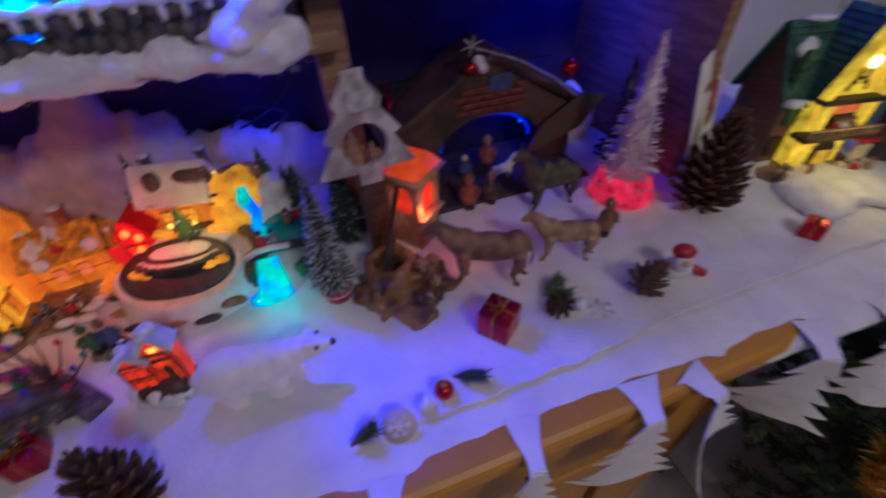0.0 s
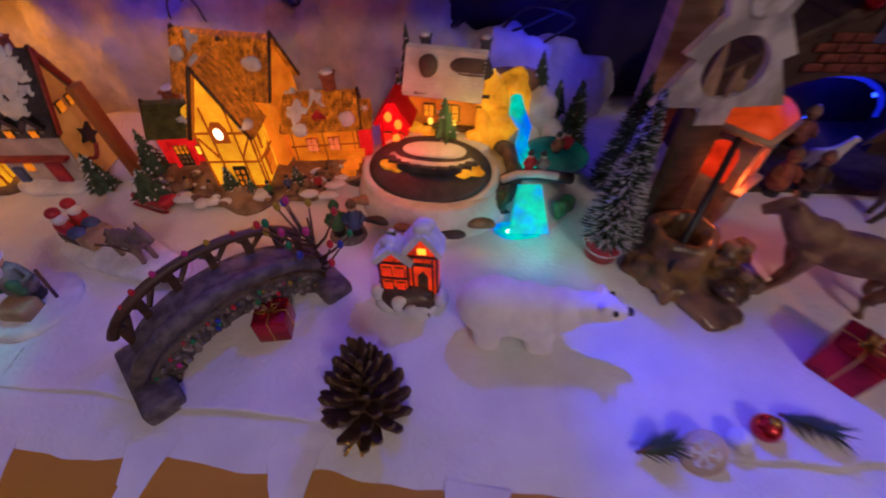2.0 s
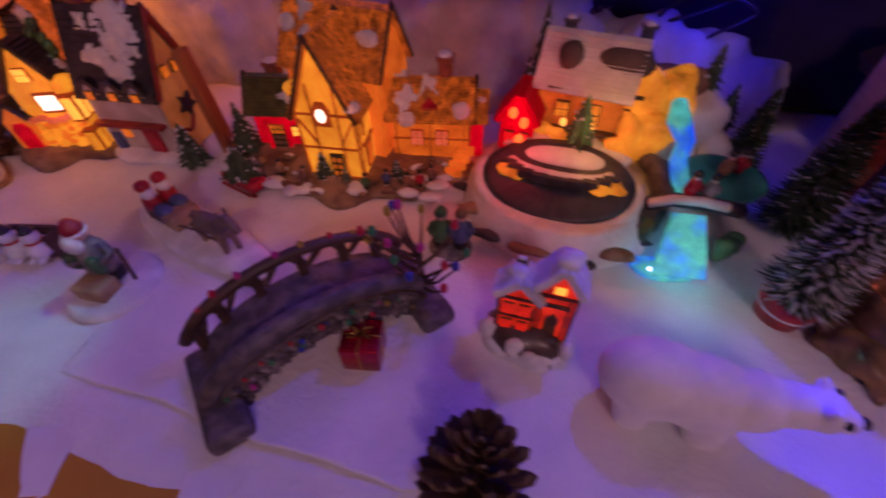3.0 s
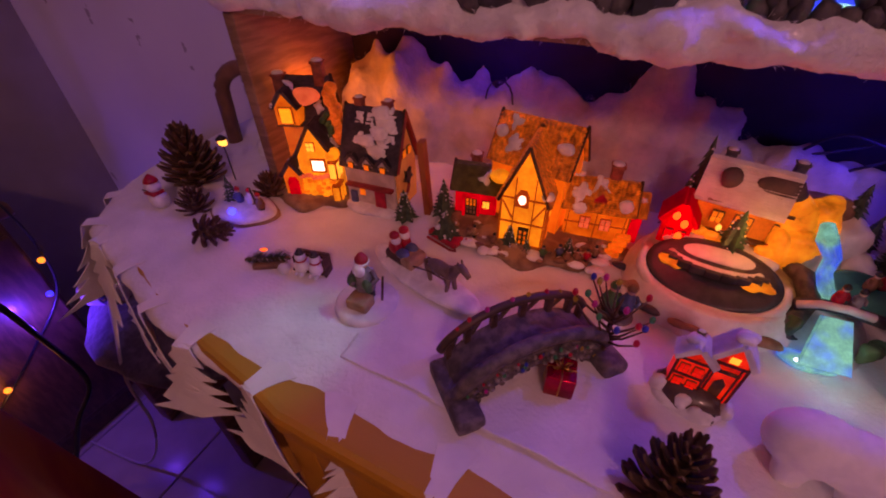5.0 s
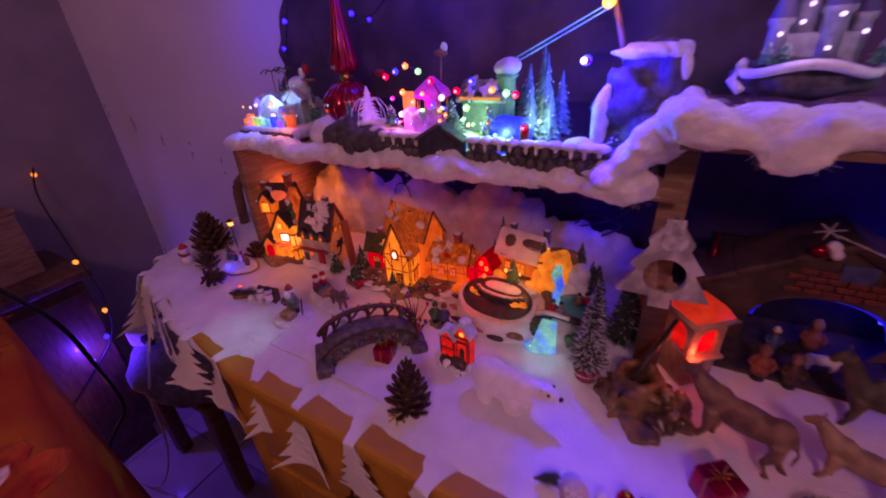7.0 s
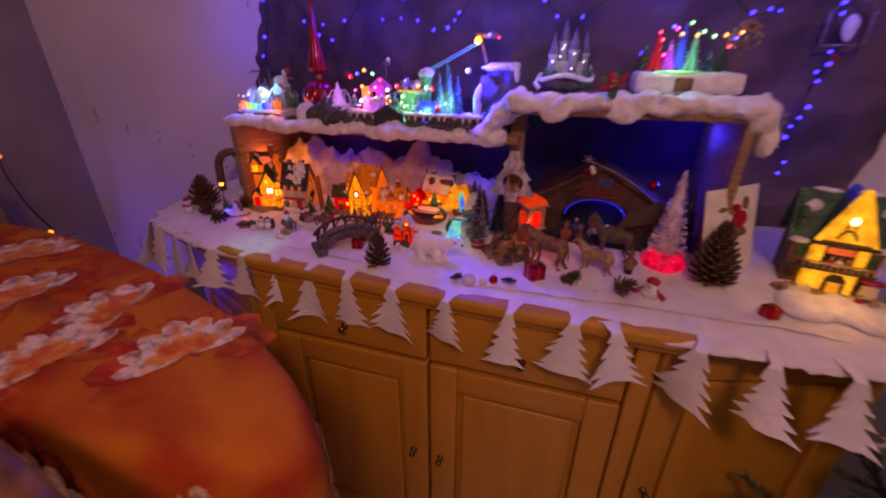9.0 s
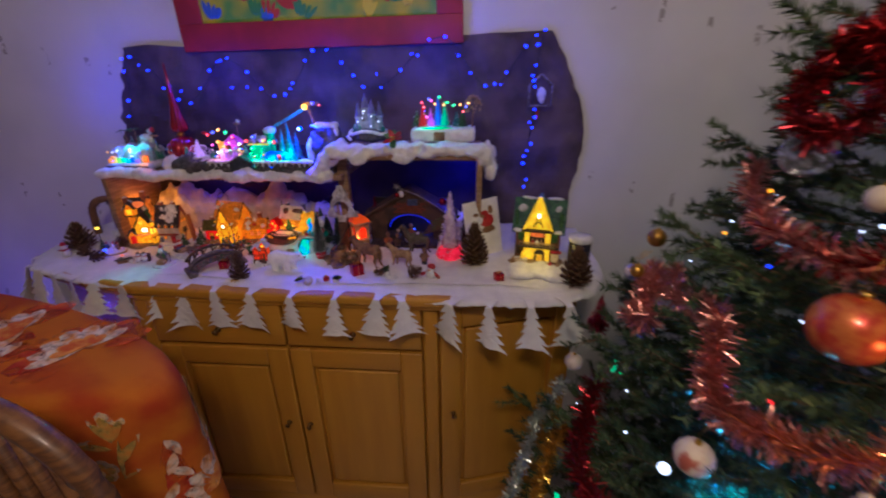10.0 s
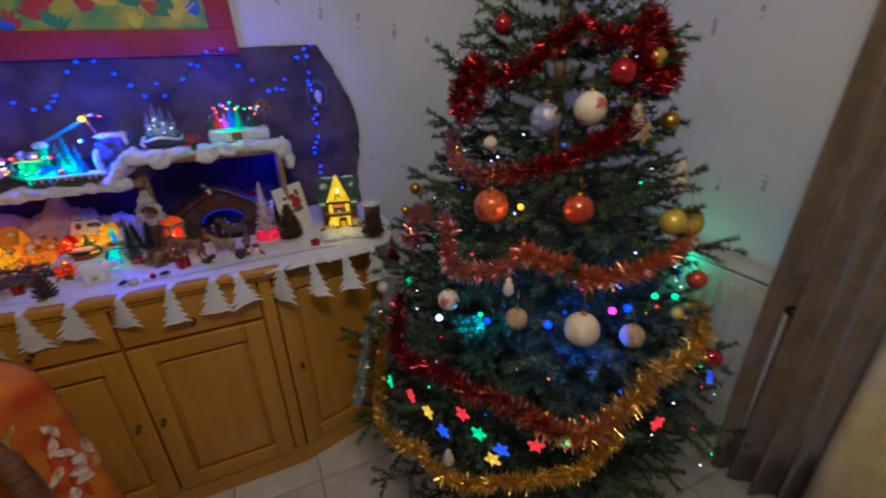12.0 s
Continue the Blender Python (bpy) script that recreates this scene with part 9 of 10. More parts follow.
def christmas_tree():
    ob = thing("christmas_tree", pose(TREE[0], TREE[1], 0.0), "real green fir Christmas tree hung with tinsel and baubles", "tree")
    b = Build()
    b.tube(BROWN, [(0, 0, 0.02), (0.005, 0, 0.7), (0, 0.004, 1.4), (0, 0, 2.12)], [0.040, 0.034, 0.020, 0.005], 10)
    b.obj("trunk", ob, "brown trunk")
    b = Build()
    b.lathe(GREENP, [(0.13, 0), (0.15, 0.02), (0.15, 0.09), (0.06, 0.11), (0.05, 0.14)], 24)
    b.obj("stand", ob, "dark green stand")
    r = spread(1234)
    verts, faces, wood_v, wood_f = [], [], [], []

    def needle(p, d, l):
        q = d.cross(Vector((r.uniform(-1, 1), r.uniform(-1, 1), r.uniform(-1, 1))))
        q = q.normalized() * 0.0021 if q.length > 1e-6 else Vector((0.0021, 0, 0))
        n = len(verts)
        verts.extend((p - q, p + q, p + d * l))
        faces.append((n, n + 1, n + 2))

    def twig(p0, p1, dens, long=1.0):
        d = p1 - p0
        L = d.length
        n = len(wood_v)
        t = d.normalized().orthogonal().normalized() * 0.0022
        u = d.normalized().cross(t)
        wood_v.extend((p0 + t, p0 - 0.5 * t + 0.87 * u, p0 - 0.5 * t - 0.87 * u, p1))
        wood_f.extend(((n, n + 1, n + 3), (n + 1, n + 2, n + 3), (n + 2, n, n + 3)))
        dn = d.normalized()
        tn, un = t.normalized(), u.normalized()
        for k in range(int(L * dens)):
            q = p0 + d * r.random()
            a = r.uniform(0, 6.283)
            side = tn * math.cos(a) + un * math.sin(a)
            side.z += 0.2
            needle(q, (dn * 0.62 + side * 0.85).normalized(), long * r.uniform(0.017, 0.025))

    reach = ((0.20, 0.70), (0.50, 0.70), (0.75, 0.60), (1.10, 0.49), (1.30, 0.43), (1.50, 0.34), (1.75, 0.21), (2.10, 0.05))

    def limb(z):
        for (za, ra), (zb, rb) in zip(reach, reach[1:]):
            if z <= zb:
                return ra + (rb - ra) * (z - za) / (zb - za)
        return reach[-1][1]

    z = 0.22
    while z < 2.06:
        rr = limb(z)
        n = max(6, int(7 + 9 * rr))
        off = r.uniform(0, 6.28)
        for k in range(n):
            a = off + 6.283 * k / n + r.uniform(-.22, .22)
            L = rr * r.uniform(0.70, 1.06) * (1.12 if 2.3 < a % 6.283 < 2.7 and 0.45 < z < 0.62 else 0.84 if 3.3 < a % 6.283 < 5.4 else 1.0)
            rise = r.uniform(-0.10, 0.12) + 0.30 * max(0, (z - 1.2))

            def along(u):
                return Vector((L * u * math.cos(a), L * u * math.sin(a), z + L * (rise * u - 0.16 * math.sin(u * 2.4) + 0.20 * u * u)))
            pts = [along(u) for u in (0, .25, .5, .75, 1.0)]
            for j, (p, q) in enumerate(zip(pts, pts[1:])):
                twig(p, q, (200, 520, 900, 1150)[j], 1.0 if j < 3 else 0.85)
            m = max(4, int(L * 22))
            for j in range(m):
                u = 0.24 + 0.70 * (j + r.random()) / m
                p = along(u)
                ba = a + (1 if j % 2 else -1) * r.uniform(0.55, 0.95)
                bl = (0.055 + 0.17 * (1 - u) * min(1, L * 2)) * r.uniform(.7, 1.2)
                twig(p, p + Vector((bl * math.cos(ba), bl * math.sin(ba), bl * r.uniform(-.22, .20))), 900 if u > 0.45 else 520)
        z += 0.066 if z < 1.2 else 0.072
    for name, vs, fs, m, lab in (("crown", verts, faces, NEEDLE, "dense green needles"), ("branches", wood_v, wood_f, BROWN, "thin brown branches")):
        me = bpy.data.meshes.new(name)
        me.from_pydata([tuple(v) for v in vs], [], fs)
        me.materials.append(m)
        c = new(name if name == "crown" else "twig_work", me)
        c.parent = ob
        tagged(c, lab, kind="stuff")


christmas_tree()


# ---- tinsel ----
def tinsel(name, way, thick, mats, label, seed, out=0.01, dense=4200):
    """A tinsel rope along (angle, height) points on the tree."""
    r = spread(seed)
    pts = []
    for (aa, za), (ab, zb) in zip(way, way[1:]):
        d = (ab - aa + 180) % 360 - 180
        for k in range(10):
            u = k / 10
            pts.append(Vector(on_tree(aa + d * u, za + (zb - za) * u, out)) + Vector((0, 0, -0.012 * math.sin(math.pi * u))))
    pts.append(Vector(on_tree(*way[-1], out)))
    wob = r.uniform(0, 9)
    pts = [p + 0.014 * noise.noise_vector(p * 9 + Vector((wob, 0, 0))) for p in pts]
    verts, faces, slots = [], [], []
    n = len(pts) - 1
    length = sum((q - p).length for p, q in zip(pts, pts[1:]))
    for k in range(int(dense * length)):
        t = r.random() * n
        i = int(t)
        p = pts[i].lerp(pts[i + 1], t - i)
        d = Vector((r.gauss(0, 1), r.gauss(0, 1), r.gauss(0, 1))).normalized()
        s = d.cross(Vector((r.uniform(-1, 1), r.uniform(-1, 1), r.uniform(-1, 1)))).normalized() * 0.0016
        l = thick * r.uniform(0.6, 1.25)
        m = len(verts)
        verts.extend((p - s, p + s, p + d * l + s * 0.6, p + d * l - s * 0.6))
        faces.append((m, m + 1, m + 2, m + 3))
        slots.append(min(len(mats) - 1, int((t / n + r.uniform(-.18, .18)) * len(mats))) if len(mats) > 1 else 0)
    me = bpy.data.meshes.new(name)
    me.from_pydata([tuple(v) for v in verts], [], faces)
    for m in mats:
        me.materials.append(m)
    for poly, s in zip(me.polygons, slots):
        poly.material_index = max(0, s)
    tagged(new(name, me), label, "tinsel", "tinsel ropes on the tree")


def foil(name, a, b, rough=0.30):
    return mat(name, a, rough, 0.9, second=b, scale=200)


T_RED, T_ROSE = foil("tinsel_red", (0.46, 0.020, 0.020), (0.22, 0.010, 0.012)), foil("tinsel_rose", (0.82, 0.42, 0.36), (0.56, 0.20, 0.17))
T_COPPER, T_GOLD, T_WINE = foil("tinsel_copper", (0.85, 0.36, 0.14), (0.55, 0.18, 0.07)), foil("tinsel_gold", (0.90, 0.62, 0.12), (0.62, 0.36, 0.05)), foil("tinsel_wine", (0.40, 0.03, 0.04), (0.22, 0.015, 0.02))
tinsel("tinsel_rope", ((150, 1.46), (158, 1.55), (-174, 1.53), (-151, 1.53), (-137, 1.59), (-121, 1.62), (-91, 1.60), (-58, 1.58), (-50, 1.51), (-84, 1.52)), 0.030, [T_RED], "fluffy red tinsel rope looped round the upper tree", 1, 0.03)
tinsel("tinsel_rope", ((150, 1.36), (-179, 1.30), (-152, 1.31), (-132, 1.33), (-111, 1.37), (-94, 1.41), (-86, 1.48)), 0.030, [T_ROSE, T_RED, T_RED], "fluffy red tinsel rope across the upper tree", 2, 0.02)
tinsel("tinsel_rope", ((150, 1.12), (-177, 1.15), (-167, 1.07), (-155, 1.06), (-135, 1.14), (-123, 1.12), (-109, 1.09), (-89, 1.11), (-49, 1.12)), 0.032, [T_ROSE, T_ROSE, T_COPPER, T_COPPER], "fluffy rose and copper tinsel rope round the tree", 3, 0.02)
tinsel("tinsel_rope", ((150, 0.80), (170, 0.72), (-161, 0.79), (-141, 0.79), (-127, 0.75), (-115, 0.73), (-103, 0.79), (-90, 0.85), (-63, 0.84), (-46, 0.88)), 0.036, [T_WINE, T_WINE, T_COPPER, T_GOLD, T_GOLD], "fluffy wine and gold tinsel rope round the lower tree", 4, 0.02)
tinsel("tinsel_rope", ((150, 0.60), (165, 0.48), (-175, 0.50), (-161, 0.55), (-147, 0.54), (-137, 0.58), (-119, 0.64), (-104, 0.72)), 0.026, [T_GOLD], "thin gold tinsel rope low on the tree", 5, 0.02)


def hoop(angle, z, wide, tall):
    """A closed loop of (angle, height) points for a tinsel rope."""
    return tuple((angle + wide * math.cos(math.pi * k / 5), z + tall * math.sin(math.pi * k / 5)) for k in range(11))


tinsel("tinsel_rope", hoop(-72, 1.565, 17, 0.070), 0.026, [T_RED], "red tinsel rope coiled on a high branch", 6, 0.06, 3600)
tinsel("tinsel_rope", hoop(-176, 1.495, 11, 0.060), 0.026, [T_RED, T_WINE], "red tinsel rope coiled on a side branch", 7, 0.07, 3600)
tinsel("tinsel_rope", ((132, 1.06), (148, 1.11), (160, 1.12), (164, 1.06), (170, 1.10)), 0.032, [T_ROSE], "rose tinsel rope end bunched on a branch", 8, 0.065, 4600)
tinsel("tinsel_rope", ((156, 0.80), (160, 0.68), (166, 0.58), (172, 0.52)), 0.022, [foil("tinsel_silver", (0.70, 0.74, 0.70), (0.42, 0.50, 0.44))], "thin silver tinsel rope hanging down the tree", 9, 0.10, 3000)


# ---- baubles ----
def tree_bauble(angle, z, rr, m, label, shape="ball", out=0.03):
    x, y, zz = on_tree(angle, z, out)
    ob = thing("tree_bauble", pose(x, y, zz, 0, 0, angle + 90), label, "bauble", "baubles on the tree")
    if shape == "star":
        poly = [(rr * (1.25 if k % 2 else 0.55) * math.sin(6.283 * k / 10), rr * (1.25 if k % 2 else 0.55) * math.cos(6.283 * k / 10)) for k in range(10)]
        Build().prism(m, poly, -0.004, 0.004).obj("star", ob)
    elif shape == "figure":
        Build().lathe(m, [(0.4 * rr, -1.6 * rr), (0.9 * rr, -1.0 * rr), (0.7 * rr, 0.2 * rr), (0.45 * rr, 0.5 * rr), (0.5 * rr, 1.0 * rr), (0.1 * rr, 1.5 * rr)], 16).obj("body", ob)
    else:
        Build().ball(m, (0, 0, 0), rr, 4).obj("globe", ob)
    Build().lathe(GOLD, [(0.18 * rr, 0.95 * rr), (0.18 * rr, 1.15 * rr), (0.05 * rr, 1.2 * rr)], 10).obj("cap", ob, "small metal cap")
    Build().tube(GOLD, [(0, 0, 1.15 * rr), (0, -0.002, 1.6 * rr), (0, 0.02, 2.0 * rr + 0.02)], 0.0007, 5).obj("thread", ob, "thin hanging thread")
    return ob


CLEAR = mat("clear_glass", (0.9, 0.92, 0.95), 0.05, through_light=0.9)
FROSTED = mat("satin_blue_grey", (0.22, 0.24, 0.42), 0.3, second=(0.55, 0.48, 0.42), scale=40, spread=(0.48, 0.60), coat=0.4)
IVORY = mat("ivory_ball", (0.70, 0.60, 0.46), 0.55, second=(0.60, 0.50, 0.36), scale=30, bump=0.0006)
IVORY_RED = mat("ivory_with_red", (0.72, 0.62, 0.48), 0.5, second=(0.45, 0.12, 0.08), scale=22, spread=(0.55, 0.62))
ORANGE_B = mat("orange_lacquer", (0.65, 0.10, 0.015), 0.25, 0.35, second=(0.5, 0.06, 0.01), scale=20, coat=0.6)
REDOR_B = mat("red_crackle", (0.55, 0.05, 0.02), 0.3, 0.4, second=(0.70, 0.20, 0.04), scale=60, coat=0.4)
RED_B = mat("red_gloss_ball", (0.45, 0.012, 0.02), 0.18, 0.4, second=(0.35, 0.01, 0.015), scale=20, coat=0.6)
GOLD_B = mat("gold_satin", (0.62, 0.36, 0.06), 0.35, 0.9, second=(0.45, 0.24, 0.04), scale=30)
YELLOW_B = mat("yellow_gloss", (0.65, 0.48, 0.05), 0.3, 0.2, second=(0.55, 0.36, 0.04), scale=25, coat=0.4)
CORK = mat("natural_jute", (0.50, 0.36, 0.22), 0.8, second=(0.36, 0.24, 0.14), scale=90, bump=0.002)
for a, z, rr, m, lab, sh in (
        (-172, 1.63, 0.022, RED_B, "small glossy red bauble on the tree", "ball"), (-171, 1.47, 0.030, CLEAR, "clear glass bauble on the tree", "ball"), (178, 1.40, 0.032, CLEAR, "clear glass bauble on the tree", "ball"),
        (-134, 1.43, 0.034, FROSTED, "satin blue grey bauble with a pale pattern", "ball"), (-114, 1.45, 0.036, IVORY_RED, "ivory bauble with a red pattern", "ball"), (-152, 1.23, 0.042, REDOR_B, "large red crackled bauble on the tree", "ball"),
        (-118, 1.24, 0.034, ORANGE_B, "orange lacquered bauble on the tree", "ball"), (141, 1.17, 0.020, GOLD_B, "small gold bauble on the tree", "ball"), (158, 1.14, 0.014, GOLD_B, "small gold bauble on the tree", "ball"), (148, 1.10, 0.018, FROSTED, "small satin grey bauble on the tree", "ball"),
        (-159, 1.37, 0.016, IVORY, "small ivory bauble on the tree", "ball"), (-87, 1.39, 0.024, CORK, "wooden star ornament on the tree", "star"), (-90, 1.43, 0.020, IVORY, "small pale bird-like ornament", "figure"), (-52, 1.26, 0.030, IVORY, "pale hanging figure ornament, plain shape", "figure"),
        (-74, 1.18, 0.032, YELLOW_B, "yellow glossy bauble on the tree", "ball"), (-52, 1.14, 0.040, YELLOW_B, "large yellow bauble on the tree", "ball"), (-50, 1.40, 0.024, GOLD_B, "gold bauble on the tree", "ball"),
        (-136, 0.99, 0.026, CORK, "natural jute ball on the tree", "ball"), (-116, 0.98, 0.040, IVORY, "large ivory ball on the tree", "ball"), (-100, 0.955, 0.028, CORK, "natural jute ball on the tree", "ball"),
        (-80, 0.97, 0.015, YELLOW_B, "tiny yellow bauble on the tree", "ball"), (-56, 0.99, 0.026, ORANGE_B, "orange bauble on the tree", "ball"), (-162, 0.98, 0.028, IVORY_RED, "ivory bauble with a red pattern", "ball"),
        (152, 0.84, 0.022, IVORY, "beige bauble on the tree", "ball"), (-96, 1.52, 0.030, RED_B, "glossy red bauble on the tree", "ball"), (-62, 1.55, 0.024, YELLOW_B, "yellow bauble on the tree", "ball"), (-53, 0.74, 0.030, RED_B, "red ornament low on the tree", "ball"),
        (-140, 1.06, 0.016, IVORY, "small pale ornament on the tree", "figure"), (-150, 0.60, 0.018, IVORY, "small pale ornament low on the tree", "figure")):
    tree_bauble(a, z, rr, m, lab, sh, 0.10 if 130 < a < 160 else 0.03)


def tree_lights():
    ob = thing("tree_lights", pose(0, 0, 0), "string of coloured lamps and star lamps on the tree", "light string")
    stars = ((175, 0.61, 3), (-161, 0.66, 2), (-149, 0.71, 0), (-154, 0.64, 1), (-143, 0.68, 3), (-136, 0.66, 1), (-138, 0.63, 2), (-127, 0.69, 0), (-119, 0.71, 3), (-92, 0.72, 0), (-49, 0.64, 1), (150, 0.86, 3), (-170, 0.66, 0))
    for a, z, k in stars:
        x, y, zz = on_tree(a, z, 0.015)
        poly = [(0.022 * (1 if i % 2 else 0.45) * math.sin(6.283 * i / 10), 0.022 * (1 if i % 2 else 0.45) * math.cos(6.283 * i / 10)) for i in range(10)]
        m = glow("star_" + str(k), ((1.0, 0.04, 0.05), (0.05, 0.12, 1.0), (1.0, 0.55, 0.05), (0.03, 0.8, 0.3))[k], 1.1, 0.3, 60)
        s = Build().prism(m, poly, -0.004, 0.004).obj("star_lamp", ob, at=pose(x, y, zz, 0, spread(a * 7).uniform(0, 60), a + 90))
        Build().ball(LEDS[k], (0, -0.005, 0), 0.004, 2).obj("led", s)
    r = spread(55)
    for a, z, k, s in ((-168, 0.90, 4, 0.010), (-147, 0.95, 1, 0.008), (-126, 0.97, 1, 0.010), (-104, 1.00, 5, 0.009), (-98, 1.00, 1, 0.009), (-85, 1.01, 3, 0.008), (-141, 1.23, 2, 0.008), (-150, 0.96, 3, 0.006), (-72, 0.98, 3, 0.008)):
        x, y, zz = on_tree(a, z, 0.0)
        Build().ball(LEDS[k], (x, y, zz), s, 2).obj("lamp", ob)
    for k in range(80):
        a, z = r.uniform(140, 320), r.uniform(0.4, 1.75)
        x, y, zz = on_tree(a, z, r.uniform(-0.03, 0.03))
        Build().ball(LEDS[r.choice((0, 1, 3, 4, 4, 2))], (x, y, zz), r.uniform(0.0022, 0.0036), 1).obj("lamp", ob)


tree_lights()


# ---- round table under an orange cloth, chair ----
def cloth_material():
    m = mat("orange_cloth", (0.74, 0.23, 0.005), 0.8, second=(0.52, 0.055, 0.003), scale=6, detail=6, bump=0.0012, bump_scale=220, spread=(0.42, 0.62), stretch=(1, 1.6, 1.6))
    nt = m.node_tree
    p = nt.nodes["Principled BSDF"]
    thin = nt.nodes.new("ShaderNodeBsdfTranslucent")
    thin.inputs["Color"].default_value = (0.75, 0.30, 0.008, 1)
    both = nt.nodes.new("ShaderNodeMixShader")
    both.inputs[0].default_value = 0.35
    nt.links.new(p.outputs[0], both.inputs[1])
    nt.links.new(thin.outputs[0], both.inputs[2])
    nt.links.new(both.outputs[0], nt.nodes["Material Output"].inputs["Surface"])
    return m


TABLE_AT, TABLE_A, TABLE_B, TABLE_Z = pose(-0.62, -0.325, 0, 0, 0, -12), 0.65, 0.155, 1.00


def table():
    """A narrow oval table; its cloth hangs in folds."""
    ob = thing("oval_table", TABLE_AT, "narrow oval table under a long patterned cloth", "table")
    oval = Matrix.Diagonal((TABLE_A, TABLE_B, 1, 1))
    Build().lathe(OAK, [(0.94, TABLE_Z - 0.03), (0.96, TABLE_Z - 0.015), (0.94, TABLE_Z - 0.004)], 64, mx=oval).obj("tabletop", ob)
    for x in (-0.46, 0.0, 0.40):
        Build().box(OAK, (x, 0, (TABLE_Z - 0.03) / 2), (0.06, 0.06, TABLE_Z - 0.03), 0.006).obj("leg", ob)
    bm = bmesh.new()
    seg, rows = 220, []
    prof = [(0.001, 0.004), (0.3, 0.004), (0.6, 0.0045), (0.85, 0.004), (0.95, 0.002)] + [(0.985, -0.010), (1.0, -0.030)] + [(1.0, -0.05 - 0.07 * k) for k in range(10)]
    for i in range(seg):
        a = 2 * math.pi * i / seg
        wave = math.sin(a * 9) + 0.6 * math.sin(a * 15 + 1)
        out = Vector((math.cos(a) / TABLE_A, math.sin(a) / TABLE_B, 0)).normalized()
        col = []
        for k, (rr, dz) in enumerate(prof):
            w = max(0, k - 6) / 10
            p = Vector((rr * TABLE_A * math.cos(a), rr * TABLE_B * math.sin(a), TABLE_Z + dz)) + out * (0.014 * w * wave + 0.03 * w)
            col.append(bm.verts.new(p))
        rows.append(col)
    for i in range(seg):
        a, c = rows[i], rows[(i + 1) % seg]
        for k in range(len(a) - 1):
            f = bm.faces.new((a[k], a[k + 1], c[k + 1], c[k]))
            f.smooth = True
    bmesh.ops.recalc_face_normals(bm, faces=bm.faces[:])
    me = bpy.data.meshes.new("tablecloth")
    bm.to_mesh(me)
    bm.free()
    me.materials.append(cloth_material())
    cl = new("tablecloth", me)
    cl.matrix_basis = TABLE_AT
    s = cl.modifiers.new("thick", "SOLIDIFY")
    s.thickness, s.offset = 0.0015, 1
    tagged(cl, "orange tablecloth printed with pale and gold flowers", "tablecloth")
    pale = mat("printed_white", (0.80, 0.68, 0.55), 0.85, second=(0.70, 0.28, 0.06), scale=40, spread=(0.40, 0.66))
    gold = mat("printed_gold", (0.42, 0.30, 0.06), 0.85, second=(0.60, 0.22, 0.02), scale=45, spread=(0.42, 0.66))
    line = mat("printed_outline", (0.80, 0.72, 0.52), 0.85, second=(0.66, 0.46, 0.22), scale=60)
    red = mat("printed_red", (0.50, 0.035, 0.006), 0.85, second=(0.68, 0.12, 0.008), scale=30)

    for printed, size, low in ((pale, 60, 0.25), (gold, 45, 0.25), (line, 60, 0.30), (red, 18, 0.40)):
        nt = printed.node_tree
        worn = nt.nodes.new("ShaderNodeTexNoise")
        worn.inputs["Scale"].default_value, worn.inputs["Detail"].default_value = size, 5.0
        fade = nt.nodes.new("ShaderNodeMapRange")
        fade.inputs["From Min"].default_value, fade.inputs["From Max"].default_value = low, low + 0.28
        fade.inputs["To Max"].default_value = 0.92
        nt.links.new(nt.nodes["Texture Coordinate"].outputs["Object"], worn.inputs["Vector"])
        nt.links.new(worn.outputs["Fac"], fade.inputs["Value"])
        nt.links.new(fade.outputs["Result"], nt.nodes["Principled BSDF"].inputs["Alpha"])

    petal = [(0, 0), (0.25, 0.13), (0.6, 0.21), (0.88, 0.15), (1.0, 0.0), (0.88, -0.15), (0.6, -0.21), (0.25, -0.13)]
    leaf = [(0, 0), (0.2, 0.10), (0.5, 0.15), (0.8, 0.09), (1.0, 0.0), (0.75, -0.05), (0.4, -0.08), (0.15, -0.05)]

    def turned(shape, at, ang, size, wide=1.0):
        c, q = math.cos(radians(ang)), math.sin(radians(ang))
        return [(at[0] + size * (px * c - wide * py * q), at[1] + size * (px * q + wide * py * c)) for px, py in shape]

    def hang(u, drop, lift):
        a = radians(u)
        out = Vector((math.cos(a) / TABLE_A, math.sin(a) / TABLE_B, 0)).normalized()
        w = max(0, drop - 0.05) / 0.70
        edge = 1.0 if drop > 0.03 else 0.985 if drop > 0.01 else 0.95
        return Vector((edge * TABLE_A * math.cos(a), edge * TABLE_B * math.sin(a), TABLE_Z - drop)) + out * (0.014 * w * (math.sin(a * 9) + 0.6 * math.sin(a * 15 + 1)) + 0.03 * w + lift)

    def on_side(m, shapes, u0, d0, lift):
        """Printed shapes (along the edge, up) laid on the hanging side."""
        a = radians(u0)
        speed = math.hypot(TABLE_A * math.sin(a), TABLE_B * math.cos(a))
        b = Build()
        for k, shape in enumerate(shapes):
            f = [b.bm.verts.new(hang(u0 + math.degrees(px / speed), max(0.012, d0 - py), lift + 0.0003 * k)) for px, py in shape]
            g = [b.bm.verts.new(hang(u0 + math.degrees(px / speed), max(0.012, d0 - py), lift + 0.0003 * k - 0.0008)) for px, py in shape]
            b.bm.faces.new(f)
            b.bm.faces.new(g[::-1])
            for i in range(len(f)):
                j = (i + 1) % len(f)
                b.bm.faces.new((f[j], f[i], g[i], g[j]))
            b._end(f + g, m, None, False)
        b.obj("flower_print", cl, "printed flower")

    def on_top(m, shapes, x, y, lift):
        b = Build()
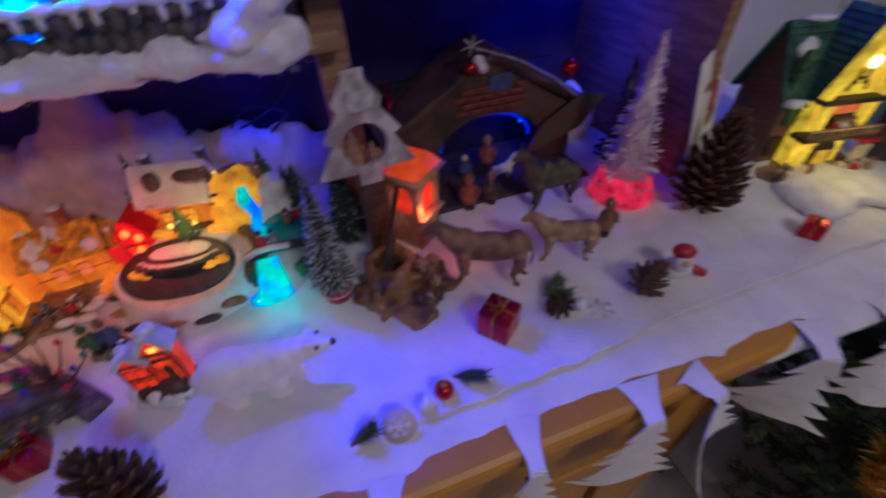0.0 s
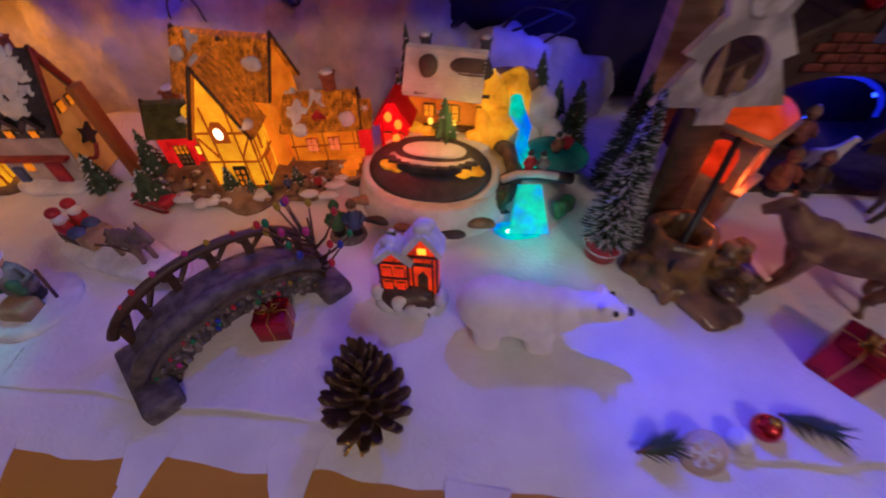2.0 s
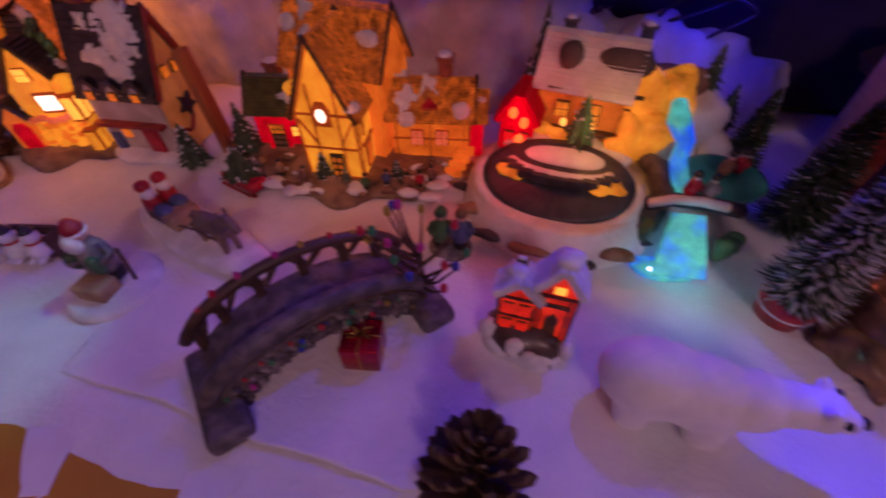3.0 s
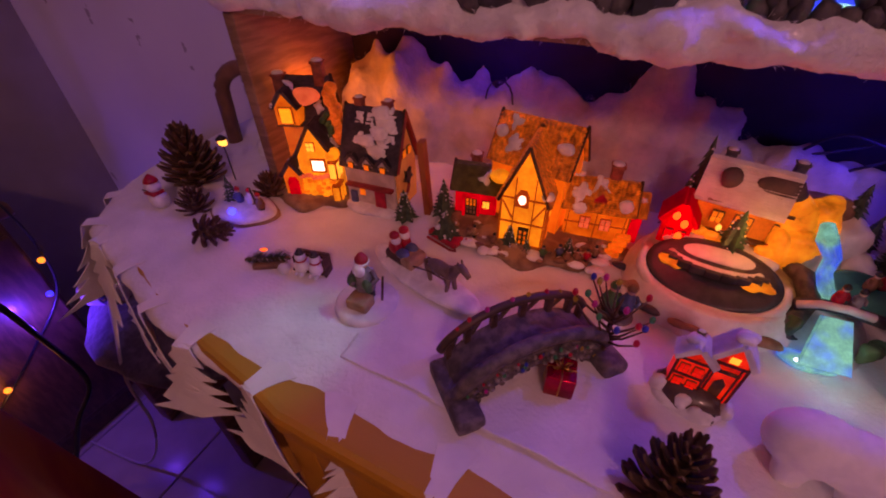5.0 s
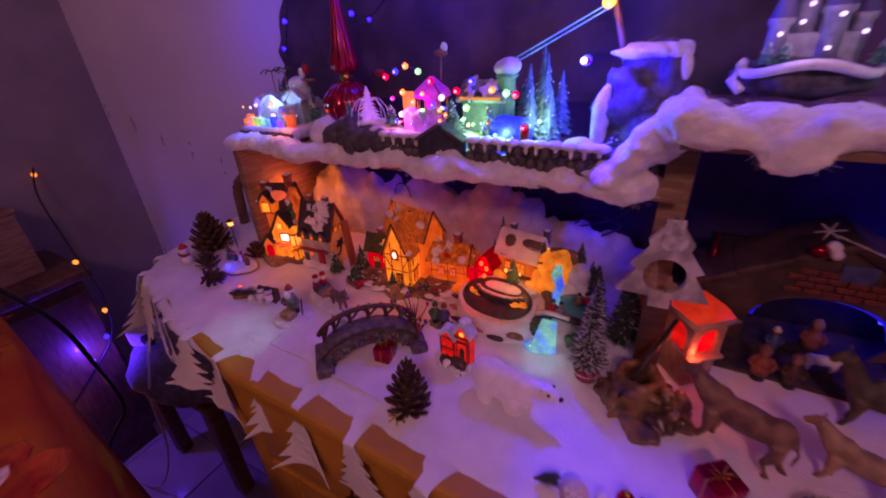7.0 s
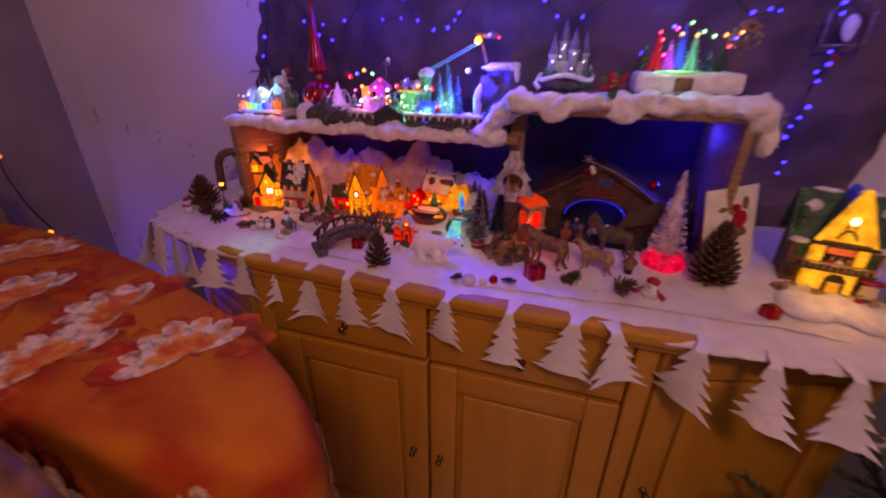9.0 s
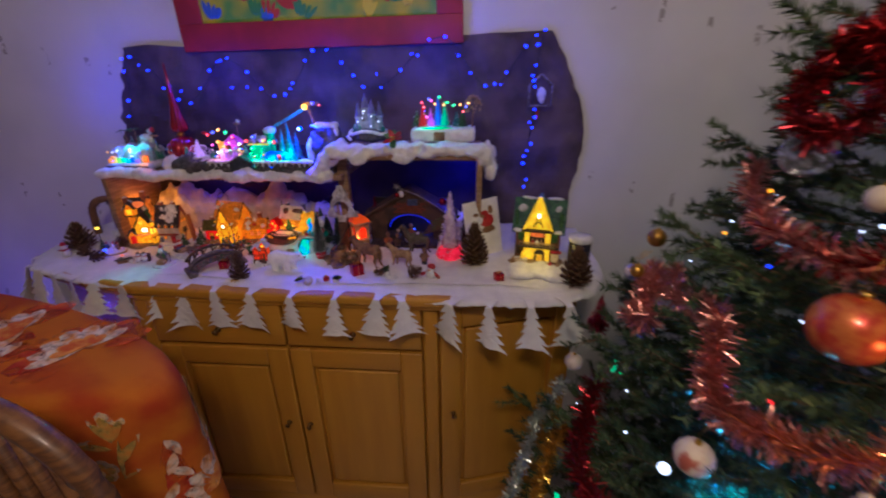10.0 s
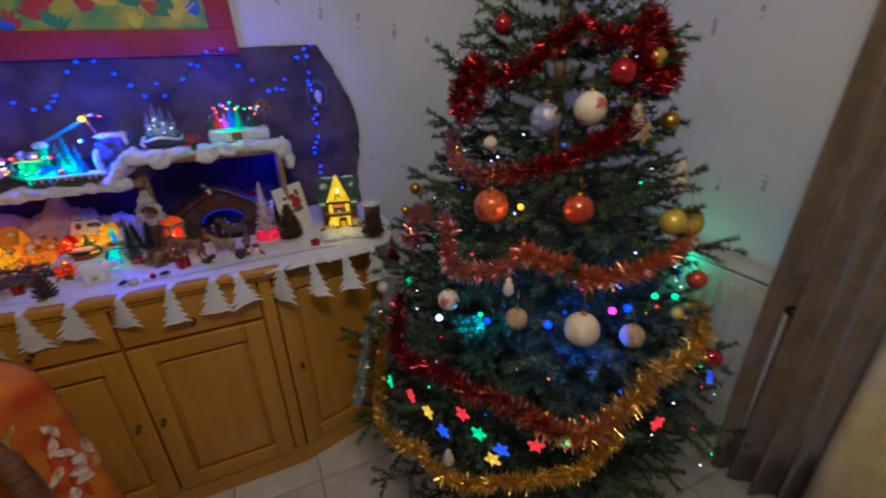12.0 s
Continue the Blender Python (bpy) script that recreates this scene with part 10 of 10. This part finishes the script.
        for k, shape in enumerate(shapes):
            b.prism(m, [(px, py) for px, py in shape], -0.0003, 0.0003, mx=pose(x, y, TABLE_Z + lift + 0.0002 * k, 90, 0, 0))
        b.obj("flower_print", cl, "printed flower")

    def peony(turn, size):
        back = [turned(petal, (0, 0), turn + 36 * k, size * 1.18, 1.3) for k in range(-3, 4)]
        front = [turned(petal, (0, 0), turn + 27 * k, size * (1.0 - 0.05 * abs(k)), 0.95) for k in (-3, 3, -2, 2, -1, 1, 0)]
        heart = [turned(petal, (0, 0), turn + 34 * k, size * 0.50, 1.2) for k in (-2, 2, -1, 1, 0)]
        return back, front, heart
    amber = mat("printed_amber", (0.72, 0.30, 0.05), 0.85, second=(0.58, 0.10, 0.01), scale=40)
    for x, y, size, turn in ((0.40, 0.03, 0.10, 200), (0.20, 0.05, 0.10, 150), (0.26, -0.07, 0.10, 185), (0.02, -0.03, 0.12, 170), (-0.18, 0.04, 0.11, 210), (-0.36, -0.02, 0.12, 150)):
        for m, shapes, lift in zip((red, pale, amber), peony(turn, size), (0.0060, 0.0074, 0.0092)):
            on_top(m, shapes, x, y, lift)
    for u0, d0, size, turn in ((-58, 0.13, 0.105, 60), (-84, 0.20, 0.10, 100), (-40, 0.34, 0.09, 80), (10, 0.26, 0.08, 110), (35, 0.16, 0.09, 70)):
        for m, shapes, lift in zip((red, pale, amber), peony(turn, size), (0.0040, 0.0066, 0.0095)):
            on_side(m, shapes, u0, d0, lift)
    for u0, d0, k in ((-27, 0.105, 1.0), (20, 0.12, 0.9), (-100, 0.12, 1.0)):
        tulip = [(petal, (0.004, 0.030), 62, 0.050, 0.7), (petal, (0.004, 0.030), 116, 0.048, 0.7), (petal, (0.004, 0.030), 90, 0.054, 0.8), (leaf, (0.006, -0.018), 50, 0.062, 1.3), (leaf, (0.000, 0.016), 168, 0.052, -1.2), (leaf, (0.006, -0.050), 84, 0.085, 0.5), (leaf, (0.004, -0.050), 20, 0.028, 1.2)]
        ring = [(petal, (-0.026, -0.034), 72 * j + 18, 0.023, 1.7) for j in range(5)]
        shapes = [turned(q, at, ang, z * k, w) for q, at, ang, z, w in tulip + ring]
        wide = [turned(q, (at[0] * 1.0, at[1] * 1.0), ang, z * k * 1.14, w * 1.35) for q, at, ang, z, w in tulip + ring]
        on_side(line, wide, u0, d0, 0.0040)
        on_side(gold, shapes, u0, d0, 0.0080)
        on_side(line, [turned([(math.cos(j), math.sin(j)) for j in (0, 1.05, 2.1, 3.14, 4.19, 5.24)], (-0.026, -0.034), 0, 0.007 * k)], u0, d0, 0.0120)
    for u0, d0 in ((-11, 0.20), (50, 0.24), (-70, 0.34)):
        sway = [turned(leaf, (0.008 * math.sin(j * 2), 0.10 - 0.034 * j), ang, 0.050, 1.6) for j, ang in enumerate((-70, -110, -50, -120, -65, -95))]
        on_side(red, [turned(petal, (0, 0.10), -90, 0.24, 0.6)], u0, d0, 0.0036)
        on_side(pale, sway, u0, d0, 0.0060)


table()


def chair():
    ob = thing("dining_chair", pose(-0.172, -0.580, 0, 0, 0, 172), "wooden dining chair with an arched spindle back", "chair")
    m = mat("chair_wood", (0.20, 0.085, 0.024), 0.45, second=(0.10, 0.04, 0.014), scale=12, stretch=(2, 2, 10), coat=0.3)
    Build().box(m, (0.04, -0.15, 0.46), (0.31, 0.30, 0.03), 0.012).obj("seat", ob)
    for x, y in ((-0.10, -0.28), (0.18, -0.28), (-0.10, -0.02), (0.17, -0.02)):
        Build().tube(m, [(x, y, 0.45), (x * 1.1, y * 1.02, 0.0)], [0.020, 0.015], 10).obj("leg", ob)
    Build().tube(m, [(-0.19, 0, 0.46), (-0.20, 0.01, 0.78)] + [(-0.20 * math.cos(a), 0.02, 0.90 + 0.19 * math.sin(a)) for a in (math.pi * k / 14 for k in range(15))] + [(0.20, 0.01, 0.78), (0.19, 0, 0.46)], 0.019, 10).obj("back_arch", ob)
    for x in (-0.13, -0.078, -0.026, 0.026, 0.078, 0.13):
        Build().tube(m, [(x, 0.0, 0.47), (x, 0.018, 0.90 + 0.185 * math.sqrt(1 - (x / 0.20) ** 2))], 0.010, 8).obj("spindle", ob)


chair()


# ---- curtain, radiator ----
def curtain(name, y0, y1, x, m, label, folds, deep):
    bm = bmesh.new()
    n, rows = folds * 14, []
    for i in range(n + 1):
        u = i / n
        y = y0 + (y1 - y0) * u
        d = deep * math.sin(u * folds * 2 * math.pi) + 0.012 * math.sin(u * 31)
        rows.append([bm.verts.new((x + d * (0.7 + 0.3 * (1 - z / 2.4)) + 0.01 * math.sin(z * 3 + u * 9), y + 0.01 * math.sin(z * 2 + u * 20), z)) for z in (0.02, 0.4, 0.8, 1.2, 1.6, 2.0, 2.42)])
    for a, c in zip(rows, rows[1:]):
        for k in range(6):
            f = bm.faces.new((a[k], c[k], c[k + 1], a[k + 1]))
            f.smooth = True
    me = bpy.data.meshes.new(name)
    bm.to_mesh(me)
    bm.free()
    me.materials.append(m)
    ob = new(name, me)
    ob.modifiers.new("thick", "SOLIDIFY").thickness = 0.002
    return tagged(ob, label, "curtain")


curtain("curtain", -1.02, -0.74, RIGHT_X - 0.09, mat("brown_velvet", (0.26, 0.18, 0.10), 0.85, second=(0.18, 0.12, 0.07), scale=14, bump=0.0008, bump_scale=200, sheen=0.4), "heavy brown curtain hanging in deep folds", 4, 0.045)
curtain("curtain", -1.75, -1.03, RIGHT_X - 0.10, mat("cream_curtain", (0.80, 0.66, 0.34), 0.85, second=(0.70, 0.55, 0.27), scale=14, bump=0.0008, bump_scale=200, sheen=0.3), "cream curtain hanging beside a brown one", 4, 0.035)
Build().tube(DARK_WOOD, [(RIGHT_X - 0.09, -1.9, 2.43), (RIGHT_X - 0.09, -0.55, 2.43)], 0.014, 12).obj("curtain_rod")
tagged(bpy.data.objects["curtain_rod"], "dark wooden rod that carries the curtains", "curtain rod")


def radiator():
    ob = thing("radiator", pose(RIGHT_X, -0.42, 0), "white panel radiator fixed to the wall", "radiator")
    m = mat("radiator_enamel", (0.70, 0.68, 0.64), 0.35, second=(0.62, 0.60, 0.56), scale=12)
    Build().box(m, (-0.075, 0, 0.50), (0.05, 0.62, 0.66), 0.010).obj("panel", ob)
    for k in range(13):
        Build().box(m, (-0.103, -0.27 + 0.045 * k, 0.50), (0.008, 0.022, 0.58), 0.004).obj("rib", ob)
    Build().box(m, (-0.06, 0, 0.845), (0.09, 0.64, 0.016), 0.004).obj("top_grille", ob)
    Build().tube(m, [(-0.075, -0.31, 0.78), (-0.075, -0.36, 0.78), (-0.075, -0.36, 0.02)], 0.009, 8).obj("pipe", ob)
    Build().lathe(BLACK, [(0.014, 0), (0.018, 0.02), (0.014, 0.045)], 14, mx=pose(-0.075, -0.36, 0.77, 90, 0, 0)).obj("valve", ob, "dark valve knob")
    for s in (-0.2, 0.2):
        Build().box(m, (-0.03, s, 0.50), (0.06, 0.03, 0.05), 0.003).obj("bracket", ob)


radiator()


# ---- corner by the left wall ----
def bench():
    ob = thing("bench_stool", pose(-1.165, 0.285, 0), "wooden stool with a grey fleece cushion by the sideboard", "stool")
    leg_m = mat("stool_wood", (0.24, 0.12, 0.05), 0.5, second=(0.16, 0.08, 0.03), scale=12, stretch=(2, 2, 10))
    b = Build()
    b.ball(mat("grey_fleece", (0.20, 0.19, 0.24), 0.95, second=(0.12, 0.115, 0.15), scale=40, bump=0.006, bump_scale=70, sheen=0.5), (0, 0, 0.470), (0.29, 0.22, 0.055), 4, rough=0.12, freq=14)
    b.obj("cushion", ob, "grey fleece cushion")
    Build().box(leg_m, (0, 0, 0.425), (0.44, 0.32, 0.035), 0.008).obj("seat", ob)
    for x in (-0.19, 0.17):
        for y in (-0.13, 0.13):
            Build().box(leg_m, (x, y, 0.205), (0.050, 0.045, 0.41), 0.006).obj("leg", ob)


bench()
plug = thing("projector_lamp", pose(-1.345, 0.215, 0.500, 0, 0, 30), "small white light projector with dark blue lens on a stool", "projector")
Build().box(CEILING_PAINT, (0, 0, 0.035), (0.11, 0.08, 0.065), 0.014).obj("housing", plug)
Build().lathe(mat("blue_lens", (0.02, 0.02, 0.12), 0.15, coat=0.6), [(0.022, 0), (0.024, 0.008), (0.018, 0.012)], 20, mx=pose(0.02, -0.040, 0.036, 90, 0, 0)).obj("lens", plug, "dark blue lens")
Build().box(CEILING_PAINT, (-0.02, 0, 0.075), (0.03, 0.03, 0.03), 0.006).obj("switch", plug, "raised white switch")
c = Build()
c.tube(CEILING_PAINT, curve([(-1.32, 0.19, 0.53), (-1.20, 0.13, 0.53), (-1.13, 0.07, 0.45), (-1.16, 0.06, 0.25), (-1.22, 0.03, 0.08), (-1.30, 0.00, 0.008), (-1.5, -0.02, 0.008)]), 0.0035, 8)
tagged(c.obj("cable"), "white cable hanging from a small projector to the floor", "cable")


def side_cabinet():
    ob = thing("side_cabinet", pose(-1.655, -0.17, 0), "dark wooden cabinet against the side wall", "cabinet")
    m = mat("walnut", (0.15, 0.07, 0.035), 0.45, second=(0.09, 0.04, 0.02), scale=10, stretch=(2, 8, 2), coat=0.2)
    Build().box(m, (0, 0, 0.755), (0.34, 0.72, 0.030), 0.006).obj("top", ob)
    Build().box(m, (0, 0, 0.40), (0.30, 0.66, 0.66), 0.004).obj("body", ob)
    for y in (-0.165, 0.165):
        d = Build().box(m, (0.157, y, 0.40), (0.016, 0.315, 0.60), 0.006).obj("door", ob)
        Build().ball(BRASS, (0.172, y * 0.15, 0.45), 0.012, 2).obj("knob", d, "brass knob")
    Build().box(m, (0, 0, 0.035), (0.28, 0.62, 0.07), 0.004).obj("plinth", ob)


side_cabinet()
bx = thing("wooden_box", pose(-1.69, -0.06, 0.770, 0, 0, 4), "pale wooden box on a dark cabinet", "box")
Build().box(BOARD, (0, 0, 0.10), (0.20, 0.34, 0.20), 0.004).obj("case", bx)
Build().box(BOARD, (0, 0, 0.209), (0.21, 0.35, 0.016), 0.003).obj("lid", bx)
g = thing("lamp_string", pose(0, 0, 0), "dark wire with amber and blue lamps on a cabinet", "light string")
way = [(-1.80, 0.265, 1.05), (-1.72, 0.22, 0.98), (-1.62, 0.20, 0.86), (-1.49, 0.175, 0.79), (-1.478, 0.18, 0.66), (-1.475, 0.15, 0.52), (-1.476, 0.02, 0.40), (-1.476, -0.12, 0.30)]
Build().tube(BLACK, curve(way), 0.003, 8).obj("wire", g)
for (x, y, z), k in zip(((-1.79, 0.26, 1.03), (-1.50, 0.17, 0.80), (-1.47, 0.17, 0.62), (-1.470, 0.14, 0.53), (-1.47, -0.05, 0.36)), (2, 2, 2, 1, 2)):
    Build().ball(LEDS[k], (x, y - 0.004, z), 0.008, 2).obj("lamp", g)
c = Build()
c.tube(BLACK, curve([(-1.50, -0.10, 0.97), (-1.36, -0.04, 0.86), (-1.30, 0.010, 0.74), (-1.29, 0.034, 0.57), (-1.30, 0.044, 0.37), (-1.32, -0.02, 0.27), (-1.36, -0.10, 0.10), (-1.42, -0.16, 0.012)]), 0.006, 10)
tagged(c.obj("cable"), "thick black cable hanging beside the stool", "cable")


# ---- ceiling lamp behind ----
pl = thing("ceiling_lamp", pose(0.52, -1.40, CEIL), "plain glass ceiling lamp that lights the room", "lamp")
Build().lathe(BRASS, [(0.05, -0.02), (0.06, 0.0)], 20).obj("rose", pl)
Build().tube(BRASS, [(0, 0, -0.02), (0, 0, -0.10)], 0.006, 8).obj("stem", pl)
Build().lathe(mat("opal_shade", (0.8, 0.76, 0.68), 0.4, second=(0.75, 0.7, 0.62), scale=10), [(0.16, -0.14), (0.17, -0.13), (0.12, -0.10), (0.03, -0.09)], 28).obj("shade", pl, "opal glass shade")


# ---- floor tiles ----
def tiles():
    b = Build()
    s = 0.33
    b.box(TILE, (0, 0, 0), (s - 0.006, s - 0.006, 0.012), 0.002)
    first = b.obj("tile", floor, at=pose(LEFT_X + s / 2, WALL_Y - s / 2, -0.006))
    for i in range(12):
        for j in range(13):
            if i == 0 and j == 0:
                continue
            x, y = LEFT_X + s / 2 + s * i, WALL_Y - s / 2 - s * j
            if x + s / 2 > RIGHT_X + 0.1:
                continue
            t = new("tile", first.data)
            t.parent = floor
            t.matrix_basis = pose(x, y, -0.006)


tiles()
